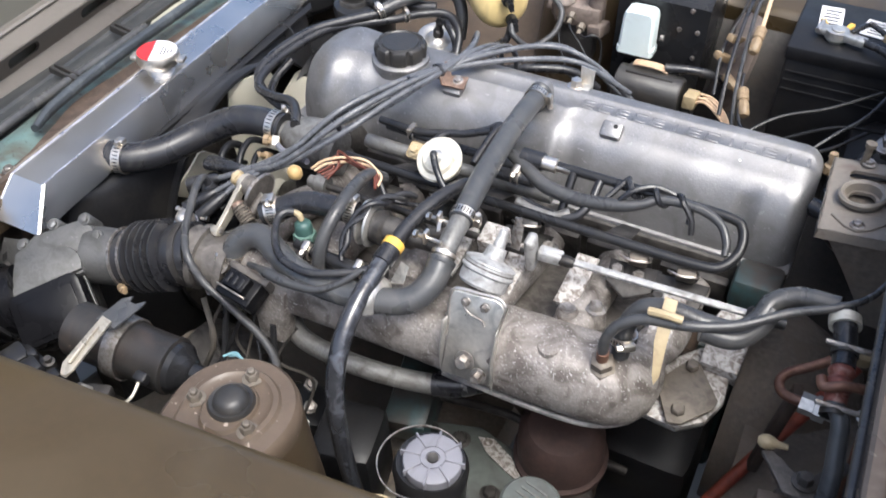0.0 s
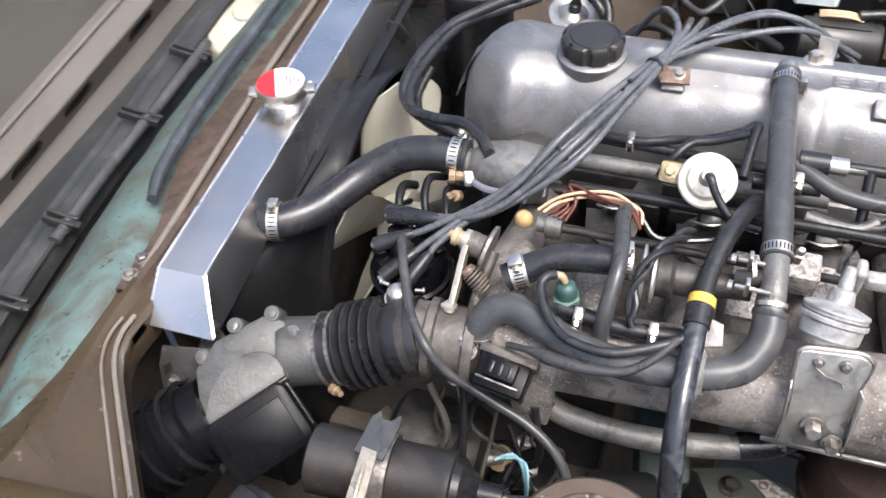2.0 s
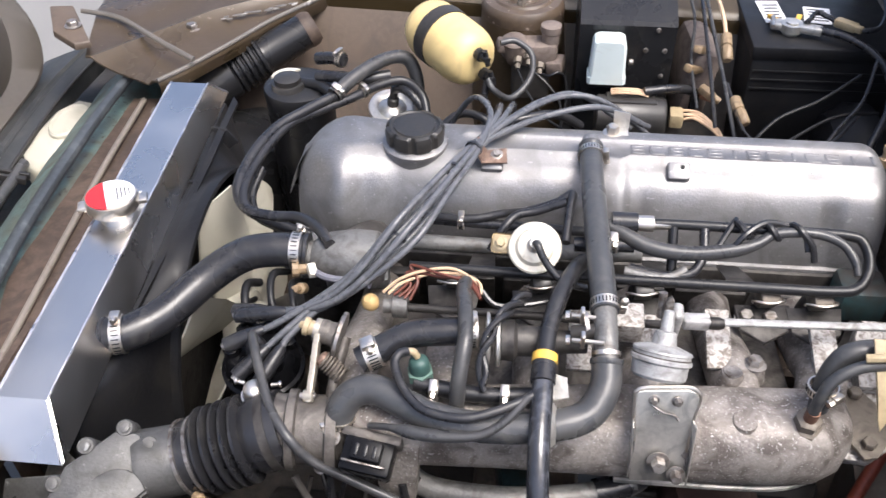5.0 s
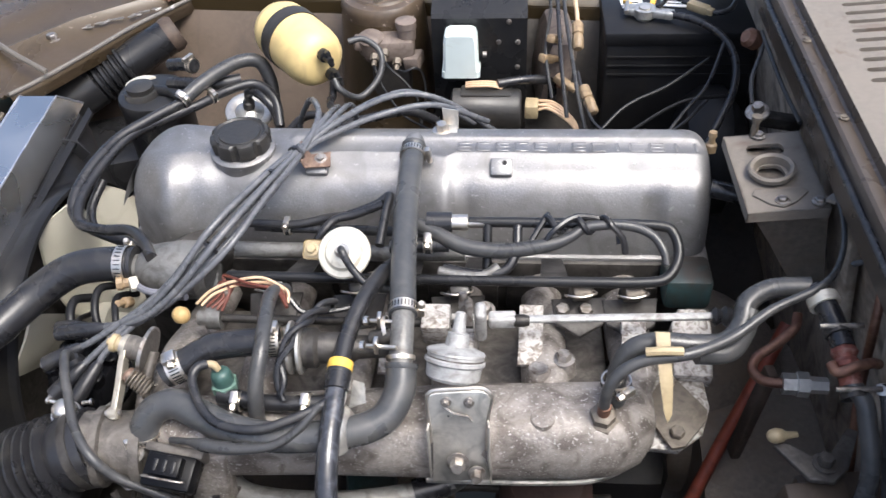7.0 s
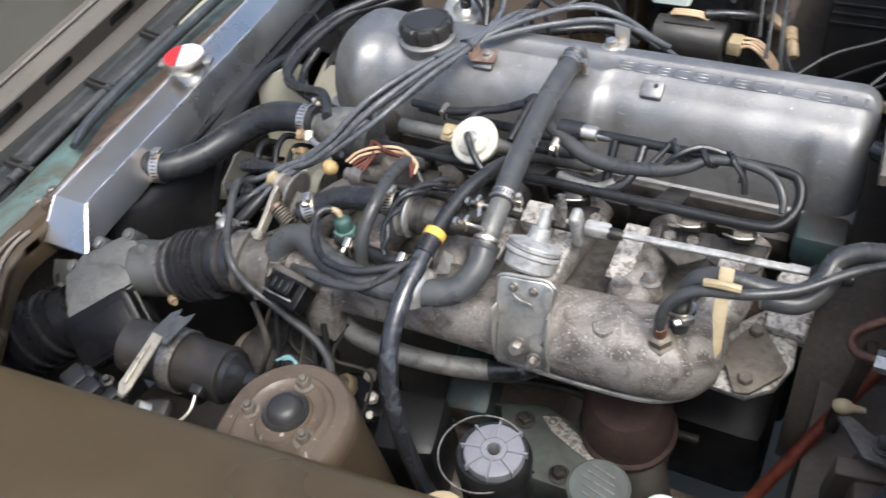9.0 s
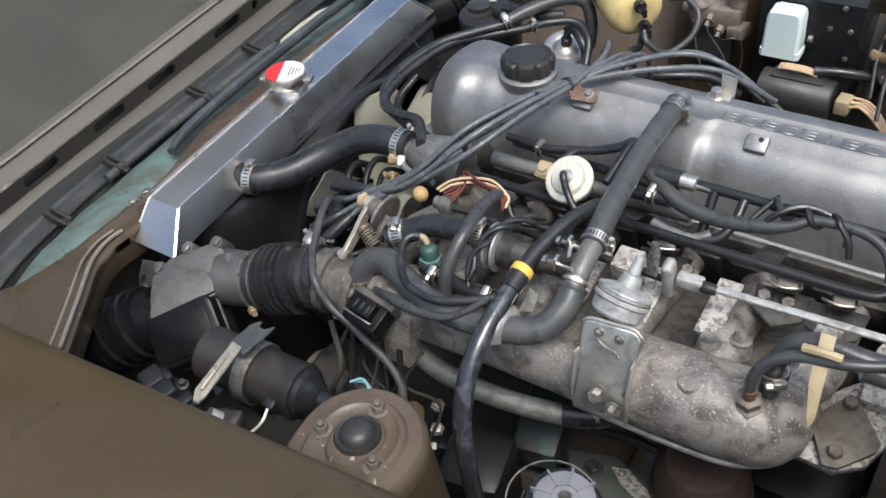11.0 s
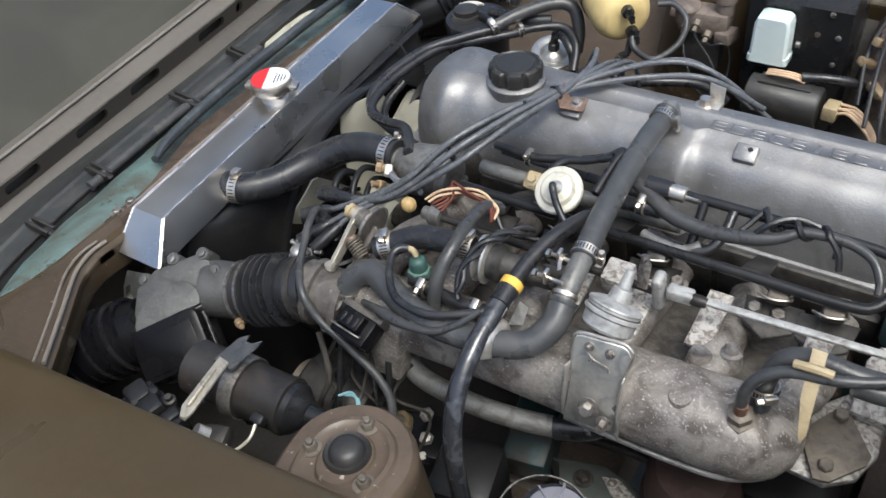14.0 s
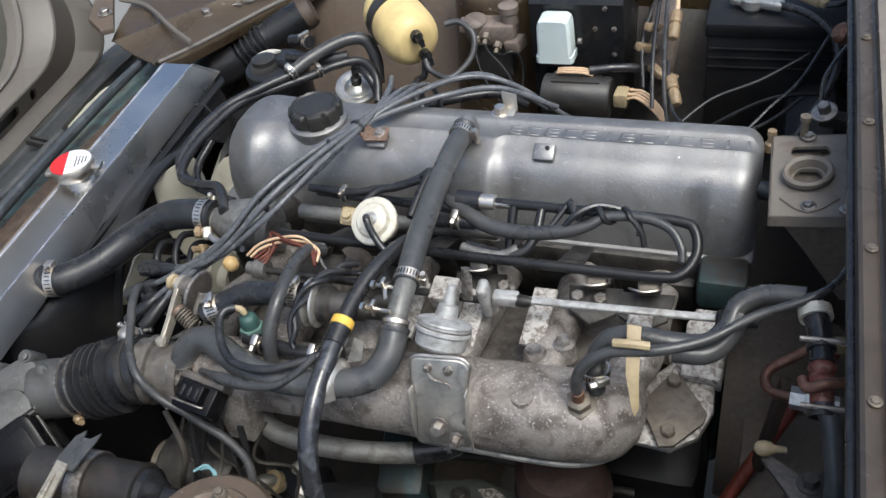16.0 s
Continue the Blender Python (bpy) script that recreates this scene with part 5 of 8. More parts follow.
part("elbow", tube(B(), [(-0.640, -0.575, 0.545), (-0.600, -0.540, 0.580), (-0.565, -0.508, 0.602), (-0.532, -0.478, 0.614), (-0.498, -0.448, 0.626)], [0.044, 0.047, 0.047, 0.045, 0.043], 26, 12), SMOOTH_BLACK, el)
for k in range(6):
    p = V((-0.566, -0.508, 0.602)).lerp(V((-0.512, -0.459, 0.622)), k / 5)
    part("rib", lathe(B(), p, (0.66, 0.60, 0.42), [(0, 0.045), (0.0012, 0.0500), (0.0036, 0.0500), (0.0048, 0.045)], 28, True), SMOOTH_BLACK if k % 2 else PLASTIC, el)

# galvanised bracket and dashpot in front of the plenum
br = thing("linkage_bracket", (0.065, -0.33, 0.66), "grey galvanised sheet bracket bolted to the manifold front", "bracket")
part("plate", slab(B(), [(0.037, -0.3205, 0.758), (0.039, -0.3185, 0.764), (0.045, -0.3175, 0.7665), (0.086, -0.3135, 0.7665), (0.0925, -0.3142, 0.764), (0.096, -0.316, 0.758), (0.0925, -0.3235, 0.735), (0.0905, -0.330, 0.713), (0.0915, -0.337, 0.690), (0.096, -0.344, 0.668), (0.040, -0.350, 0.671), (0.041, -0.3425, 0.692), (0.0415, -0.3355, 0.714), (0.0395, -0.328, 0.736)], (0, -0.0022, -0.0007), 0.0006), BRACKET, br)
part("side_wing", slab(B(), [(0.0385, -0.329, 0.736), (0.0375, -0.341, 0.738), (0.0395, -0.352, 0.700), (0.0395, -0.350, 0.671)], (-0.002, 0, 0), 0.0006), BRACKET, br)
part("side_wing", slab(B(), [(0.0925, -0.324, 0.735), (0.094, -0.336, 0.738), (0.0935, -0.346, 0.700), (0.096, -0.344, 0.655)], (0.002, 0, 0), 0.0006), BRACKET, br)
part("top_lip", tube(B(), [(0.0395, -0.338, 0.715), (0.0365, -0.321, 0.757), (0.038, -0.3185, 0.7645), (0.045, -0.317, 0.768), (0.066, -0.315, 0.7685), (0.086, -0.3132, 0.768), (0.0935, -0.3142, 0.7645), (0.0975, -0.3165, 0.757), (0.0935, -0.3245, 0.735), (0.0920, -0.335, 0.700)], 0.0018, 8, 5), ZINC, br, "bright rolled edge")
for p, r in (((0.065, -0.345, 0.694), 0.0075), ((0.083, -0.348, 0.681), 0.0060)):
    part("bolt", hexhead(B(), p, (0, -0.95, 0.3), r, 0.010), BOLT, br)
for x in (0.054, 0.076):
    part("bolt", hexhead(B(), (x, -0.3215, 0.757), (0, -0.95, 0.3), 0.0035, 0.005), BOLT, br)
part("cotter", tube(B(), [(0.052, -0.325, 0.754), (0.062, -0.330, 0.750), (0.075, -0.327, 0.742), (0.079, -0.329, 0.738)], 0.0012, 6, 4), BOLT, br)
dp = thing("dashpot", (0.062, -0.283, 0.71), "dull grey round diaphragm dashpot above the bracket", "dashpot")
part("can", lathe(B(), (0.0589, -0.2966, 0.7579), (0.12, 0.62, 0.77), [(0, 0.0112), (0.001, 0.0235), (0.004, 0.0263), (0.016, 0.0269), (0.018, 0.0293), (0.021, 0.0293), (0.0225, 0.0274), (0.026, 0.0274), (0.027, 0.0286), (0.029, 0.0280), (0.031, 0.0224), (0.034, 0.012), (0.046, 0.010), (0.047, 0.0065), (0.066, 0.005), (0.067, 0.003)], 36), CHALKY, dp)
part("rim_seam", lathe(B(), (0.0619, -0.2826, 0.7749), (0.12, 0.62, 0.77), [(0, 0.0273), (0.0, 0.0280), (0.0014, 0.0280), (0.0014, 0.0273)], 36, True), SOILED, dp)
part("stem", slab(B(), [(0.065, -0.235, 0.767), (0.076, -0.235, 0.767), (0.076, -0.228, 0.794), (0.072, -0.228, 0.800), (0.068, -0.228, 0.795)], (0, 0.004, 0.001), 0.001), BOLT, dp)

# throttle shaft and linkage rod
shaft = thing("throttle_linkage", (0.0, -0.205, 0.73), "grimy steel throttle shaft with clamps along the head", "linkage")
part("shaft", tube(B(), [(-0.205, -0.203, 0.738), (0.075, -0.212, 0.746)], 0.0045, 10, 6), GREASE, shaft)
part("end_bush", lathe(B(), (-0.205, -0.203, 0.738), (-1, 0, 0), [(-0.01, 0.012), (0.006, 0.012), (0.007, 0.008), (0.016, 0.008)], 18), ALLOY, shaft)
part("bulb", lathe(B(), (-0.232, -0.217, 0.756), (-0.2, -0.3, 0.8), [(-0.010, 0.004), (-0.006, 0.0078), (0.0, 0.0095), (0.006, 0.0078), (0.009, 0.004)], 18), AGED_AMBER, shaft, "aged amber plastic bulb end")
part("clamp_arm", box(B(), (0.083, -0.214, 0.752), (0.012, 0.020, 0.054), (14, 0, 0), 0.005, 3), CHALKY, shaft)
part("clamp_block", box(B(), (0.037, -0.212, 0.746), (0.030, 0.030, 0.034), (14, 0, 0), 0.003), CHIPPED, shaft, "chipped pale metal block")
part("pin", tube(B(), [(0.066, -0.225, 0.77), (0.066, -0.215, 0.795)], 0.0045, 10, 3), BOLT, shaft)
rodt = thing("linkage_rod", (0.21, -0.206, 0.75), "plain grey steel throttle rod running to the firewall", "linkage rod")
part("rod", box(B(), (0.218, -0.205, 0.7525), (0.215, 0.0085, 0.005), (8, 0.6, 3.3), 0.0018, 3), CHALKY, rodt)
part("yoke", box(B(), (0.105, -0.212, 0.754), (0.028, 0.015, 0.014), (0, 0, 3), 0.003, 3), CHALKY, rodt)
part("ball_end", lathe(B(), (0.117, -0.213, 0.754), (1, 0, 0), [(0, 0.0065), (0.01, 0.007), (0.016, 0.005)], 12), GREASE, rodt)
part("boot", lathe(B(), (0.318, -0.199, 0.751), (1, 0.05, 0), [(0, 0.006), (0.004, 0.010), (0.010, 0.007), (0.014, 0.011), (0.022, 0.008), (0.04, 0.006)], 16), RUBBER, rodt)

# fuel rail, pressure damper and injectors
rail = thing("fuel_rail", (0.08, -0.14, 0.74), "black painted steel fuel rail looping beside the head", "fuel rail")
part("pipe", tube(B(), [(-0.20, -0.150, 0.750), (-0.05, -0.153, 0.752), (0.06, -0.156, 0.755), (0.18, -0.158, 0.757), (0.255, -0.158, 0.758), (0.279, -0.152, 0.761), (0.291, -0.132, 0.772), (0.287, -0.112, 0.786), (0.270, -0.104, 0.791), (0.20, -0.102, 0.791), (0.09, -0.100, 0.790), (0.05, -0.100, 0.789)], 0.0058, 12, 7), PLASTIC, rail)
part("branch", tube(B(), [(0.040, -0.140, 0.758), (0.075, -0.148, 0.757), (0.105, -0.146, 0.760), (0.118, -0.130, 0.772), (0.120, -0.104, 0.788)], 0.0055, 12, 6), RUBBER, rail)
part("branch", tube(B(), [(0.087, -0.102, 0.788), (0.087, -0.118, 0.770), (0.087, -0.14, 0.745)], 0.0055, 12, 4), PLASTIC, rail)
part("union", lathe(B(), (0.035, -0.100, 0.789), (1, 0, 0), [(0, 0.009), (0.03, 0.009), (0.031, 0.006), (0.055, 0.006)], 14), ZINC, rail, "bright pipe union")
part("union_sleeve", lathe(B(), (0.02, -0.100, 0.789), (1, 0, 0), [(0, 0.0115), (0.028, 0.0115)], 14), RUBBER, rail)
for x in (-0.12, 0.0, 0.075, 0.16):
    part("mount", slab(B(), [(x - 0.015, -0.145, 0.750), (x + 0.015, -0.145, 0.750), (x + 0.012, -0.080, 0.715), (x - 0.012, -0.080, 0.715)], (0, 0, 0.003), 0.001), GREASE, rail)
dm = thing("pressure_damper", (-0.062, -0.155, 0.76), "ivory round fuel pressure damper with vacuum hose", "fuel damper")
DN = V((-0.03, -0.60, 0.80)).normalized()
DP = V((-0.063, -0.150, 0.785))
part("can", lathe(B(), DP, DN, [(-0.020, 0.012), (-0.016, 0.020), (0, 0.0225), (0.004, 0.0275), (0.009, 0.0285), (0.011, 0.027), (0.012, 0.021), (0.017, 0.018), (0.019, 0.010), (0.0195, 0.001)], 40), IVORY, dm)
part("nipple", lathe(B(), DP + DN * 0.018, DN, [(0, 0.0075), (0.002, 0.0085), (0.006, 0.005), (0.012, 0.005)], 18), BRACKET, dm)
part("mounting_ear", box(B(), None, (0.030, 0.022, 0.004), bev=0.004, m=Matrix.Translation(DP + V((-0.032, 0.004, 0.002))) @ DN.to_track_quat("Z", "Y").to_matrix().to_4x4()), BEIGE, dm)
part("ear_bolt", hexhead(B(), DP + V((-0.037, 0.002, 0.005)), DN, 0.0055, 0.005), BEIGE, dm)
solid("damper_hose", tube(B(), [DP + DN * 0.024, DP + DN * 0.034 + V((0.003, -0.004, 0)), DP + V((0.012, -0.034, 0.012)), DP + V((0.030, -0.043, -0.004)), DP + V((0.055, -0.036, -0.018))], 0.0042, 10, 6), RUBBER, "thin black vacuum hose curling from the damper", "hose")
for x in (-0.150, -0.055, 0.055, 0.188, 0.243):
    inj = thing("fuel_injector", (x, -0.13, 0.70), "dirty fuel injector with wire clip and connector", "injector", "fuel injectors")
    part("body", lathe(B(), (x, -0.118, 0.690), (0.05, -0.5, 0.85), [(0, 0.008), (0.015, 0.010), (0.03, 0.0125), (0.048, 0.0125), (0.05, 0.009), (0.062, 0.009)], 16), GREASE, inj)
    part("connector", box(B(), (x + 0.002, -0.152, 0.738), (0.022, 0.018, 0.024), (30, 0, 8), 0.003), PLATE if x > 0.1 else DUSTY, inj)
    part("wire_clip", tube(B(), [(x - 0.014, -0.158, 0.735), (x - 0.016, -0.166, 0.745), (x, -0.172, 0.748), (x + 0.016, -0.164, 0.746), (x + 0.015, -0.152, 0.738)], 0.0013, 6, 4), ZINC, inj)
    part("holder", slab(B(), [(x - 0.030, -0.150, 0.718), (x + 0.030, -0.146, 0.718), (x + 0.026, -0.175, 0.708), (x, -0.190, 0.702), (x - 0.026, -0.176, 0.708)], (0, 0.001, 0.004), 0.001), GREASE, inj)

part("engine_mount", box(B(), (-0.055, -0.235, 0.445), (0.062, 0.12, 0.07), (18, 0, 10), 0.010), BLOCK, engine, "blue-green painted engine mount arm")


RUST_DARK = mat("dark rust red iron", (0.060, 0.036, 0.031), 0.7, 0.2, 0.35, 14, 160, 0.4, stain=(0.05, 0.032, 0.028), amount=0.45)
PLUG_GREEN = mat("faded green plastic", (0.10, 0.17, 0.14), 0.5, 0, 0.25, 40, 200, 0.1)
RUST_RED = mat("rusty red metal", (0.17, 0.055, 0.04), 0.6, 0.3, 0.35, 40, 220, 0.3, stain=(0.35, 0.22, 0.18), amount=0.36)


# ---- hoses and cables over the intake ----
def hose(name, pts, r, label, material=RUBBER, category="hose", group="", seg=14, sub=7, flat=1.0):
    return solid(name, tube(B(), pts, r, seg, sub, flat), material, label, category, group)


piped("breather_hose", [(-0.003, 0.010, 0.8125), (-0.003, -0.004, 0.810), (-0.0025, -0.05, 0.812), (0.000, -0.12, 0.809), (0.004, -0.19, 0.801), (0.008, -0.242, 0.790)], 0.0132, "thick dusty black breather hose crossing from cover to manifold", GREY_RUBBER, "hose", seg=20, cuffs=0.0012)
band("hose_clamp", (-0.003, -0.004, 0.810), (0, 1, 0.02), 0.0137, (1, 0, 0.15), width=0.010)
band("hose_clamp", (0.008, -0.236, 0.791), (0.05, -1, -0.2), 0.0137, (1, 0, -0.1), width=0.010)
tee = thing("hose_tee", (0.009, -0.26, 0.75), "dull alloy tee joining the breather hoses", "hose tee")
part("tube", tube(B(), [(0.008, -0.240, 0.790), (0.009, -0.268, 0.783), (0.010, -0.300, 0.768)], 0.0115, 16, 5), ALLOY, tee)
part("branch", tube(B(), [(0.009, -0.262, 0.784), (-0.022, -0.258, 0.772)], 0.008, 14, 4), GREASE, tee)
for y, z in ((-0.252, 0.778), (-0.283, 0.776)):
    c = thing("spring_clamp", (-0.012, y, z), "bright spring wire hose clamp with screw", "hose clamp", "hose clamps")
    part("loop", lathe(B(), (0.009 if y < -0.27 else -0.010, y, z), (0.05, -0.8, -0.5) if y < -0.27 else (1, 0.1, 0.2), [(0, 0.0125), (0, 0.014), (0.004, 0.014), (0.004, 0.0125)], 20, True), ZINC, c)
    part("screw", tube(B(), [(-0.024, y + 0.004, z + 0.009), (0.006, y - 0.002, z + 0.014)], 0.0022, 8, 3), ZINC, c)
    part("screw_head", lathe(B(), (-0.026, y + 0.004, z + 0.009), (-1, 0.1, -0.1), [(0, 0.0045), (0.004, 0.0045)], 6), ZINC, c)
    part("tab", box(B(), (-0.014, y + 0.002, z + 0.012), (0.004, 0.010, 0.016), (0, 0, 0), 0.001), ZINC, c)
piped("air_hose", [(0.010, -0.290, 0.772), (0.009, -0.312, 0.757), (-0.004, -0.333, 0.744), (-0.030, -0.345, 0.739), (-0.065, -0.350, 0.736), (-0.115, -0.350, 0.733), (-0.155, -0.341, 0.732), (-0.185, -0.328, 0.734), (-0.213, -0.317, 0.736), (-0.235, -0.320, 0.729), (-0.246, -0.329, 0.714), (-0.247, -0.333, 0.700)], 0.0150, "grey worn rubber air hose sweeping over the plenum", GREY_RUBBER, "hose", seg=18, cuffs=0.0012)
band("hose_clamp", (-0.220, -0.279, 0.746), (0.9, 0.35, 0.25), 0.0150, (-0.2, -0.2, 1), width=0.016)
band("hose_clamp", (-0.2465, -0.331, 0.706), (0, 0.1, 1), 0.0156, (-0.8, -0.6, 0), width=0.009)
saddle = thing("hose_saddle", (-0.048, -0.345, 0.72), "bent tin saddle clip holding the air hose", "hose clip")
part("strap", tube(B(), [(-0.041, -0.368, 0.735), (-0.041, -0.362, 0.749), (-0.041, -0.346, 0.755), (-0.041, -0.330, 0.750), (-0.041, -0.318, 0.735)], 0.0085, 8, 5, 0.25), BRACKET, saddle)
part("tab", slab(B(), [(-0.040, -0.318, 0.738), (-0.024, -0.316, 0.742), (-0.026, -0.300, 0.752), (-0.038, -0.296, 0.752)], (0, 0.0005, 0.0015)), BRACKET, saddle)
yh = thing("sleeved_harness", (-0.048, -0.35, 0.55), "black sleeved injection harness with a yellow tape band", "cable harness")
part("upper_loom", tube(B(), [(-0.010, -0.150, 0.772), (-0.022, -0.180, 0.783), (-0.036, -0.220, 0.784), (-0.046, -0.262, 0.777), (-0.049, -0.296, 0.770)], 0.0088, 14, 7), RUBBER, yh)
part("yellow_band", lathe(B(), (-0.0485, -0.289, 0.7715), (-0.06, -0.95, -0.22), [(0, 0.0123), (0.0095, 0.0125)], 20), AMBER, yh, "yellow tape band")
part("collar", lathe(B(), (-0.049, -0.298, 0.7695), (-0.04, -0.95, -0.25), [(0, 0.0122), (0.020, 0.0122), (0.022, 0.0095)], 20), RUBBER, yh)
part("lower_sleeve", tube(B(), [(-0.0495, -0.312, 0.766), (-0.050, -0.335, 0.760), (-0.051, -0.370, 0.747), (-0.050, -0.405, 0.722), (-0.046, -0.430, 0.680), (-0.040, -0.440, 0.620), (-0.034, -0.436, 0.52), (-0.03, -0.42, 0.42)], 0.0105, 16, 7), SLEEVE, yh, "glossy black plastic sleeve")
hose("vacuum_hose", [(-0.128, -0.178, 0.757), (-0.133, -0.196, 0.773), (-0.134, -0.215, 0.780), (-0.129, -0.250, 0.787), (-0.126, -0.285, 0.783), (-0.129, -0.310, 0.764), (-0.131, -0.322, 0.735), (-0.131, -0.325, 0.710)], 0.0078, "glossy grey-black vacuum hose arching down to the manifold", WIRE, seg=14)
reg = thing("air_regulator", (-0.14, -0.26, 0.73), "auxiliary air regulator with clamped hoses beside the runners", "air regulator")
part("inlet_hose", tube(B(), [(-0.232, -0.286, 0.741), (-0.214, -0.277, 0.749), (-0.185, -0.264, 0.760), (-0.150, -0.260, 0.764), (-0.118, -0.258, 0.765)], 0.0142, 16, 6), RUBBER, reg)
for x in (-0.108, -0.098):
    part("disc", lathe(B(), (x, -0.259, 0.757), (1, 0.05, 0), [(0, 0.02), (0.0015, 0.027), (0.004, 0.027), (0.0055, 0.02)], 32), BRACKET, reg, "plated round flange")
part("body", lathe(B(), (-0.092, -0.259, 0.757), (1, 0.05, 0), [(0, 0.020), (0.012, 0.021), (0.016, 0.016), (0.05, 0.015), (0.054, 0.012), (0.085, 0.011)], 24), GREASE, reg)
part("lower_pipe", tube(B(), [(-0.175, -0.300, 0.730), (-0.13, -0.306, 0.728), (-0.09, -0.306, 0.727), (-0.055, -0.302, 0.727)], 0.0085, 12, 5), RUBBER, reg)
band("hose_clamp", (-0.122, -0.258, 0.765), (1, 0.1, 0), 0.0142, (0, 0.2, 1), width=0.013)
for x in (-0.155, -0.085):
    band("hose_clamp", (x, -0.306, 0.728), (1, 0, 0), 0.009, (0, -0.4, 1), width=0.009)
sens = thing("water_sensor", (-0.172, -0.287, 0.72), "green booted temperature sensor plug with copper tip", "sensor")
part("plug", lathe(B(), (-0.170, -0.291, 0.727), (-0.05, 0.02, 1), [(0, 0.010), (0.002, 0.0138), (0.012, 0.0138), (0.013, 0.011)], 6), PLUG_GREEN, sens, "faded green hexagon plug")
part("boot", lathe(B(), (-0.1706, -0.2905, 0.737), (-0.08, 0.03, 1), [(0, 0.0105), (0.004, 0.0108), (0.012, 0.0104), (0.0155, 0.0096), (0.018, 0.0070), (0.019, 0.001)], 22), TEAL, sens)
part("copper_tip", tube(B(), [(-0.1725, -0.2900, 0.757), (-0.1765, -0.2895, 0.764), (-0.184, -0.291, 0.766)], [0.0034, 0.0038, 0.0034], 10, 4), BEIGE, sens)
hose("loop_cable", [(-0.182, -0.291, 0.766), (-0.189, -0.297, 0.768), (-0.192, -0.308, 0.765), (-0.183, -0.328, 0.759), (-0.167, -0.346, 0.754), (-0.148, -0.355, 0.753), (-0.120, -0.358, 0.754), (-0.095, -0.351, 0.757), (-0.068, -0.338, 0.761), (-0.050, -0.325, 0.764)], 0.0046, "thin black cable looping round to the main harness", RUBBER, "cable", "loop cables", 10)
hose("switch_cable", [(-0.214, -0.345, 0.715), (-0.192, -0.355, 0.728), (-0.172, -0.362, 0.733), (-0.145, -0.366, 0.735), (-0.108, -0.366, 0.74), (-0.083, -0.355, 0.75), (-0.062, -0.335, 0.765)], [0.0035, 0.0035, 0.0068, 0.0066, 0.0044, 0.0042, 0.0042], "grey sleeved cable from the throttle switch", WIRE, "cable", "", 12)
strand = smooth_path([(-0.070, -0.208, 0.772), (-0.080, -0.232, 0.782), (-0.095, -0.260, 0.786), (-0.108, -0.288, 0.770), (-0.106, -0.312, 0.744)], 8)
for k in (0, 1):
    turned = []
    for i, p in enumerate(strand[::2]):
        w = i * 0.9 + math.pi * k
        turned.append(V(p) + V((math.cos(w), 0.3 * math.sin(w), math.sin(w))) * 0.0036)
    hose("injector_cable", turned, 0.0034, "black taped injector cable twisted with its pair", RUBBER, "cable", "injector cables", 9, 3)
hose("injector_cable", [(-0.034, -0.335, 0.735), (-0.012, -0.318, 0.735), (0.005, -0.290, 0.745), (0.008, -0.262, 0.752)], 0.0046, "black taped injector cable", RUBBER, "cable", "injector cables", 10)

# frayed tan wires near the thermostat
for k, (col, dx, dz) in enumerate(((WIRE_TAN, 0, 0.004), (WIRE_TAN, 0.012, 0.0), (WIRE_RED, -0.008, -0.002), (WIRE_RED, -0.016, -0.004), (WIRE_RED, 0.004, -0.005), (WIRE_RED, -0.012, 0.003))):
    hose("loose_wire", [(-0.222 + 0.006 * k, -0.196 - 0.002 * k, 0.752), (-0.205 + 0.004 * k, -0.190, 0.762 + dz), (-0.182 + dx, -0.184 + 0.002 * k, 0.770 + dz), (-0.150 + dx, -0.182 - 0.004 * (k % 3), 0.775 + dz), (-0.125 + dx * 0.5, -0.194 - 0.004 * (k % 2), 0.776), (-0.116, -0.206 - 0.006 * (k % 3), 0.772)], 0.0017, "faded thin wire with bare ends" if col is WIRE_TAN else "dark red thin wire bending to the sensor", col, "wire", "loose wires", 8)
hose("loose_wire", [(-0.116, -0.205, 0.772), (-0.10, -0.215, 0.762), (-0.07, -0.208, 0.758), (-0.045, -0.20, 0.758)], 0.003, "short black wire under the tan wires", RUBBER, "wire", "loose wires", 8)
tie = hose("loose_wire", [(-0.315, -0.145, 0.730), (-0.290, -0.165, 0.738), (-0.262, -0.172, 0.742), (-0.240, -0.180, 0.745)], 0.004, "pale lilac wire with tape end", LILAC, "wire", "loose wires", 8)
solid("wire_terminal", box(B(), (-0.312, -0.150, 0.734), (0.010, 0.016, 0.010), (20, 10, 30), 0.002), IVORY, "ivory crimp terminal on the wire", "terminal")
solid("brass_plug", lathe(B(), (-0.318, -0.134, 0.722), (-0.9, -0.3, 0.1), [(0, 0.006), (0.014, 0.006), (0.015, 0.008), (0.022, 0.008)], 8), OLD_NYLON, "small dull brass plug on the thermostat housing", "plug")

# distributor and spark plug leads
dist = thing("distributor", (-0.365, -0.225, 0.60), "black distributor cap with lead boots in front of the engine", "distributor")
part("cap", lathe(B(), (-0.362, -0.222, 0.640), (0.05, -0.1, 1), [(0, 0.046), (0.012, 0.047), (0.014, 0.043), (0.036, 0.040), (0.044, 0.034), (0.046, 0.001)], 36), SMOOTH_BLACK, dist)
for k in range(6):
    q = math.tau * k / 6 + 0.3
    part("tower", lathe(B(), (-0.360 + 0.028 * math.cos(q), -0.226 + 0.028 * math.sin(q), 0.676), (0.05 + 0.2 * math.cos(q), -0.1 + 0.2 * math.sin(q), 1), [(0, 0.0105), (0.016, 0.0095), (0.018, 0.006)], 14), SMOOTH_BLACK, dist)
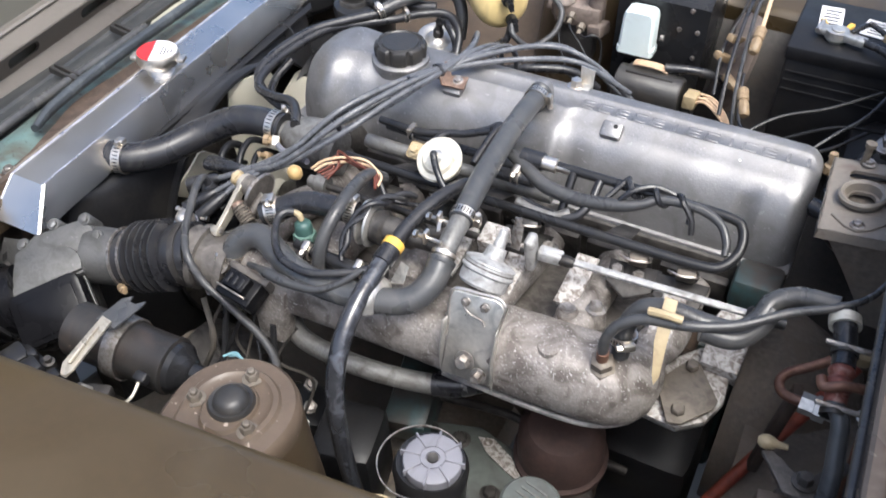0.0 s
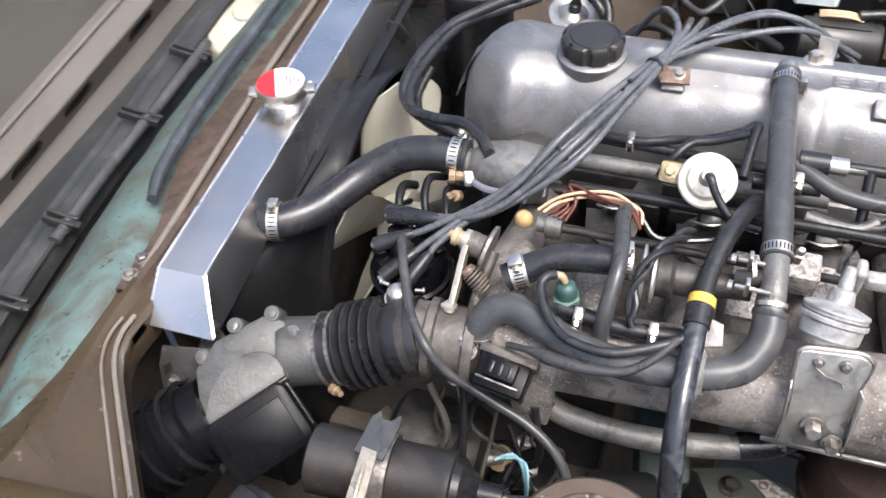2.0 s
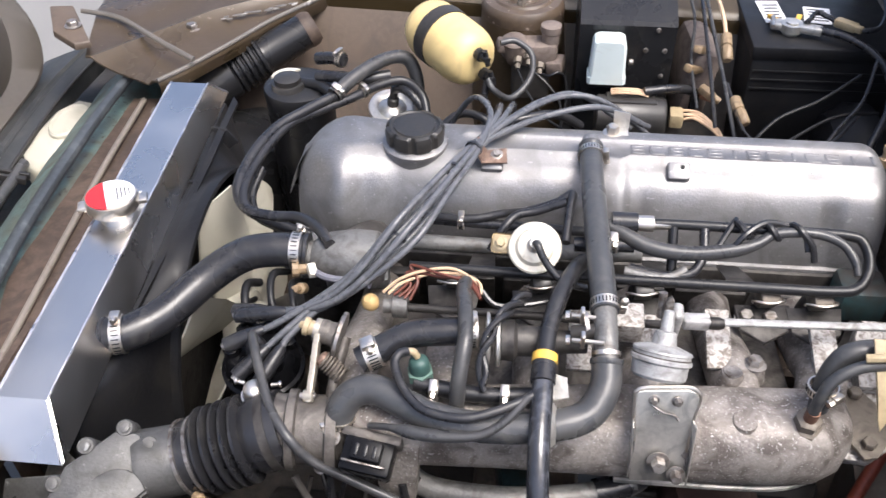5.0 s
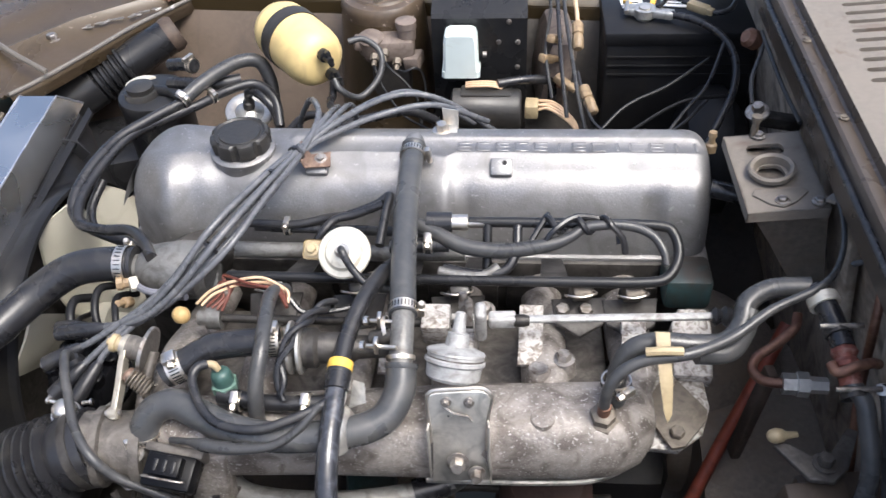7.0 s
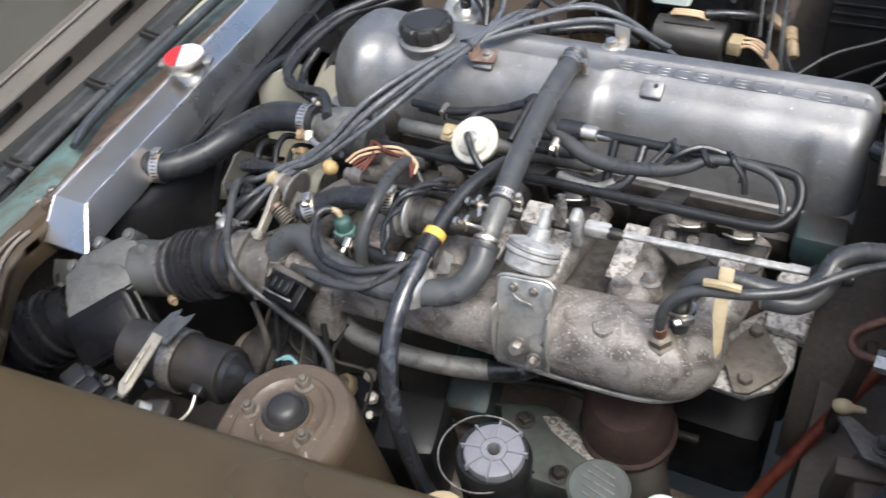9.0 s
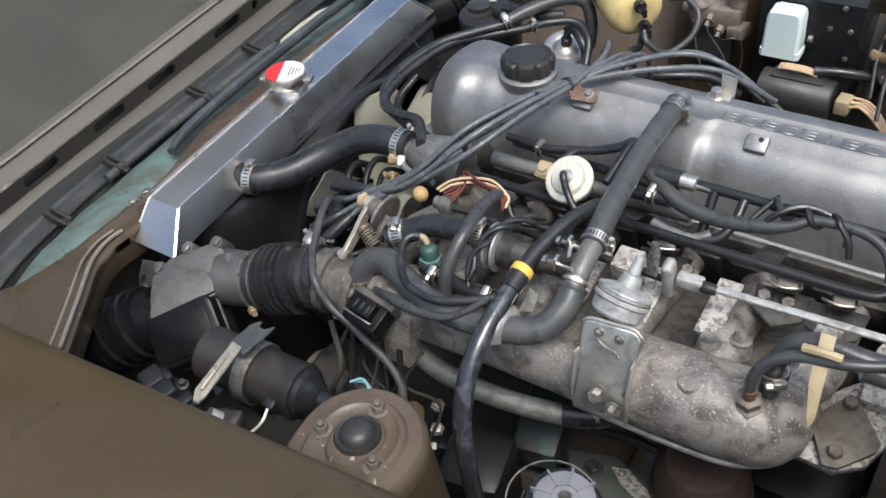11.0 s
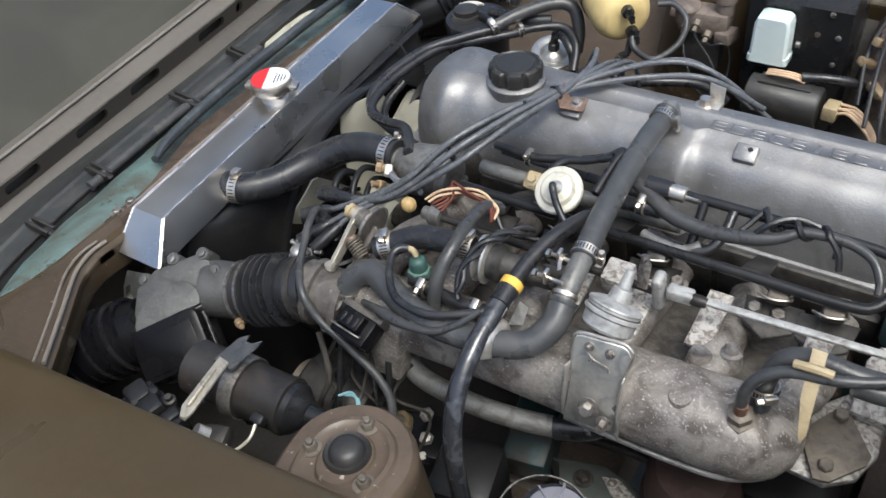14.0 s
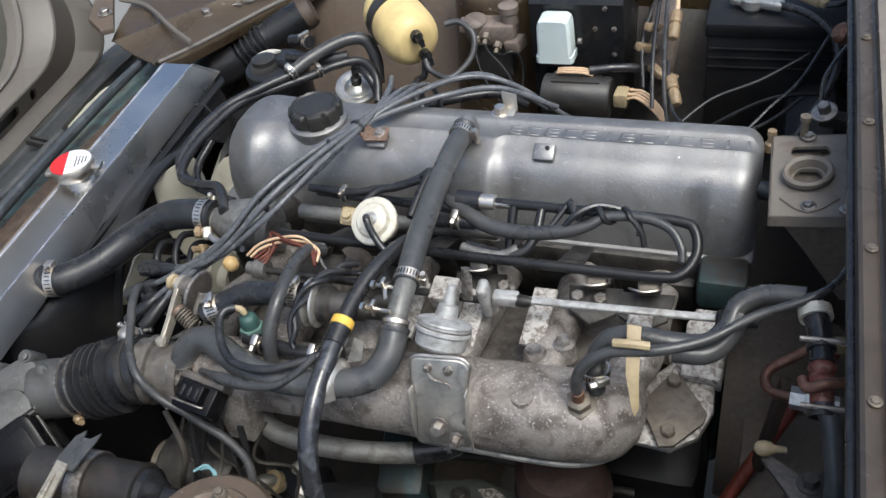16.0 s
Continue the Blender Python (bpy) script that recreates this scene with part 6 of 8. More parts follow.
part("base", lathe(B(), (-0.362, -0.216, 0.56), (0.05, -0.1, 1), [(0, 0.028), (0.05, 0.030), (0.06, 0.042), (0.08, 0.042)], 28), GREASE, dist)
ENDPTS = [(-0.386, -0.192, 0.704), (-0.379, -0.204, 0.710), (-0.384, -0.236, 0.700), (-0.366, -0.268, 0.692), (-0.342, -0.272, 0.692), (-0.364, -0.205, 0.714)]
GATHER = V((-0.306, -0.208, 0.728))
for p in ENDPTS:
    d = GATHER - V(p)
    part("boot", lathe(B(), V(p) - d.normalized() * 0.01, d, [(0, 0.0085), (0.012, 0.009), (0.030, 0.0080), (0.042, 0.0062), (0.046, 0.0045)], 14), RUBBER, dist)
    part("terminal", lathe(B(), V(p) - d.normalized() * 0.014, d, [(0, 0.004), (0.006, 0.0045)], 10), BOLT, dist)
part("centre_boot", lathe(B(), (-0.360, -0.236, 0.680), (0.05, -0.1, 1), [(0, 0.0125), (0.020, 0.0115), (0.026, 0.009), (0.030, 0.006)], 16), RUBBER, dist)
MIDDLE = [V((-0.288, -0.202, 0.736)), V((-0.248, -0.184, 0.762)), V((-0.205, -0.146, 0.797)), V((-0.168, -0.076, 0.812)), V((-0.140, -0.008, 0.814))]
ENDS = [((-0.118, 0.055, 0.818), (-0.115, 0.110, 0.800), (-0.120, 0.150, 0.770), (-0.135, 0.19, 0.70)),
        ((-0.112, 0.050, 0.816), (-0.100, 0.115, 0.800), (-0.100, 0.160, 0.760), (-0.110, 0.19, 0.68)),
        ((-0.115, 0.040, 0.814), (-0.060, 0.110, 0.812), (-0.010, 0.145, 0.800), (0.060, 0.165, 0.74)),
        ((-0.105, 0.045, 0.818), (-0.040, 0.115, 0.815), (0.020, 0.130, 0.800), (0.090, 0.160, 0.73)),
        ((-0.110, 0.030, 0.812), (-0.050, 0.080, 0.810), (0.015, 0.105, 0.808), (0.080, 0.140, 0.76)),
        ((-0.125, 0.060, 0.820), (-0.150, 0.130, 0.800), (-0.180, 0.170, 0.740), (-0.19, 0.18, 0.69))]
random.seed(4)
for k in range(6):
    a = math.tau * k / 6 + 0.4
    off = []
    for i, m in enumerate(MIDDLE):
        spread = (0.008, 0.012, 0.021, 0.016, 0.008)[i]
        b = a + 0.25 * i
        off.append(m + V((0.62 * math.cos(b), -0.5 * math.cos(b), 0.55 * math.sin(b))) * spread + V((random.uniform(-1, 1), random.uniform(-1, 1), 0)) * 0.002)
    p = V(ENDPTS[k])
    d = (GATHER - p).normalized()
    start = [p + d * 0.03, p + d * 0.05]
    hose("spark_plug_lead", start + off + list(ENDS[k]), 0.0039, "grey-black spark plug lead tied into a bundle over cover", LEAD, "ignition lead", "spark plug leads", 10, 6)
for i, w in ((3.35, 0.018), (1.9, 0.016), (4.0, 0.017)):
    j = int(min(i, 3))
    c = MIDDLE[j].lerp(MIDDLE[j + 1], i - j)
    d = (MIDDLE[j + 1] - MIDDLE[j]).normalized()
    n = thing("lead_separator", c, "black plastic comb keeping the plug leads together", "cable clip", "lead combs")
    part("comb", lathe(B(), c - d * 0.003, d, [(0, w * 0.52), (0, w * 0.62), (0.004, w * 0.62), (0.004, w * 0.52)], 18, True), RUBBER, n)
hose("coil_lead", [(-0.36, -0.238, 0.706), (-0.357, -0.246, 0.724), (-0.35, -0.262, 0.732), (-0.34, -0.286, 0.731), (-0.332, -0.302, 0.727), (-0.315, -0.336, 0.7185), (-0.291, -0.363, 0.709), (-0.27, -0.369, 0.684), (-0.24, -0.37, 0.6635), (-0.211, -0.376, 0.654), (-0.183, -0.382, 0.6435), (-0.1561, -0.395, 0.6324), (-0.1381, -0.418, 0.63), (-0.1375, -0.44, 0.6368), (-0.1559, -0.458, 0.6455), (-0.18, -0.4685, 0.654)], 0.0050, "long dark ignition lead curving down to the coil", WIRE, "cable", "", 12, 7)
for k, pts in enumerate(([(-0.385, -0.130, 0.690), (-0.392, -0.150, 0.705), (-0.388, -0.176, 0.700), (-0.375, -0.200, 0.672)], [(-0.352, -0.118, 0.700), (-0.362, -0.142, 0.716), (-0.358, -0.172, 0.708), (-0.345, -0.198, 0.680)], [(-0.330, -0.122, 0.690), (-0.338, -0.150, 0.712), (-0.330, -0.180, 0.712), (-0.322, -0.205, 0.690)], [(-0.400, -0.118, 0.650), (-0.398, -0.150, 0.672), (-0.385, -0.175, 0.676), (-0.360, -0.185, 0.660)])):
    hose("sensor_wire", pts, 0.0052 - 0.0006 * k, "black sheathed wire looping beneath the top hose", SHROUD, "wire", "sensor wires", 10)
# fuel hoses along the rail
hose("fuel_loom", [(0.005, -0.100, 0.789), (0.030, -0.112, 0.784), (0.062, -0.126, 0.777), (0.105, -0.130, 0.775), (0.150, -0.126, 0.780), (0.175, -0.120, 0.786), (0.195, -0.110, 0.793), (0.235, -0.108, 0.794), (0.262, -0.116, 0.789), (0.275, -0.130, 0.778), (0.278, -0.142, 0.768)], [0.0072, 0.0085, 0.0088, 0.0085, 0.008, 0.006, 0.0055, 0.0055, 0.005, 0.005, 0.004], "black taped loom drooping along the fuel rail", WIRE, "cable harness")
coil_pts = []
for i in range(40):
    t = i / 39
    a = 0.6 + t * 2.3 * math.tau
    coil_pts.append((0.150 + 0.070 * t, -0.107 + 0.0085 * math.cos(a), 0.7935 + 0.0075 * math.sin(a)))
hose("spiral_wire", [(0.128, -0.130, 0.774)] + coil_pts + [(0.232, -0.120, 0.786), (0.236, -0.126, 0.770)], 0.0036, "black taped wire twisted loosely round the fuel rail", RUBBER, "cable", "", 8, 2)
hose("spiral_wire", [(0.145, -0.128, 0.776), (0.158, -0.120, 0.795), (0.180, -0.105, 0.802), (0.205, -0.099, 0.796), (0.226, -0.104, 0.788), (0.230, -0.118, 0.776)], 0.0036, "second black taped wire bent over the rail", RUBBER, "cable", "", 8, 4)
hose("vent_hose", [(-0.20, -0.062, 0.752), (-0.14, -0.066, 0.754), (-0.10, -0.060, 0.760), (-0.072, -0.072, 0.775), (-0.040, -0.072, 0.790), (-0.024, -0.068, 0.800), (-0.026, -0.090, 0.795), (-0.03, -0.13, 0.78)], 0.0052, "thin black vent hose behind the damper", RUBBER)
hose("vent_hose", [(-0.112, -0.118, 0.752), (-0.100, -0.105, 0.772), (-0.085, -0.090, 0.782), (-0.062, -0.085, 0.786), (-0.030, -0.080, 0.798)], 0.005, "thin black hose rising to the breather", RUBBER)
hose("head_pipe", [(-0.21, -0.082, 0.728), (-0.10, -0.086, 0.730), (-0.02, -0.09, 0.732), (0.06, -0.09, 0.735)], 0.0095, "dull grey pipe along the side of the head", ALLOY, "pipe")
hose("head_pipe", [(-0.19, -0.060, 0.745), (-0.12, -0.064, 0.746), (-0.02, -0.07, 0.748), (0.02, -0.072, 0.748)], 0.006, "black hose along the head with a clamp", RUBBER)
band("hose_clamp", (-0.150, -0.064, 0.746), (1, 0, 0), 0.0065, (0, 0, 1), width=0.008)
band("hose_clamp", (0.022, -0.118, 0.772), (1, 0, 0), 0.0085, (0, -0.3, 1), width=0.010)
hose("head_pipe", [(-0.02, -0.120, 0.770), (0.01, -0.119, 0.771), (0.045, -0.118, 0.772)], 0.0082, "short black fuel hose with clamp", RUBBER)
solid("branch_pipe", tube(B(), [(0.035, -0.145, 0.757), (0.06, -0.150, 0.756), (0.085, -0.150, 0.757), (0.100, -0.142, 0.762)], 0.006, 12, 5), ALLOY, "scuffed bare metal pipe end by the rail", "pipe")

# ---- firewall side ----
hh = thing("heater_hose", (0.28, -0.27, 0.77), "black heater hose loop strapped with nylon tie", "hose")
part("main_hose", tube(B(), [(0.216, -0.292, 0.728), (0.215, -0.288, 0.762), (0.226, -0.280, 0.788), (0.250, -0.276, 0.796), (0.285, -0.276, 0.794), (0.315, -0.268, 0.790), (0.331, -0.250, 0.796), (0.338, -0.232, 0.806), (0.360, -0.222, 0.815), (0.395, -0.224, 0.820)], 0.0098, 16, 7), WIRE, hh)
part("thin_hose", tube(B(), [(0.203, -0.312, 0.735), (0.203, -0.315, 0.765), (0.212, -0.308, 0.785), (0.235, -0.300, 0.797), (0.275, -0.296, 0.803), (0.315, -0.278, 0.806), (0.355, -0.252, 0.818), (0.400, -0.234, 0.832), (0.425, -0.200, 0.835), (0.437, -0.150, 0.845), (0.438, -0.06, 0.855), (0.440, 0.05, 0.858)], [0.0058, 0.0058, 0.0058, 0.0058, 0.0055, 0.005, 0.0045, 0.0038, 0.003, 0.0028, 0.0028, 0.0028], 12, 7), WIRE, hh, "thin grey-black hose")
part("return_hose", tube(B(), [(0.285, -0.284, 0.790), (0.316, -0.277, 0.786), (0.333, -0.256, 0.790), (0.340, -0.238, 0.802)], 0.0100, 14, 6), WIRE, hh)
part("rust_stub", tube(B(), [(0.203, -0.310, 0.722), (0.203, -0.314, 0.748)], 0.0065, 10, 3), COPPER, hh)
band("hose_clamp", (0.215, -0.289, 0.752), (0.05, -0.1, -1), 0.0130, (0.6, -0.8, 0), width=0.009)
zt = thing("cable_tie", (0.25, -0.305, 0.76), "yellowed nylon strap tied round the heater hoses", "cable tie")
part("strap", slab(B(), [(0.245, -0.280, 0.815), (0.258, -0.280, 0.815), (0.261, -0.312, 0.785), (0.263, -0.324, 0.752), (0.2595, -0.327, 0.742), (0.256, -0.324, 0.752), (0.249, -0.312, 0.785)], (0, -0.002, 0.001), 0.0005), BEIGE, zt)
part("cross_band", tube(B(), [(0.236, -0.299, 0.808), (0.252, -0.301, 0.812), (0.268, -0.299, 0.810)], 0.0042, 8, 5), BEIGE, zt)

hv = thing("heater_valve", (0.412, -0.29, 0.74), "rusty red heater valve on the black heater pipe", "heater valve")
part("upper_pipe", tube(B(), [(0.398, -0.226, 0.820), (0.404, -0.246, 0.818), (0.409, -0.268, 0.812), (0.411, -0.290, 0.808)], 0.0105, 16, 5), RUBBER, hv)
part("clip_ring", lathe(B(), (0.402, -0.236, 0.819), (0.2, -0.9, -0.2), [(0, 0.0115), (0, 0.0145), (0.010, 0.0145), (0.010, 0.0115)], 22, True), IVORY, hv, "cream plastic clip ring")
part("valve_body", lathe(B(), (0.411, -0.288, 0.807), (0.05, -0.9, -0.35), [(0, 0.0105), (0.005, 0.012), (0.010, 0.009), (0.015, 0.013), (0.019, 0.013), (0.022, 0.010), (0.036, 0.0095)], 20), RUST_RED, hv, "rusty valve body with pale deposits")
part("hose_loop", tube(B(), [(0.396, -0.306, 0.806), (0.400, -0.316, 0.806), (0.414, -0.314, 0.812), (0.430, -0.306, 0.808), (0.440, -0.300, 0.800)], 0.0048, 10, 5), COPPER, hv, "faded red hose tail")
part("lower_pipe", tube(B(), [(0.411, -0.318, 0.796), (0.421, -0.335, 0.790), (0.425, -0.348, 0.773), (0.429, -0.362, 0.753), (0.430, -0.376, 0.726), (0.423, -0.388, 0.692), (0.403, -0.400, 0.654), (0.378, -0.410, 0.606)], 0.0082, 16, 6), GREY_RUBBER, hv)
dc = thing("drive_cable", (0.45, -0.35, 0.70), "thin grey cable with white end along the firewall", "cable")
part("jacket", tube(B(), [(0.437, -0.325, 0.801), (0.441, -0.338, 0.781), (0.446, -0.355, 0.749), (0.450, -0.375, 0.711), (0.454, -0.400, 0.679), (0.455, -0.420, 0.645)], 0.0045, 10, 6), GREY_RUBBER, dc)
part("end_sleeve", tube(B(), [(0.437, -0.325, 0.801), (0.438, -0.329, 0.795)], 0.0062, 12, 3), PAPER, dc, "white plastic end sleeve")
for p, d in (((0.409, -0.270, 0.812), (0.1, -0.9, -0.25)), ((0.414, -0.326, 0.792), (0.1, -0.9, -0.4))):
    part("clamp", lathe(B(), p, d, [(0, 0.0105), (0, 0.0122), (0.006, 0.0122), (0.006, 0.0105)], 20, True), GREASE, hv)
    part("clamp_bolt", tube(B(), [V(p) + V((-0.018, -0.004, 0.008)), V(p) + V((0.020, -0.004, 0.010))], 0.0026, 8, 3), BOLT, hv)
cp = thing("copper_pipe", (0.39, -0.21, 0.65), "bent rusty copper pipe ending in a grey union", "pipe")
part("pipe", tube(B(), [(0.425, -0.150, 0.705), (0.418, -0.168, 0.702), (0.398, -0.182, 0.692), (0.378, -0.192, 0.682), (0.372, -0.206, 0.677), (0.380, -0.222, 0.679), (0.400, -0.230, 0.685)], 0.0055, 12, 7), COPPER, cp)
part("union", lathe(B(), (0.396, -0.229, 0.684), (1, -0.08, 0.05), [(0, 0.0115), (0.014, 0.0115), (0.0145, 0.0135), (0.026, 0.0135), (0.027, 0.009), (0.045, 0.009)], 6), BRACKET, cp, "grey hexagon union nut")
hose("clutch_hose", [(0.455, -0.065, 0.60), (0.425, -0.103, 0.552), (0.390, -0.147, 0.50), (0.355, -0.192, 0.445), (0.322, -0.235, 0.388), (0.29, -0.275, 0.33)], 0.0085, "dull red rubber hose slanting down beside the engine", RED)
lb = thing("firewall_bracket", (0.40, -0.31, 0.62), "greasy steel bracket with bolt and yellow clip", "bracket")
part("crank", slab(B(), [(0.374, -0.304, 0.674), (0.384, -0.300, 0.676), (0.408, -0.318, 0.674), (0.424, -0.316, 0.675), (0.446, -0.286, 0.682), (0.456, -0.290, 0.682), (0.440, -0.326, 0.672), (0.424, -0.340, 0.668), (0.402, -0.338, 0.668)], (0, 0.001, 0.005), 0.001), SOILED, lb, "greasy forked crank")
part("box", box(B(), (0.440, -0.35, 0.625), (0.08, 0.08, 0.05), (0, 0, 6), 0.006), BROWN_DULL, lb)
part("riser", box(B(), (0.385, -0.205, 0.60), (0.012, 0.018, 0.15), (0, 6, 10), 0.003), RUSTY, lb, "brown painted riser")
part("lower_plate", box(B(), (0.410, -0.330, 0.615), (0.060, 0.020, 0.09), (12, 0, 8), 0.004), BROWN_DULL, lb)
part("bolt", hexhead(B(), (0.418, -0.322, 0.678), (0, 0, 1), 0.008, 0.010), SOILED, lb)
part("clip", lathe(B(), (0.376, -0.297, 0.686), (1, 0.05, 0.1), [(-0.009, 0.003), (-0.006, 0.0065), (0, 0.008), (0.006, 0.0065), (0.009, 0.004), (0.020, 0.003)], 16), BEIGE, lb, "pale yellow plastic clip")
for p in ((0.428, -0.235, 0.775), (0.455, -0.330, 0.80)):
    solid("pipe_clip", box(B(), p, (0.020, 0.014, 0.012), (0, 10, 20), 0.003), BEIGE, "small yellowed pipe clip near the firewall", "clip", "pipe clips")

latch = thing("hood_latch", (0.392, -0.055, 0.70), "dusty brown hood latch plate with a round catch hole", "latch")


def latch_at(u, w):
    return (0.352 + 0.080 * u + 0.004 * w, 0.012 - 0.132 * w - 0.004 * u, 0.826 + 0.012 * u - 0.004 * w)


part("plate", holed(B(), [((0, 1, 0.32, 0.82), (0.45, 0.54, 0.17, 0.105)), ((0, 0.16, 0.12, 0.32), None), ((0.16, 0.80, 0.12, 0.32), (0.48, 0.22, 0.24, 0.07)), ((0.80, 1, 0.12, 0.32), None), ((0, 1, 0, 0.12), None), ((0, 1, 0.82, 1), None)], latch_at, (0, 0, -0.004)), TAN, latch)
edge_pts = [latch_at(u, w) for u, w in ((0, 0), (1, 0), (1, 1), (0, 1))]
sk = B()
for p, q in zip(edge_pts, edge_pts[1:] + edge_pts[:1]):
    slab(sk, [p, q, V(q) - V((0, 0, 0.012)), V(p) - V((0, 0, 0.012))], tuple((V(latch_at(0.5, 0.5)) - (V(p) + V(q)) / 2).normalized() * 0.002))
part("folded_rim", sk, TAN, latch)
part("catch_ring", lathe(B(), V(latch_at(0.45, 0.54)) + V((0, 0, 0.0)), (-0.14, -0.03, 1), [(0, 0.019), (0.004, 0.024), (0.009, 0.0245), (0.011, 0.022), (0.009, 0.0185), (-0.004, 0.0165)], 32, True), TAN, latch)
part("spring", tube(B(), [V(latch_at(0.45, 0.54)) + V((0.014 * math.cos(q), 0.014 * math.sin(q), -0.010 - 0.0015 * q)) for q in np.linspace(0, 19, 80)], 0.0018, 6, 2), GREASE, latch)
part("seat_plate", slab(B(), [V(latch_at(u, w)) + V((0, 0, -0.0005)) for u, w in ((0.16, 0.74), (0.74, 0.74), (0.80, 0.80), (0.60, 0.92), (0.44, 0.96), (0.30, 0.92), (0.12, 0.80))], (0, 0, 0.003), 0.0008), TAN, latch)
for u, w in ((0.45, 0.05), (0.45, 0.89), (0.88, 0.93)):
    part("bolt", hexhead(B(), V(latch_at(u, w)) + V((0, 0, 0.002)), (-0.1, 0, 1), 0.005, 0.004), BOLT, latch)
part("post", lathe(B(), (0.383, 0.006, 0.83), (0, 0, 1), [(0, 0.004), (0.022, 0.004), (0.023, 0.006), (0.028, 0.006)], 10), PLATE, latch)
# Near-black sheet below the plate gives its openings their shade.
part("backing", box(B(), (0.395, -0.055, 0.806), (0.060, 0.10, 0.004), (0, -7, 0), 0), GAP, latch)
part("support_box", loft(B(), [[(0.360, -0.005, 0.816), (0.440, -0.005, 0.826), (0.440, -0.105, 0.826), (0.360, -0.105, 0.816)], [(0.395, -0.03, 0.76), (0.455, -0.03, 0.76), (0.455, -0.095, 0.76), (0.395, -0.095, 0.76)], [(0.44, -0.045, 0.68), (0.475, -0.045, 0.68), (0.475, -0.08, 0.68), (0.44, -0.08, 0.68)]]), DARK, latch)
part("side_lever", slab(B(), [(0.430, -0.118, 0.838), (0.446, -0.105, 0.842), (0.450, -0.110, 0.846), (0.436, -0.128, 0.842)], (0, 0.001, 0.003)), TAN, latch)
hose("heater_pipe", [(0.345, -0.005, 0.765), (0.40, -0.02, 0.762), (0.47, -0.03, 0.76)], 0.011, "black pipe into the firewall behind the head", RUBBER)
solid("bleed_valve", lathe(B(), (0.352, 0.055, 0.775), (0, 0.05, 1), [(0, 0.007), (0.010, 0.007), (0.012, 0.004), (0.020, 0.004), (0.021, 0.0055), (0.027, 0.005)], 10), OLD_NYLON, "small brass fitting behind the valve cover", "fitting")
ps = thing("washer_nut", (0.400, 0.075, 0.80), "dull steel bracket with bolt on the firewall", "bracket")
part("plate", lathe(B(), (0.405, 0.078, 0.815), (-0.3, -0.3, 1), [(0, 0.014), (0.003, 0.014), (0.004, 0.011)], 20), BOLT, ps)
part("bolt", hexhead(B(), (0.405, 0.077, 0.818), (-0.3, -0.3, 1), 0.0075, 0.011), BOLT, ps)
part("arm", box(B(), (0.43, 0.085, 0.80), (0.06, 0.02, 0.015), (0, 10, 0), 0.003), GREASE, ps)
for k, pts in enumerate(([(0.400, 0.09, 0.82), (0.402, 0.12, 0.835), (0.418, 0.16, 0.845), (0.432, 0.20, 0.84)], [(0.432, 0.22, 0.845), (0.428, 0.16, 0.85), (0.430, 0.08, 0.845), (0.436, 0.02, 0.84)], [(0.438, 0.24, 0.86), (0.436, 0.10, 0.868), (0.440, -0.05, 0.862), (0.441, -0.2, 0.85), (0.43, -0.215, 0.84)])):
    hose("firewall_cable", pts, 0.0027, "thin grey cable running along the firewall", WIRE, "cable", "firewall cables", 8)
solid("cable_grommet", lathe(B(), (0.420, 0.222, 0.835), (-0.8, -0.3, 0.5), [(-0.014, 0.008), (-0.01, 0.013), (0.004, 0.013), (0.010, 0.008)], 18), COPPER, "reddish brown rubber grommet on the firewall", "grommet")

for k, (y, m) in enumerate(((-0.262, COPPER), (-0.395, DUSTY))):
    hose("firewall_pipe", [(0.452, y + 0.03, 0.86), (0.446 - 0.004 * k, y, 0.80), (0.452, y - 0.01, 0.72), (0.462, y - 0.035 - 0.01 * (k % 2), 0.62), (0.485, y - 0.05, 0.50)], 0.0045 + 0.0012 * (k % 2), "thin dark pipe running down the firewall", m, "pipe", "firewall pipes", 10, 6)
for y in (-0.16, -0.30, -0.44):
    solid("firewall_rib", box(B(), (0.468, y, 0.70), (0.012, 0.030, 0.30), (0, -9, 0), 0.004), FIREWALL, "pressed stiffening rib on the grimy firewall", "rib", "firewall ribs", "structure")

# ---- far side of the bay ----
bat = thing("battery", (0.36, 0.44, 0.55), "black car battery with white stickers and grey terminal", "battery")
part("case", box(B(), (0.362, 0.445, 0.655), (0.224, 0.176, 0.200), bev=0.006), SHROUD, bat)
part("lid", box(B(), (0.362, 0.445, 0.760), (0.230, 0.182, 0.022), bev=0.004), SHROUD, bat)
for z in (0.700, 0.715, 0.730):
    part("case_rib", box(B(), (0.362, 0.3565, z), (0.215, 0.003, 0.004), bev=0.001), SHROUD, bat)
part("sticker", box(B(), (0.292, 0.470, 0.7722), (0.034, 0.075, 0.001), (0, 0, 4), 0), PAPER, bat, "white printed sticker")
part("sticker", box(B(), (0.360, 0.462, 0.7722), (0.040, 0.055, 0.001), (0, 0, -8), 0), PAPER, bat, "white printed sticker")
for k in range(5):
    part("print_bar", box(B(), (0.292, 0.448 + 0.011 * k, 0.7732), (0.024 - 0.003 * (k % 2), 0.004, 0.0006), (0, 0, 4), 0), INK, bat)
    part("print_bar", box(B(), (0.360, 0.444 + 0.009 * k, 0.7732), (0.028 - 0.005 * (k % 2), 0.003, 0.0006), (0, 0, -8), 0), INK, bat)
post = part("terminal_post", lathe(B(), (0.308, 0.402, 0.770), (0, 0, 1), [(0, 0.014), (0.003, 0.010), (0.020, 0.009), (0.021, 0.001)], 18), BRACKET, bat)
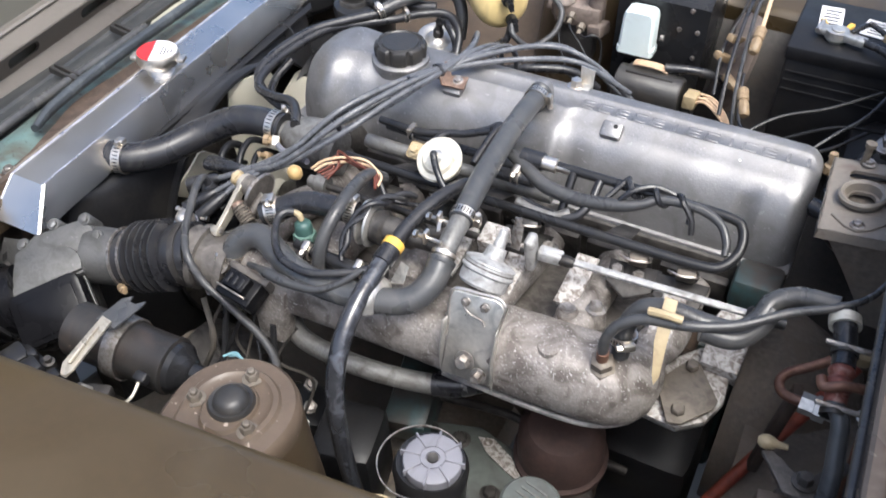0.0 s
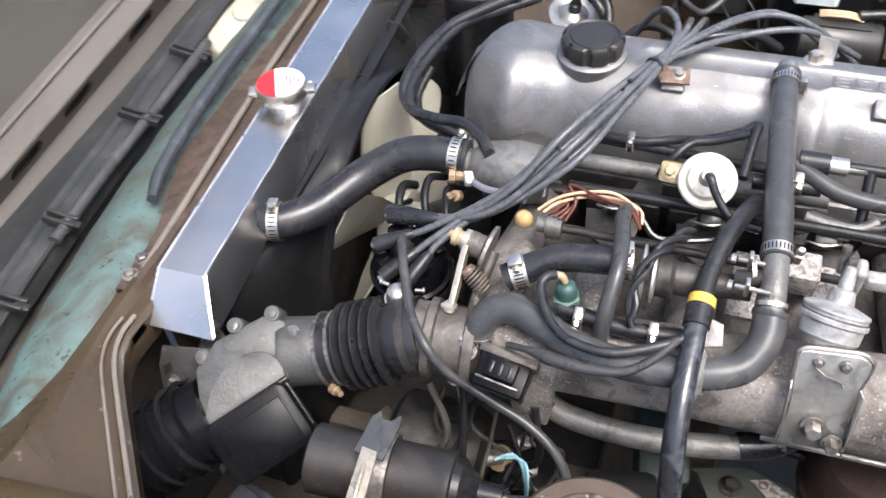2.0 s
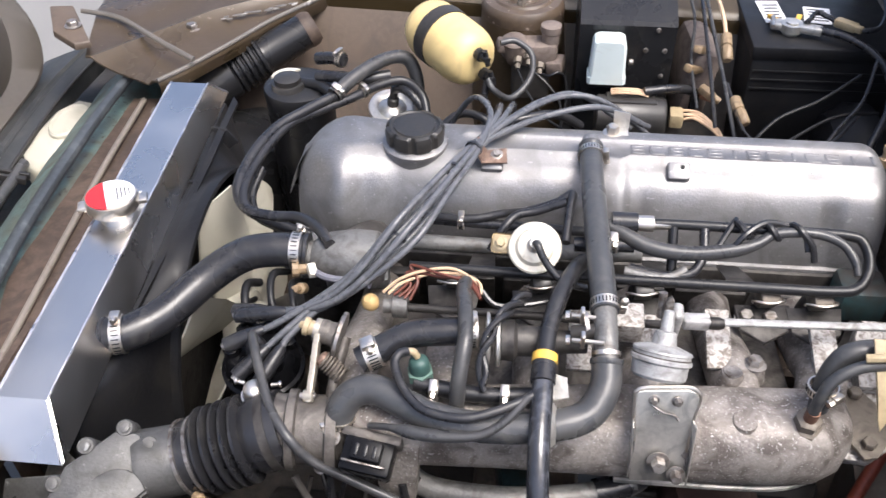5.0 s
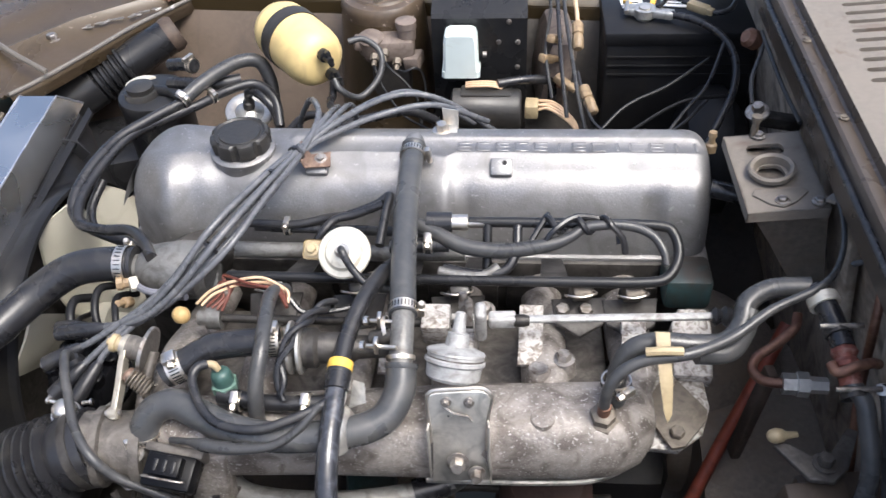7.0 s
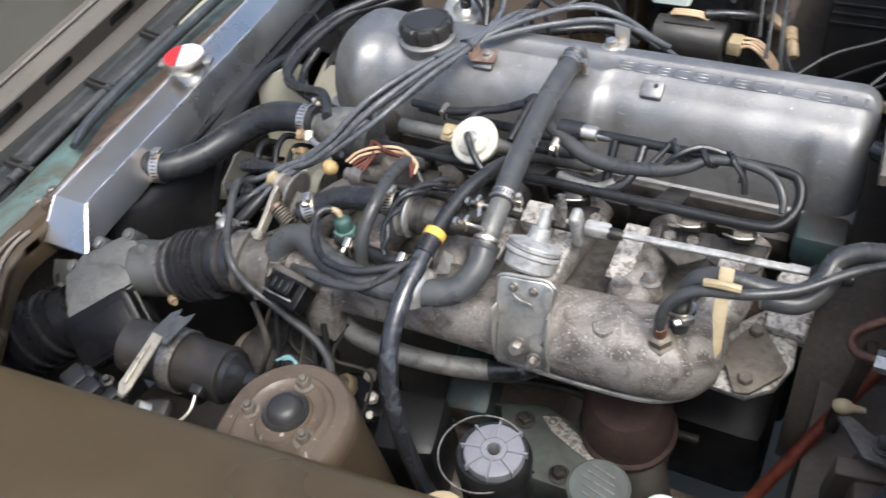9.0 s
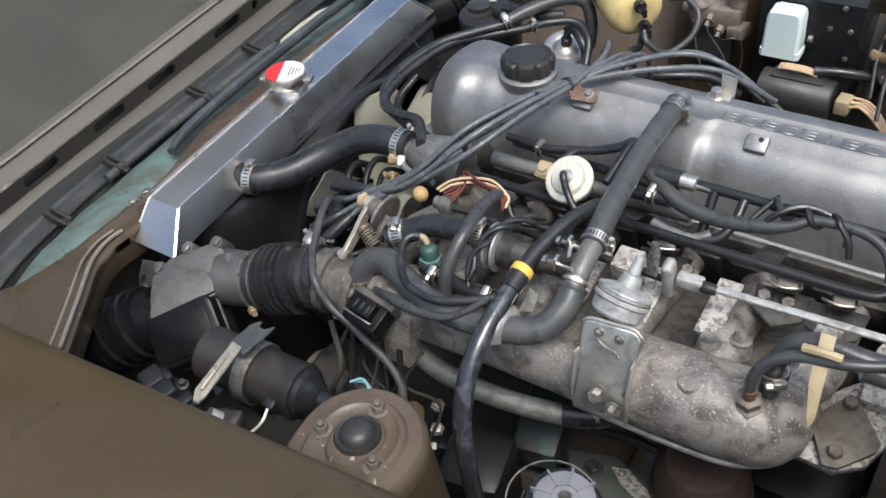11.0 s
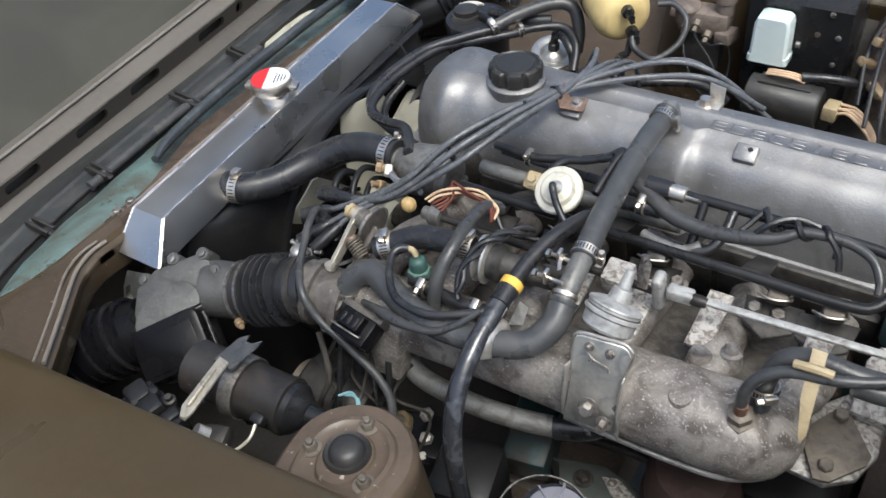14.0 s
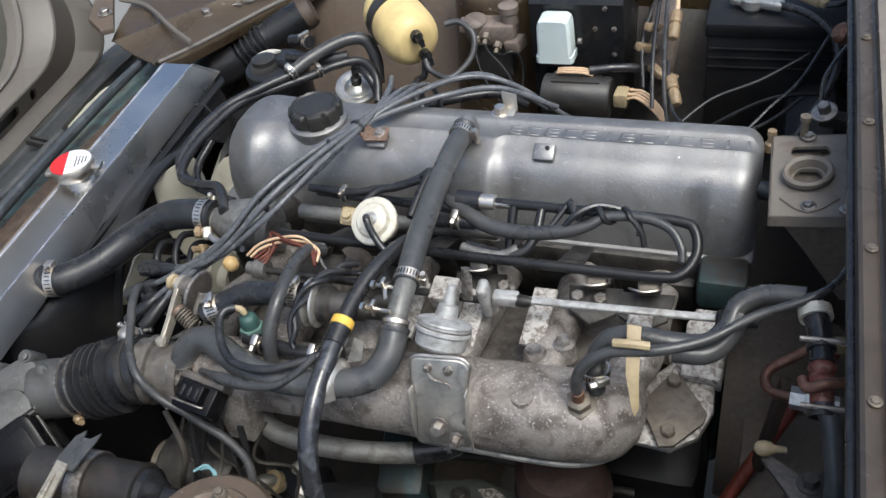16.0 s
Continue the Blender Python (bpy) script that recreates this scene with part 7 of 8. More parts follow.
clampt = thing("battery_clamp", (0.31, 0.40, 0.78), "dull grey lead battery clamp with cable end", "battery terminal")
part("ring", lathe(B(), (0.308, 0.402, 0.776), (0, 0, 1), [(0, 0.010), (0, 0.017), (0.012, 0.017), (0.012, 0.010)], 20, True), BRACKET, clampt)
part("tail", box(B(), (0.332, 0.393, 0.783), (0.036, 0.018, 0.012), (0, 0, -18), 0.003), BRACKET, clampt)
part("jaw", box(B(), (0.288, 0.408, 0.782), (0.020, 0.022, 0.011), (0, 0, -10), 0.003), BRACKET, clampt)
part("bolt", tube(B(), [(0.280, 0.395, 0.784), (0.284, 0.425, 0.786)], 0.0035, 8, 3), ZINC, clampt)
for p, tz in (((0.285, 0.432, 0.781), 25), ((0.322, 0.425, 0.785), -20)):
    part("yellow_tag", box(B(), p, (0.008, 0.018, 0.006), (0, 0, tz), 0.002), AMBER, clampt)
hose("battery_cable", [(0.345, 0.388, 0.784), (0.380, 0.365, 0.785), (0.412, 0.330, 0.778), (0.424, 0.285, 0.765), (0.415, 0.235, 0.745), (0.390, 0.190, 0.72), (0.36, 0.15, 0.68)], 0.0054, "thick black battery cable curving down beside battery", RUBBER, "cable")
bc = thing("connector", (0.385, 0.405, 0.78), "yellowed nylon wire connector on battery lead", "connector", "nylon connectors")
part("shell", box(B(), (0.387, 0.405, 0.786), (0.034, 0.016, 0.013), (0, 0, -40), 0.003), BEIGE, bc)
part("sleeve", box(B(), (0.400, 0.393, 0.786), (0.016, 0.011, 0.010), (0, 0, -40), 0.002), BEIGE, bc)
hose("battery_lead", [(0.375, 0.418, 0.786), (0.350, 0.430, 0.792), (0.335, 0.410, 0.792), (0.326, 0.398, 0.79)], 0.004, "black lead joining the battery clamp", RUBBER, "cable", "", 8)
hose("battery_lead", [(0.405, 0.388, 0.785), (0.43, 0.39, 0.79), (0.445, 0.42, 0.80), (0.45, 0.46, 0.81)], 0.004, "black lead running up behind the battery", RUBBER, "cable", "", 8)

cb = thing("control_box", (0.06, 0.42, 0.60), "black steel control box mounted on the inner fender", "control box")
part("case", loft(B(), [[(-0.010, y0, z0), (0.132, y0, z0), (0.132, y1, z0), (-0.010, y1, z0)] for z0, y0, y1 in ((0.60, 0.352, 0.53), (0.800, 0.348, 0.53), (0.806, 0.352, 0.53), (0.826, 0.405, 0.53), (0.828, 0.415, 0.53))]), PLASTIC, cb, angle=25)
for x, z in ((0.105, 0.795), (0.090, 0.762), (0.118, 0.762), (0.118, 0.720), (0.105, 0.690)):
    part("screw", lathe(B(), (x, 0.3475, z), (0, -1, 0), [(0, 0.004), (0.002, 0.004), (0.003, 0.002)], 10), BOLT, cb)
wr = thing("relay", (0.035, 0.32, 0.72), "milky white plastic relay cover on black box", "relay")
part("cover", loft(B(), [[(0.034 + sx * hx, 0.330 + sy, z) for sx, sy in ((-1, -0.016), (-0.85, -0.020), (0.85, -0.020), (1, -0.016), (1, 0.012), (0.85, 0.015), (-0.85, 0.015), (-1, 0.012))] for z, hx in ((0.722, 0.0285), (0.732, 0.0285), (0.733, 0.0262), (0.782, 0.0245), (0.789, 0.022), (0.791, 0.018))]), WHITE, wr)
part("base", box(B(), (0.034, 0.335, 0.718), (0.050, 0.030, 0.014), bev=0.002), PLASTIC, wr)
part("side_screw", lathe(B(), (0.066, 0.335, 0.748), (1, 0, 0), [(0, 0.005), (0.006, 0.005)], 10), BOLT, wr)
rc = thing("ignition_relay", (0.076, 0.285, 0.64), "dusty black round relay can behind the cover", "relay")
part("can", lathe(B(), (0.020, 0.288, 0.683), (1, -0.02, 0), [(0, 0.024), (0.003, 0.031), (0.100, 0.031), (0.104, 0.028), (0.105, 0.020)], 32), DUSTY, rc)
part("bracket", box(B(), (0.072, 0.290, 0.706), (0.075, 0.030, 0.018), bev=0.003), DUSTY, rc)
part("plug", box(B(), (0.140, 0.282, 0.688), (0.020, 0.028, 0.022), (0, 0, -4), 0.003), BEIGE, rc, "yellowed plug")
for k in range(4):
    hose("relay_wire", [(0.148, 0.274 + 0.006 * k, 0.690 + 0.005 * (k % 2)), (0.165 + 0.002 * k, 0.268 + 0.006 * k, 0.696), (0.190, 0.252 + 0.007 * k, 0.688), (0.205, 0.240 + 0.006 * k, 0.676), (0.212, 0.232 + 0.004 * k, 0.655)], 0.0022, "tan wire curving out of the relay plug", WIRE_TAN, "wire", "relay wires", 8)
for k in range(3):
    hose("relay_wire", [(0.042, 0.292 + 0.006 * k, 0.718), (0.055, 0.288 + 0.006 * k, 0.722), (0.080, 0.288 + 0.006 * k, 0.722), (0.096, 0.292 + 0.005 * k, 0.716)], 0.002, "tan wire lying over the relay", WIRE_TAN, "wire", "relay wires", 8)
hose("relay_loom", [(0.09, 0.295, 0.722), (0.125, 0.305, 0.722), (0.155, 0.318, 0.715), (0.17, 0.33, 0.70), (0.172, 0.33, 0.66)], 0.007, "black taped loom behind the relay", RUBBER, "cable harness")
for p, d, m in (((0.162, 0.345, 0.735), 40, OLD_NYLON), ((0.185, 0.318, 0.712), -30, OLD_NYLON), ((0.172, 0.360, 0.760), 60, OLD_NYLON), ((0.190, 0.345, 0.69), 15, COPPER)):
    c = thing("connector", p, "yellowed nylon wire connector hanging in the loom", "connector", "nylon connectors")
    part("shell", box(B(), p, (0.026, 0.014, 0.012), (0, 25, d), 0.003), m, c)
    part("sleeve", lathe(B(), V(p), (math.cos(radians(d)), math.sin(radians(d)), -0.4), [(0.010, 0.0058), (0.024, 0.005)], 12), OLD_NYLON, c)
for k, (pts, m) in enumerate((([(0.200, 0.50, 0.80), (0.203, 0.42, 0.80), (0.206, 0.37, 0.785), (0.205, 0.33, 0.765)], WIRE_TAN), ([(0.192, 0.52, 0.79), (0.188, 0.42, 0.79), (0.195, 0.33, 0.765), (0.205, 0.25, 0.73), (0.22, 0.20, 0.68)], WIRE), ([(0.180, 0.50, 0.80), (0.178, 0.40, 0.79), (0.182, 0.30, 0.75), (0.19, 0.24, 0.70)], RUBBER), ([(0.205, 0.29, 0.745), (0.214, 0.24, 0.728), (0.230, 0.20, 0.712), (0.28, 0.18, 0.70), (0.34, 0.20, 0.71), (0.39, 0.26, 0.72)], RUBBER), ([(0.24, 0.17, 0.69), (0.29, 0.20, 0.715), (0.35, 0.235, 0.73), (0.41, 0.25, 0.73)], SHROUD), ([(0.22, 0.18, 0.70), (0.27, 0.23, 0.725), (0.33, 0.26, 0.74), (0.39, 0.30, 0.76)], SHROUD), ([(0.30, 0.15, 0.70), (0.345, 0.20, 0.735), (0.38, 0.24, 0.755), (0.41, 0.31, 0.78)], RUBBER), ([(0.165, 0.50, 0.79), (0.168, 0.42, 0.775), (0.160, 0.35, 0.745), (0.170, 0.29, 0.70)], WIRE))):
    hose("bay_wire", pts, 0.0031 if k < 3 else 0.0025, "loose wire drooping across the far side", m, "wire", "bay wires", 8)
for p, q in (((0.206, 0.365, 0.784), (0.206, 0.325, 0.764)), ((0.212, 0.262, 0.738), (0.228, 0.215, 0.716))):
    c = thing("connector", p, "long yellowed inline wire connector", "connector", "nylon connectors")
    part("shell", lathe(B(), p, V(q) - V(p), [(0, 0.006), (0.003, 0.0085), (0.020, 0.0085), (0.022, 0.0065), (0.026, 0.0085), (0.044, 0.0085), (0.047, 0.006)], 8), OLD_NYLON, c)
solid("wiring_clutter", box(B(), (0.175, 0.42, 0.69), (0.05, 0.13, 0.13), (0, 8, 5), 0.02), DUST_TAN, "brown bracket behind the hanging connectors", "bracket")

can = thing("vacuum_canister", (-0.21, 0.31, 0.72), "pale yellow plastic vacuum canister with black band", "canister")
ca, cb2 = V((-0.155, 0.243, 0.786)), V((-0.250, 0.350, 0.797))
cd = cb2 - ca
L = cd.length
part("shell", lathe(B(), ca, cd, [(0, 0.016), (0.001, 0.027), (0.005, 0.034), (0.012, 0.0395), (0.022, 0.0430), (0.034, 0.0445), (L - 0.045, 0.0450), (L - 0.03, 0.0440), (L - 0.015, 0.0375), (L - 0.003, 0.021), (L, 0.008)], 40), YELLOW, can)
part("strap", lathe(B(), ca + cd * 0.50, cd, [(0, 0.0448), (0, 0.0464), (0.022, 0.0464), (0.022, 0.0448)], 40, True), DUSTY, can, "dark grey rubber strap")
for off in ((0.004, -0.004, 0.016), (0.012, -0.002, -0.016)):
    p = ca + V(off)
    part("nozzle", lathe(B(), p, -cd, [(-0.006, 0.009), (0.004, 0.009), (0.005, 0.006), (0.018, 0.005)], 14), PLASTIC, can)
    part("nozzle_tee", tube(B(), [p - cd.normalized() * 0.010 + V((0.0, -0.002, 0.012)), p - cd.normalized() * 0.012 + V((0.004, 0, -0.010))], 0.004, 8, 3), PLASTIC, can)
hose("canister_hose", [ca + V((0.016, -0.014, -0.016)), ca + V((0.026, -0.024, -0.028)), ca + V((0.050, -0.012, -0.046)), ca + V((0.075, 0.016, -0.030)), ca + V((0.076, 0.040, -0.005)), ca + V((0.052, 0.052, 0.010)), ca + V((0.030, 0.045, 0.01))], 0.0046, "thin grey hose looping from the yellow canister", WIRE, "hose", "", 10)
hose("canister_hose", [ca + V((0.014, -0.012, -0.02)), ca + V((0.012, -0.02, -0.04)), ca + V((0.014, -0.045, -0.03)), ca + V((0.02, -0.075, -0.02))], 0.0052, "black hose dropping from the canister nozzle", RUBBER, "hose", "", 10)

mb = thing("hydraulic_block", (-0.075, 0.375, 0.66), "dusty pinkish brown cast hydraulic block with two caps", "valve block")
part("casting", box(B(), (-0.080, 0.378, 0.738), (0.078, 0.044, 0.036), (0, 0, 4), 0.008), DUST_TAN, mb)
part("lobe", lathe(B(), (-0.107, 0.374, 0.735), (0, -0.2, 1), [(0, 0.020), (0.024, 0.020), (0.028, 0.016), (0.030, 0.010)], 22), DUST_TAN, mb)
part("ear", box(B(), (-0.122, 0.372, 0.748), (0.024, 0.030, 0.016), (0, 12, 10), 0.004), DUST_TAN, mb)
part("ear", box(B(), (-0.042, 0.366, 0.722), (0.026, 0.034, 0.020), (0, -8, -12), 0.004), DUST_TAN, mb)
part("cap", lathe(B(), (-0.052, 0.378, 0.752), (0, 0, 1), [(0, 0.014), (0.018, 0.014), (0.020, 0.016), (0.030, 0.016), (0.032, 0.012)], 20), DUST_TAN, mb)
for x, y, z in ((-0.100, 0.352, 0.738), (-0.066, 0.352, 0.730), (-0.084, 0.354, 0.744)):
    part("union_nut", lathe(B(), (x, y, z), (0, -0.8, -0.4), [(0, 0.007), (0.010, 0.007), (0.011, 0.004), (0.020, 0.004)], 6), PLATE, mb)
part("lower_body", box(B(), (-0.080, 0.385, 0.690), (0.060, 0.036, 0.070), (0, 0, 4), 0.008), BAY_BLACK, mb)
for k, pts in enumerate(([(-0.100, 0.336, 0.730), (-0.094, 0.322, 0.722), (-0.080, 0.300, 0.705), (-0.050, 0.270, 0.682), (-0.010, 0.250, 0.670)], [(-0.084, 0.338, 0.736), (-0.072, 0.322, 0.730), (-0.050, 0.310, 0.715), (-0.032, 0.300, 0.690), (-0.028, 0.285, 0.650)], [(-0.066, 0.336, 0.722), (-0.052, 0.326, 0.724), (-0.038, 0.330, 0.728), (-0.026, 0.335, 0.715), (-0.022, 0.325, 0.680), (-0.030, 0.300, 0.640)])):
    hose("hydraulic_pipe", pts, 0.0019, "thin dark pipe curving from the hydraulic block", PLASTIC, "pipe", "hydraulic pipes", 8)
hose("bay_hose", [(-0.16, 0.20, 0.70), (-0.10, 0.21, 0.715), (-0.04, 0.24, 0.71), (0.0, 0.26, 0.68)], 0.007, "black hose behind the valve cover", RUBBER)
hose("bay_hose", [(-0.22, 0.165, 0.70), (-0.18, 0.185, 0.735), (-0.145, 0.17, 0.745), (-0.12, 0.155, 0.73)], 0.006, "short black hose arching behind the cover", RUBBER)

cc = thing("charcoal_canister", (-0.43, 0.262, 0.48), "round black charcoal canister with hoses on top", "canister")
part("shell", lathe(B(), (-0.428, 0.272, 0.482), (0, 0, 1), [(0, 0.050), (0.22, 0.052), (0.232, 0.054), (0.240, 0.052), (0.244, 0.044), (0.245, 0.001)], 40), PLASTIC, cc)
part("top_dome", lathe(B(), (-0.440, 0.258, 0.722), (0, 0, 1), [(0, 0.026), (0.008, 0.025), (0.012, 0.023), (0.013, 0.012)], 30), DUSTY, cc)
part("purge_valve", lathe(B(), (-0.440, 0.258, 0.734), (0, 0, 1), [(0, 0.020), (0.008, 0.020), (0.010, 0.016), (0.011, 0.001)], 26), DUSTY, cc)
part("top_pipe", tube(B(), [(-0.424, 0.268, 0.728), (-0.390, 0.255, 0.732), (-0.362, 0.225, 0.735)], 0.0085, 12, 5), PLASTIC, cc)
part("pale_rim", slab(B(), disc_piece(0.026, 60, 190, 0.729, (-0.444, 0.278)), (0, 0, 0.003)), IVORY, cc)
hose("canister_line", [(-0.395, 0.265, 0.742), (-0.36, 0.255, 0.748), (-0.32, 0.25, 0.75), (-0.285, 0.262, 0.75)], 0.009, "black hose across the charcoal canister", RUBBER)
hose("canister_line", [(-0.40, 0.295, 0.755), (-0.375, 0.285, 0.762), (-0.355, 0.275, 0.765)], 0.0095, "short black hose stub behind the canister", RUBBER)
band("hose_clamp", (-0.360, 0.278, 0.764), (0.8, -0.4, 0.1), 0.010, (0, 0, 1), width=0.008)
hose("canister_line", [(-0.245, 0.268, 0.70), (-0.248, 0.282, 0.735), (-0.262, 0.288, 0.764), (-0.290, 0.272, 0.772), (-0.325, 0.230, 0.768), (-0.352, 0.190, 0.758)], 0.0100, "thick grey-black hose rising beside the canister", WIRE)
band("hose_clamp", (-0.350, 0.193, 0.759), (0.55, 0.8, 0.3), 0.0105, (0.2, -0.4, 1), width=0.010)
hose("canister_line", [(-0.225, 0.215, 0.70), (-0.235, 0.245, 0.728), (-0.265, 0.262, 0.742), (-0.300, 0.240, 0.745), (-0.330, 0.205, 0.745), (-0.372, 0.165, 0.745), (-0.405, 0.120, 0.748), (-0.425, 0.060, 0.742), (-0.432, 0.00, 0.735), (-0.420, -0.040, 0.730), (-0.385, -0.055, 0.732), (-0.345, -0.065, 0.740), (-0.315, -0.095, 0.750), (-0.295, -0.125, 0.752)], 0.0068, "long black hose round the front of the valve cover", RUBBER)
hose("canister_line", [(-0.352, 0.188, 0.757), (-0.385, 0.150, 0.755), (-0.418, 0.105, 0.752), (-0.436, 0.045, 0.745), (-0.440, -0.005, 0.735), (-0.425, -0.030, 0.722), (-0.38, -0.045, 0.71), (-0.34, -0.05, 0.70)], 0.0072, "second black hose round the front of engine", RUBBER)
band("hose_clamp", (-0.318, 0.220, 0.7455), (0.6, 0.7, 0), 0.0072, (0, -0.2, 1), width=0.008)
hose("canister_line", [(-0.425, 0.05, 0.725), (-0.43, 0.01, 0.71), (-0.415, -0.02, 0.70), (-0.38, -0.03, 0.69)], 0.006, "black hose bundle beside the fan", RUBBER)
adv = thing("vacuum_diaphragm", (-0.285, 0.265, 0.66), "bright round vacuum diaphragm with central stem", "diaphragm")
part("dish", lathe(B(), (-0.285, 0.268, 0.690), (0.15, -0.3, 1), [(-0.015, 0.02), (-0.004, 0.034), (0, 0.037), (0.003, 0.036), (0.004, 0.030), (0.001, 0.022), (0.006, 0.018), (0.010, 0.010), (0.011, 0.001)], 36), BRACKET, adv)
part("stem", lathe(B(), (-0.284, 0.266, 0.698), (0.15, -0.1, 1), [(0, 0.009), (0.012, 0.009), (0.014, 0.006), (0.032, 0.006)], 14), DUSTY, adv)
hose("diaphragm_hose", [(-0.280, 0.264, 0.725), (-0.268, 0.258, 0.732), (-0.250, 0.245, 0.728), (-0.235, 0.235, 0.71), (-0.23, 0.23, 0.67)], 0.007, "black hose bending over the diaphragm", RUBBER)
ap = thing("air_intake_pipe", (-0.52, 0.41, 0.64), "black plastic air intake pipe with bellows section", "air duct")
p0, p1 = V((-0.606, 0.348, 0.660)), V((-0.458, 0.442, 0.722))
w = p1 - p0
prof = [(0, 0.036), (0.02, 0.037), (0.048, 0.036)]
for k in range(5):
    prof += [(0.051 + 0.0115 * k, 0.031), (0.054 + 0.0115 * k, 0.037), (0.058 + 0.0115 * k, 0.037), (0.061 + 0.0115 * k, 0.031)]
prof += [(0.112, 0.030), (0.15, 0.030), (w.length, 0.029)]
part("pipe", lathe(B(), p0, w, prof, 32), PLASTIC, ap)
part("front_bend", tube(B(), [p0 + w * 0.10, p0, (-0.632, 0.325, 0.640), (-0.640, 0.305, 0.58)], 0.035, 24, 6), PLASTIC, ap)
part("rusty_end", lathe(B(), p1, w, [(0, 0.030), (0.012, 0.030), (0.02, 0.025)], 24), RUSTY, ap)
# Black volume in place of the shadow between radiator and canister.
solid("shade_box", box(B(), (-0.548, 0.318, 0.52), (0.10, 0.15, 0.17), (0, 0, 20), 0.015), PLASTIC, "black box standing in for shadow under the intake pipe", "air box")
solid("heater_flap", box(B(), (-0.27, 0.175, 0.60), (0.16, 0.05, 0.14), (0, 0, 0), 0.02), BLOCK, "dark green engine side casting behind the cover", "casting")
solid("starter_housing", lathe(B(), (0.08, 0.22, 0.50), (1, 0, 0), [(0, 0.05), (0.16, 0.055), (0.2, 0.04)], 24), DARK, "dark starter motor deep beside the block", "starter motor")
# Invented dark drum that only fills the murk on the battery side.
bb = thing("filler_drum", (0.40, 0.30, 0.55), "added dark drum filling the murk against the firewall", "brake booster")
part("drum", lathe(B(), (0.36, 0.30, 0.60), (1, 0, 0), [(0, 0.04), (0.01, 0.08), (0.04, 0.10), (0.07, 0.10), (0.10, 0.06)], 32), SHROUD, bb)

# ---- near side of the bay ----
mo = thing("ignition_coil", (-0.28, -0.485, 0.60), "browned cylindrical ignition coil strapped to the inner fender", "ignition coil")
MA, MB = V((-0.368, -0.482, 0.663)), V((-0.205, -0.470, 0.655))
md = MB - MA
part("can", lathe(B(), MA, md, [(0, 0.024), (0.004, 0.0325), (0.060, 0.0325), (0.061, 0.0355), (0.080, 0.0355), (0.081, 0.0325), (0.128, 0.0325), (0.131, 0.0335), (0.136, 0.0335), (0.138, 0.030)], 36), COIL, mo)
part("collar", lathe(B(), MA + md.normalized() * 0.062, md, [(0, 0.0353), (0, 0.0372), (0.018, 0.0372), (0.018, 0.0353)], 36, True), BOLT, mo)
part("nose", lathe(B(), MA + md.normalized() * 0.137, md, [(0, 0.030), (0.008, 0.029), (0.014, 0.022), (0.022, 0.0165), (0.024, 0.0125), (0.046, 0.0115), (0.047, 0.0085), (0.052, 0.0075)], 28), PLASTIC, mo)
part("terminal", box(B(), (-0.245, -0.508, 0.668), (0.016, 0.012, 0.014), (20, 0, 0), 0.003), PLASTIC, mo)
part("silver_strap", slab(B(), [(-0.307, -0.486, 0.712), (-0.292, -0.488, 0.712), (-0.286, -0.552, 0.704), (-0.290, -0.562, 0.700), (-0.298, -0.562, 0.700), (-0.303, -0.552, 0.704)], (0, 0.001, 0.004), 0.0012), STRAP, mo, "pale plated steel strap")
part("strap_bead", box(B(), (-0.297, -0.525, 0.7125), (0.0045, 0.050, 0.004), (7, 0, 5), 0.0018), STRAP, mo)
part("strap_base", slab(B(), [(-0.314, -0.490, 0.708), (-0.286, -0.492, 0.708), (-0.284, -0.452, 0.706), (-0.288, -0.440, 0.702), (-0.293, -0.452, 0.705), (-0.302, -0.452, 0.705), (-0.307, -0.440, 0.702), (-0.312, -0.452, 0.706)], (0, 0.0008, 0.003), 0.0008), GREY_RUBBER, mo, "forked dark clip")
hose("motor_wire", [(-0.245, -0.512, 0.668), (-0.243, -0.530, 0.660), (-0.258, -0.545, 0.648), (-0.275, -0.540, 0.65)], 0.0018, "pale bare wire curling under the coil", IVORY, "wire", "", 8)
sk = thing("plug_socket", (-0.285, -0.54, 0.62), "dirty white socket below the ignition coil", "connector")
part("body", box(B(), (-0.285, -0.540, 0.648), (0.030, 0.024, 0.020), (0, 0, 20), 0.004), GREASE, sk)
part("nose", lathe(B(), (-0.292, -0.545, 0.655), (-0.4, -0.3, 0.6), [(0, 0.009), (0.014, 0.008)], 12), BRACKET, sk)
fr = thing("fuse_block", (-0.385, -0.545, 0.58), "grimy black fuse block low behind the fender", "fuse block")
part("base", box(B(), (-0.388, -0.545, 0.625), (0.085, 0.050, 0.030), (0, 0, -12), 0.005), PLASTIC, fr)
for x, y, z, w, d, h in ((-0.416, -0.536, 0.642, 0.030, 0.028, 0.016), (-0.385, -0.548, 0.644, 0.026, 0.034, 0.020), (-0.360, -0.540, 0.638, 0.018, 0.024, 0.014), (-0.395, -0.528, 0.648, 0.016, 0.012, 0.014)):
    part("terminal_cover", box(B(), (x, y, z), (w, d, h), (6, 4, -18), 0.005), PLASTIC, fr)
for x, y in ((-0.400, -0.552), (-0.372, -0.526)):
    part("stud", lathe(B(), (x, y, 0.640), (0.1, -0.1, 1), [(0, 0.007), (0.008, 0.007), (0.009, 0.004), (0.015, 0.004)], 10), GREASE, fr)
pc = thing("brake_reservoir", (0.082, -0.45, 0.50), "lilac grey ribbed screw cap on black reservoir", "reservoir")
part("body", lathe(B(), (0.078, -0.448, 0.50), (0, 0, 1), [(0, 0.036), (0.12, 0.038), (0.14, 0.040), (0.150, 0.036)], 32), PLASTIC, pc)
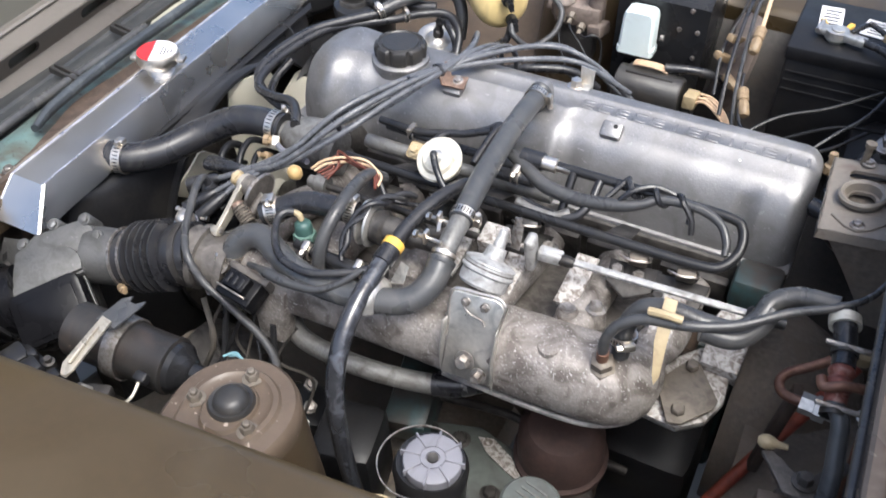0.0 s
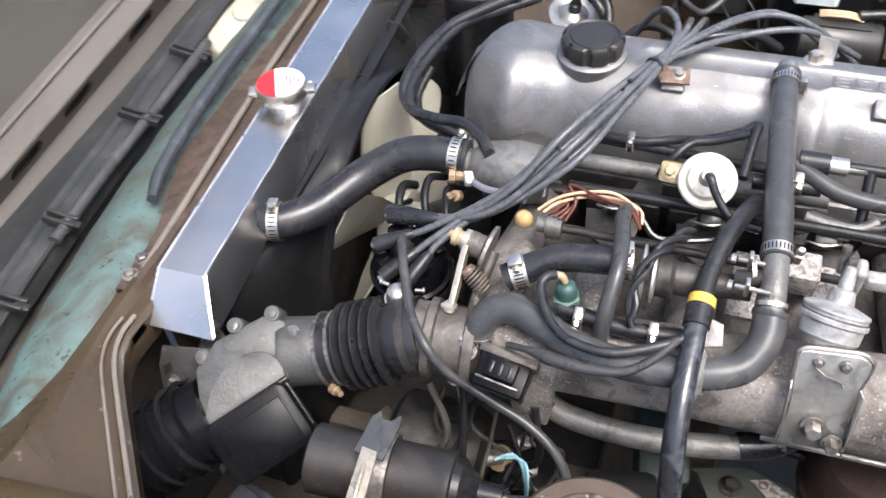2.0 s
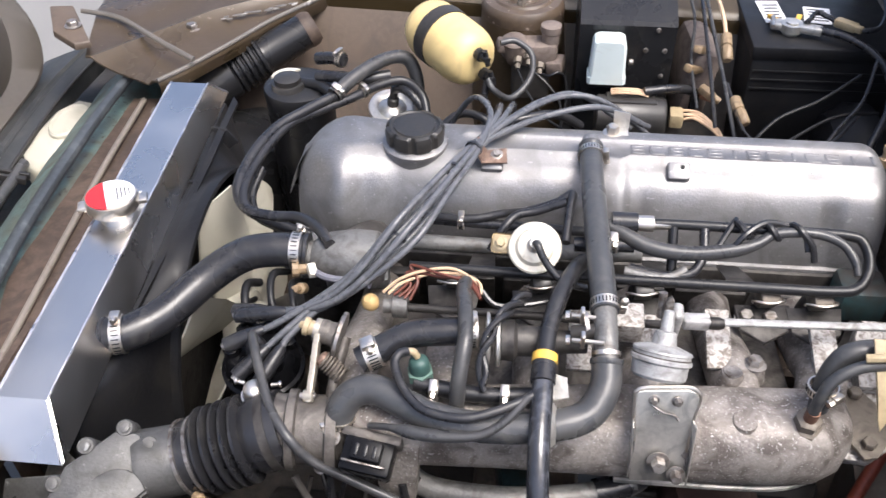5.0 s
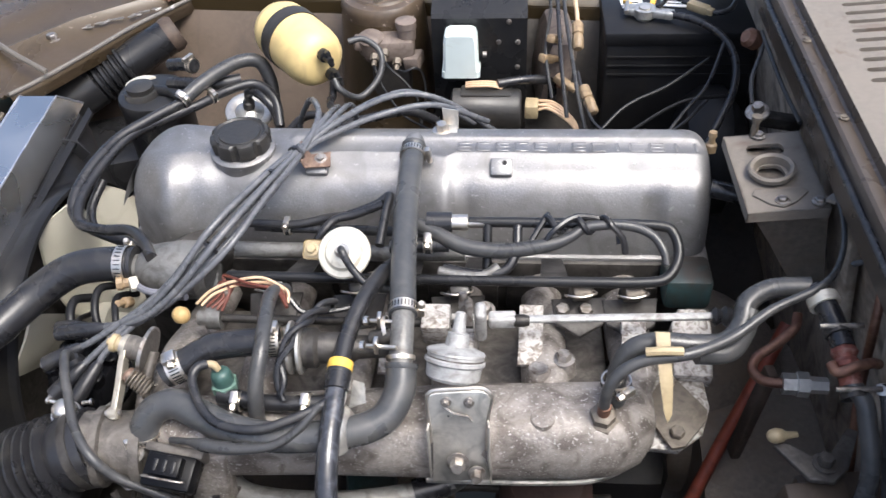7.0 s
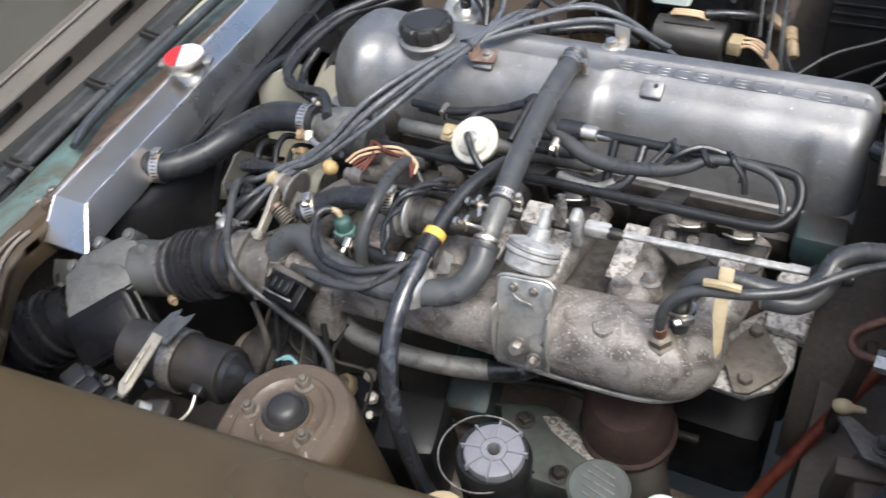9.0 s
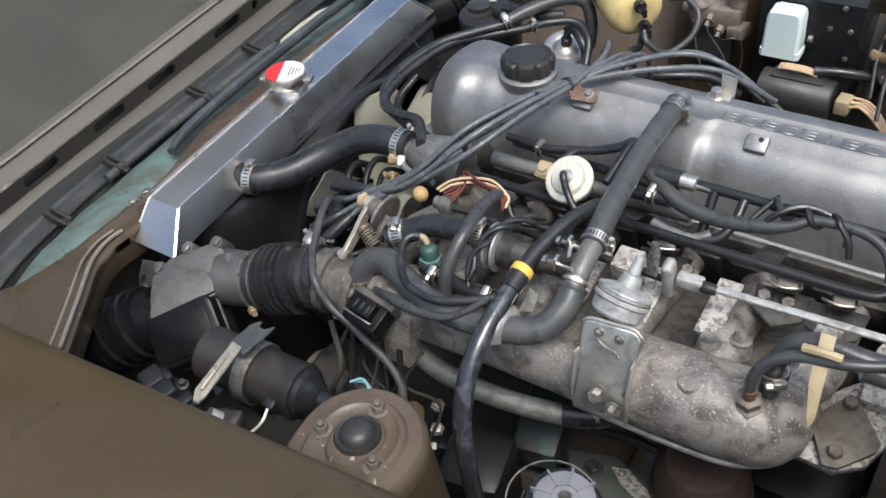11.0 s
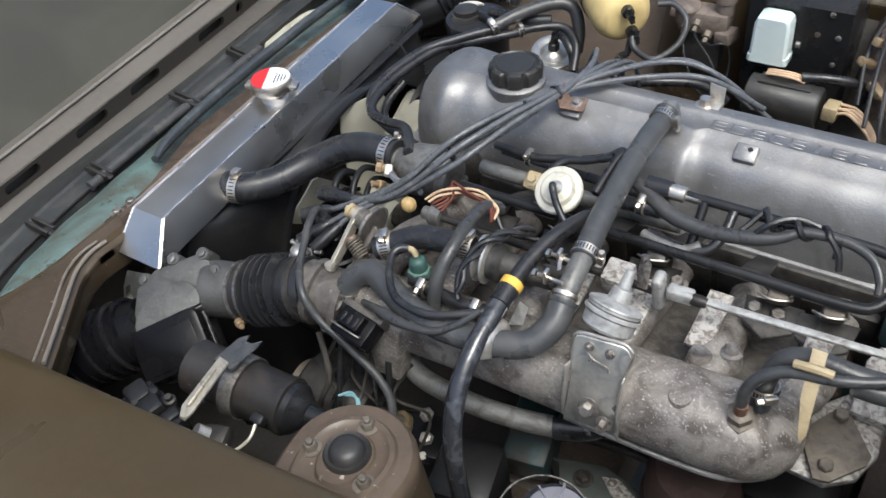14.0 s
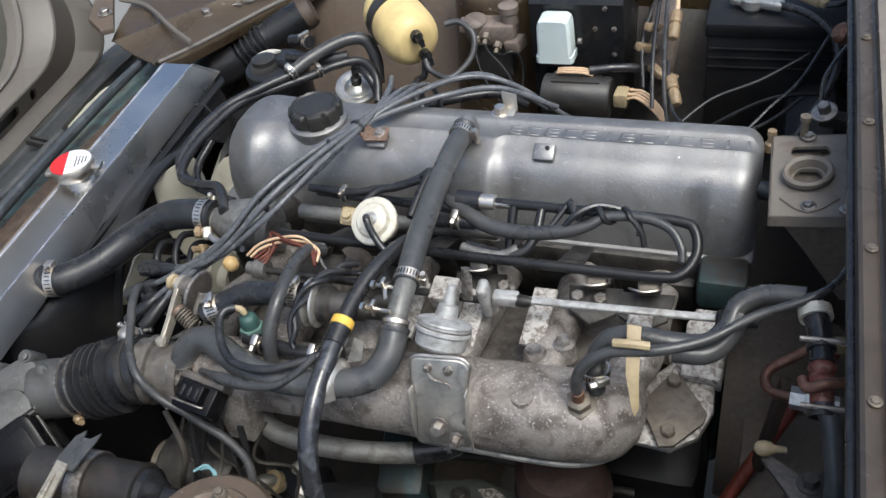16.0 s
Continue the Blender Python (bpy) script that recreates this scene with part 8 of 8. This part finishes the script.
part("cap", lathe(B(), (0.082, -0.451, 0.648), (0, 0, 1), [(0, 0.0300), (0.010, 0.0310), (0.0135, 0.0300), (0.0150, 0.0270), (0.0148, 0.0138), (0.0138, 0.0135), (0.0138, 0.0128), (0.0152, 0.0125), (0.0152, 0.0075), (0.0130, 0.0070), (0.0130, 0.001)], 40), LILAC, pc, "lilac grey plastic cap")
for k in range(8):
    a = radians(45 * k + 12)
    part("rib", box(B(), (0.082 + 0.0235 * math.cos(a), -0.451 + 0.0235 * math.sin(a), 0.660), (0.0215, 0.0022, 0.010), (0, 0, math.degrees(a)), 0.001), LILAC, pc)
part("centre_screw", lathe(B(), (0.082, -0.451, 0.6615), (0, 0, 1), [(0, 0.006), (0.002, 0.006), (0.001, 0.003)], 14), GREASE, pc)
part("hoop", lathe(B(), (0.066, -0.448, 0.640), (0, 0, 1), [(0, 0.046), (0.002, 0.046), (0.002, 0.0445), (0, 0.0445)], 40, True), BOLT, pc)
for x, y, m, label in ((0.182, -0.428, DUSTY, "dark grey moulded lid with faint raised print"), (0.247, -0.431, PAPER, "white plastic lid beside the grey lid")):
    lid = thing("fluid_container", (x, y, 0.52), label, "lid", "fluid lids")
    r = 0.019 if m is PAPER else 0.031
    part("body", lathe(B(), (x, y, 0.52), (0, 0, 1), [(0, r - 0.001), (0.09, r)], 28), DUSTY, lid)
    part("top", lathe(B(), (x, y, 0.61), (0, 0, 1), [(0, r), (0.010, r + 0.001), (0.013, r - 0.002), (0.0135, 0.001)], 32), m if m is PAPER else APRON, lid)
    if m is not PAPER:
        for k in range(5):
            part("print_bar", box(B(), (x, y - 0.016 + 0.008 * k, 0.6238), (0.036 - 0.005 * abs(k - 2), 0.0024, 0.0008), (0, 0, -14), 0), ALLOY, lid)
bt = thing("fluid_bottle", (0.045, -0.525, 0.56), "yellowed translucent bottle neck beside strut tower", "bottle")
part("neck", lathe(B(), (0.048, -0.522, 0.58), (0.2, -0.1, 1), [(0, 0.022), (0.05, 0.022), (0.052, 0.025), (0.07, 0.025), (0.072, 0.018), (0.078, 0.016)], 26), BEIGE, bt)
hose("air_pipe", [(-0.196, -0.300, 0.625), (-0.186, -0.318, 0.608), (-0.160, -0.332, 0.600), (-0.10, -0.338, 0.600), (-0.04, -0.334, 0.600), (0.02, -0.322, 0.602), (0.055, -0.31, 0.61)], 0.0125, "dull grey steel pipe under the intake plenum", ALLOY, "pipe", "", 18)
hose("pipe_sleeve", [(0.015, -0.323, 0.602), (0.045, -0.313, 0.606), (0.075, -0.295, 0.615)], 0.0145, "black rubber sleeve on the grey pipe", RUBBER)
ub = thing("union_block", (-0.215, -0.29, 0.32), "grimy black block with steel unions below the throttle", "valve block")
part("body", box(B(), (-0.215, -0.285, 0.355), (0.085, 0.075, 0.07), (0, 0, 15), 0.008), PLASTIC, ub)
part("brass_ring", lathe(B(), (-0.236, -0.297, 0.412), (-0.3, -0.4, 0.85), [(0, 0.009), (0, 0.0165), (0.010, 0.0165), (0.010, 0.009)], 22, True), BEIGE, ub, "brass union ring")
part("steel_pipe", tube(B(), [(-0.234, -0.294, 0.400), (-0.240, -0.302, 0.424), (-0.256, -0.316, 0.432), (-0.276, -0.330, 0.425)], 0.0095, 14, 5), BRACKET, ub, "dull bare steel pipe")
for p in ((-0.206, -0.290, 0.388), (-0.203, -0.308, 0.370), (-0.222, -0.262, 0.400)):
    part("union_nut", lathe(B(), p, (0.4, -0.35, 0.85), [(0, 0.0105), (0.014, 0.0105), (0.015, 0.007), (0.022, 0.006)], 6), BOLT, ub)
random.seed(11)
for k in range(11):
    x0, y0 = -0.300 + 0.013 * k, -0.345 + random.uniform(-0.02, 0.02)
    pts = [(x0, y0, 0.62 + random.uniform(-0.02, 0.02)), (x0 + random.uniform(-0.02, 0.03), y0 - 0.025, 0.585 + random.uniform(-0.02, 0.01)), (x0 + random.uniform(-0.03, 0.04), y0 - random.uniform(0.0, 0.06), 0.52), (x0 + random.uniform(-0.05, 0.05), y0 - random.uniform(-0.02, 0.05), 0.42)]
    hose("lower_wire", pts, random.choice((0.0022, 0.0028, 0.0040)), "thin dark wire hanging below the throttle", random.choice((RUBBER, PLASTIC, BAY_BLACK)), "wire", "lower wires", 8)
al = thing("alternator", (-0.30, -0.33, 0.40), "dark alternator low at the front of the engine", "alternator")
part("case", lathe(B(), (-0.36, -0.33, 0.46), (1, 0, 0), [(0, 0.05), (0.01, 0.062), (0.09, 0.062), (0.11, 0.05)], 28), GREASE, al)
part("pulley", lathe(B(), (-0.38, -0.33, 0.46), (1, 0, 0), [(0, 0.034), (0.006, 0.028), (0.012, 0.034), (0.018, 0.03)], 24), DARK, al)
sb = thing("exhaust_downpipe", (0.17, -0.25, 0.30), "rust red exhaust collector with dark pipe below manifold", "exhaust")
part("collector", lathe(B(), (0.158, -0.236, 0.40), (0.0, -0.15, 1), [(0, 0.042), (0.02, 0.052), (0.05, 0.056), (0.056, 0.061), (0.064, 0.061), (0.068, 0.056), (0.115, 0.054), (0.13, 0.042)], 28), RUST_DARK, sb)
part("pipe", tube(B(), [(0.165, -0.255, 0.45), (0.195, -0.285, 0.40), (0.212, -0.310, 0.32), (0.215, -0.315, 0.20)], 0.030, 18, 5), BAY_BLACK, sb)
gb = thing("steering_box", (0.08, -0.29, 0.36), "grey-green steering box with a flaked bare patch", "steering box")
part("casting", slab(B(), [(-0.030, -0.262, 0.440), (0.045, -0.240, 0.442), (0.100, -0.255, 0.444), (0.160, -0.286, 0.446), (0.190, -0.335, 0.446), (0.150, -0.352, 0.446), (0.066, -0.352, 0.444), (0.020, -0.300, 0.442)], (0, 0.01, -0.085), 0.010), APRON, gb)
part("bare_patch", slab(B(), [(0.050, -0.262, 0.4430), (0.070, -0.256, 0.4432), (0.100, -0.272, 0.4445), (0.142, -0.300, 0.4462), (0.132, -0.306, 0.446), (0.105, -0.296, 0.445), (0.070, -0.280, 0.4436)], (0, 0, 0.0025)), CHIPPED, gb, "flaked bare metal patch")
for p in ((0.03, -0.275, 0.443), (0.10, -0.335, 0.446)):
    part("bolt", hexhead(B(), p, (0, 0, 1), 0.009, 0.008), GREASE, gb)
solid("mount_block", box(B(), (-0.085, -0.360, 0.44), (0.085, 0.09, 0.14), (6, 0, 12), 0.016), SHROUD, "plain black block beside the engine mount", "bracket")
solid("brake_pipe", tube(B(), [(-0.02, -0.235, 0.46), (0.08, -0.228, 0.47), (0.16, -0.235, 0.46), (0.24, -0.22, 0.44)], 0.006, 10, 5), GREASE, "dark pipe running above the steering box", "pipe")
solid("steering_shaft", tube(B(), [(0.05, -0.40, 0.46), (0.20, -0.43, 0.52), (0.36, -0.46, 0.60)], 0.011, 12, 4), DARK, "dark steering shaft running to the firewall", "steering shaft")
for k in range(3):
    hose("loose_wire", [(-0.205 + 0.006 * k, -0.425 + 0.004 * k, 0.640), (-0.190 + 0.007 * k, -0.418 - 0.003 * k, 0.646), (-0.178 + 0.004 * k, -0.425 - 0.006 * k, 0.636), (-0.170, -0.440, 0.610)], 0.0016, "thin pale blue wire behind the coil", PALE_BLUE, "wire", "loose wires", 6, 4)
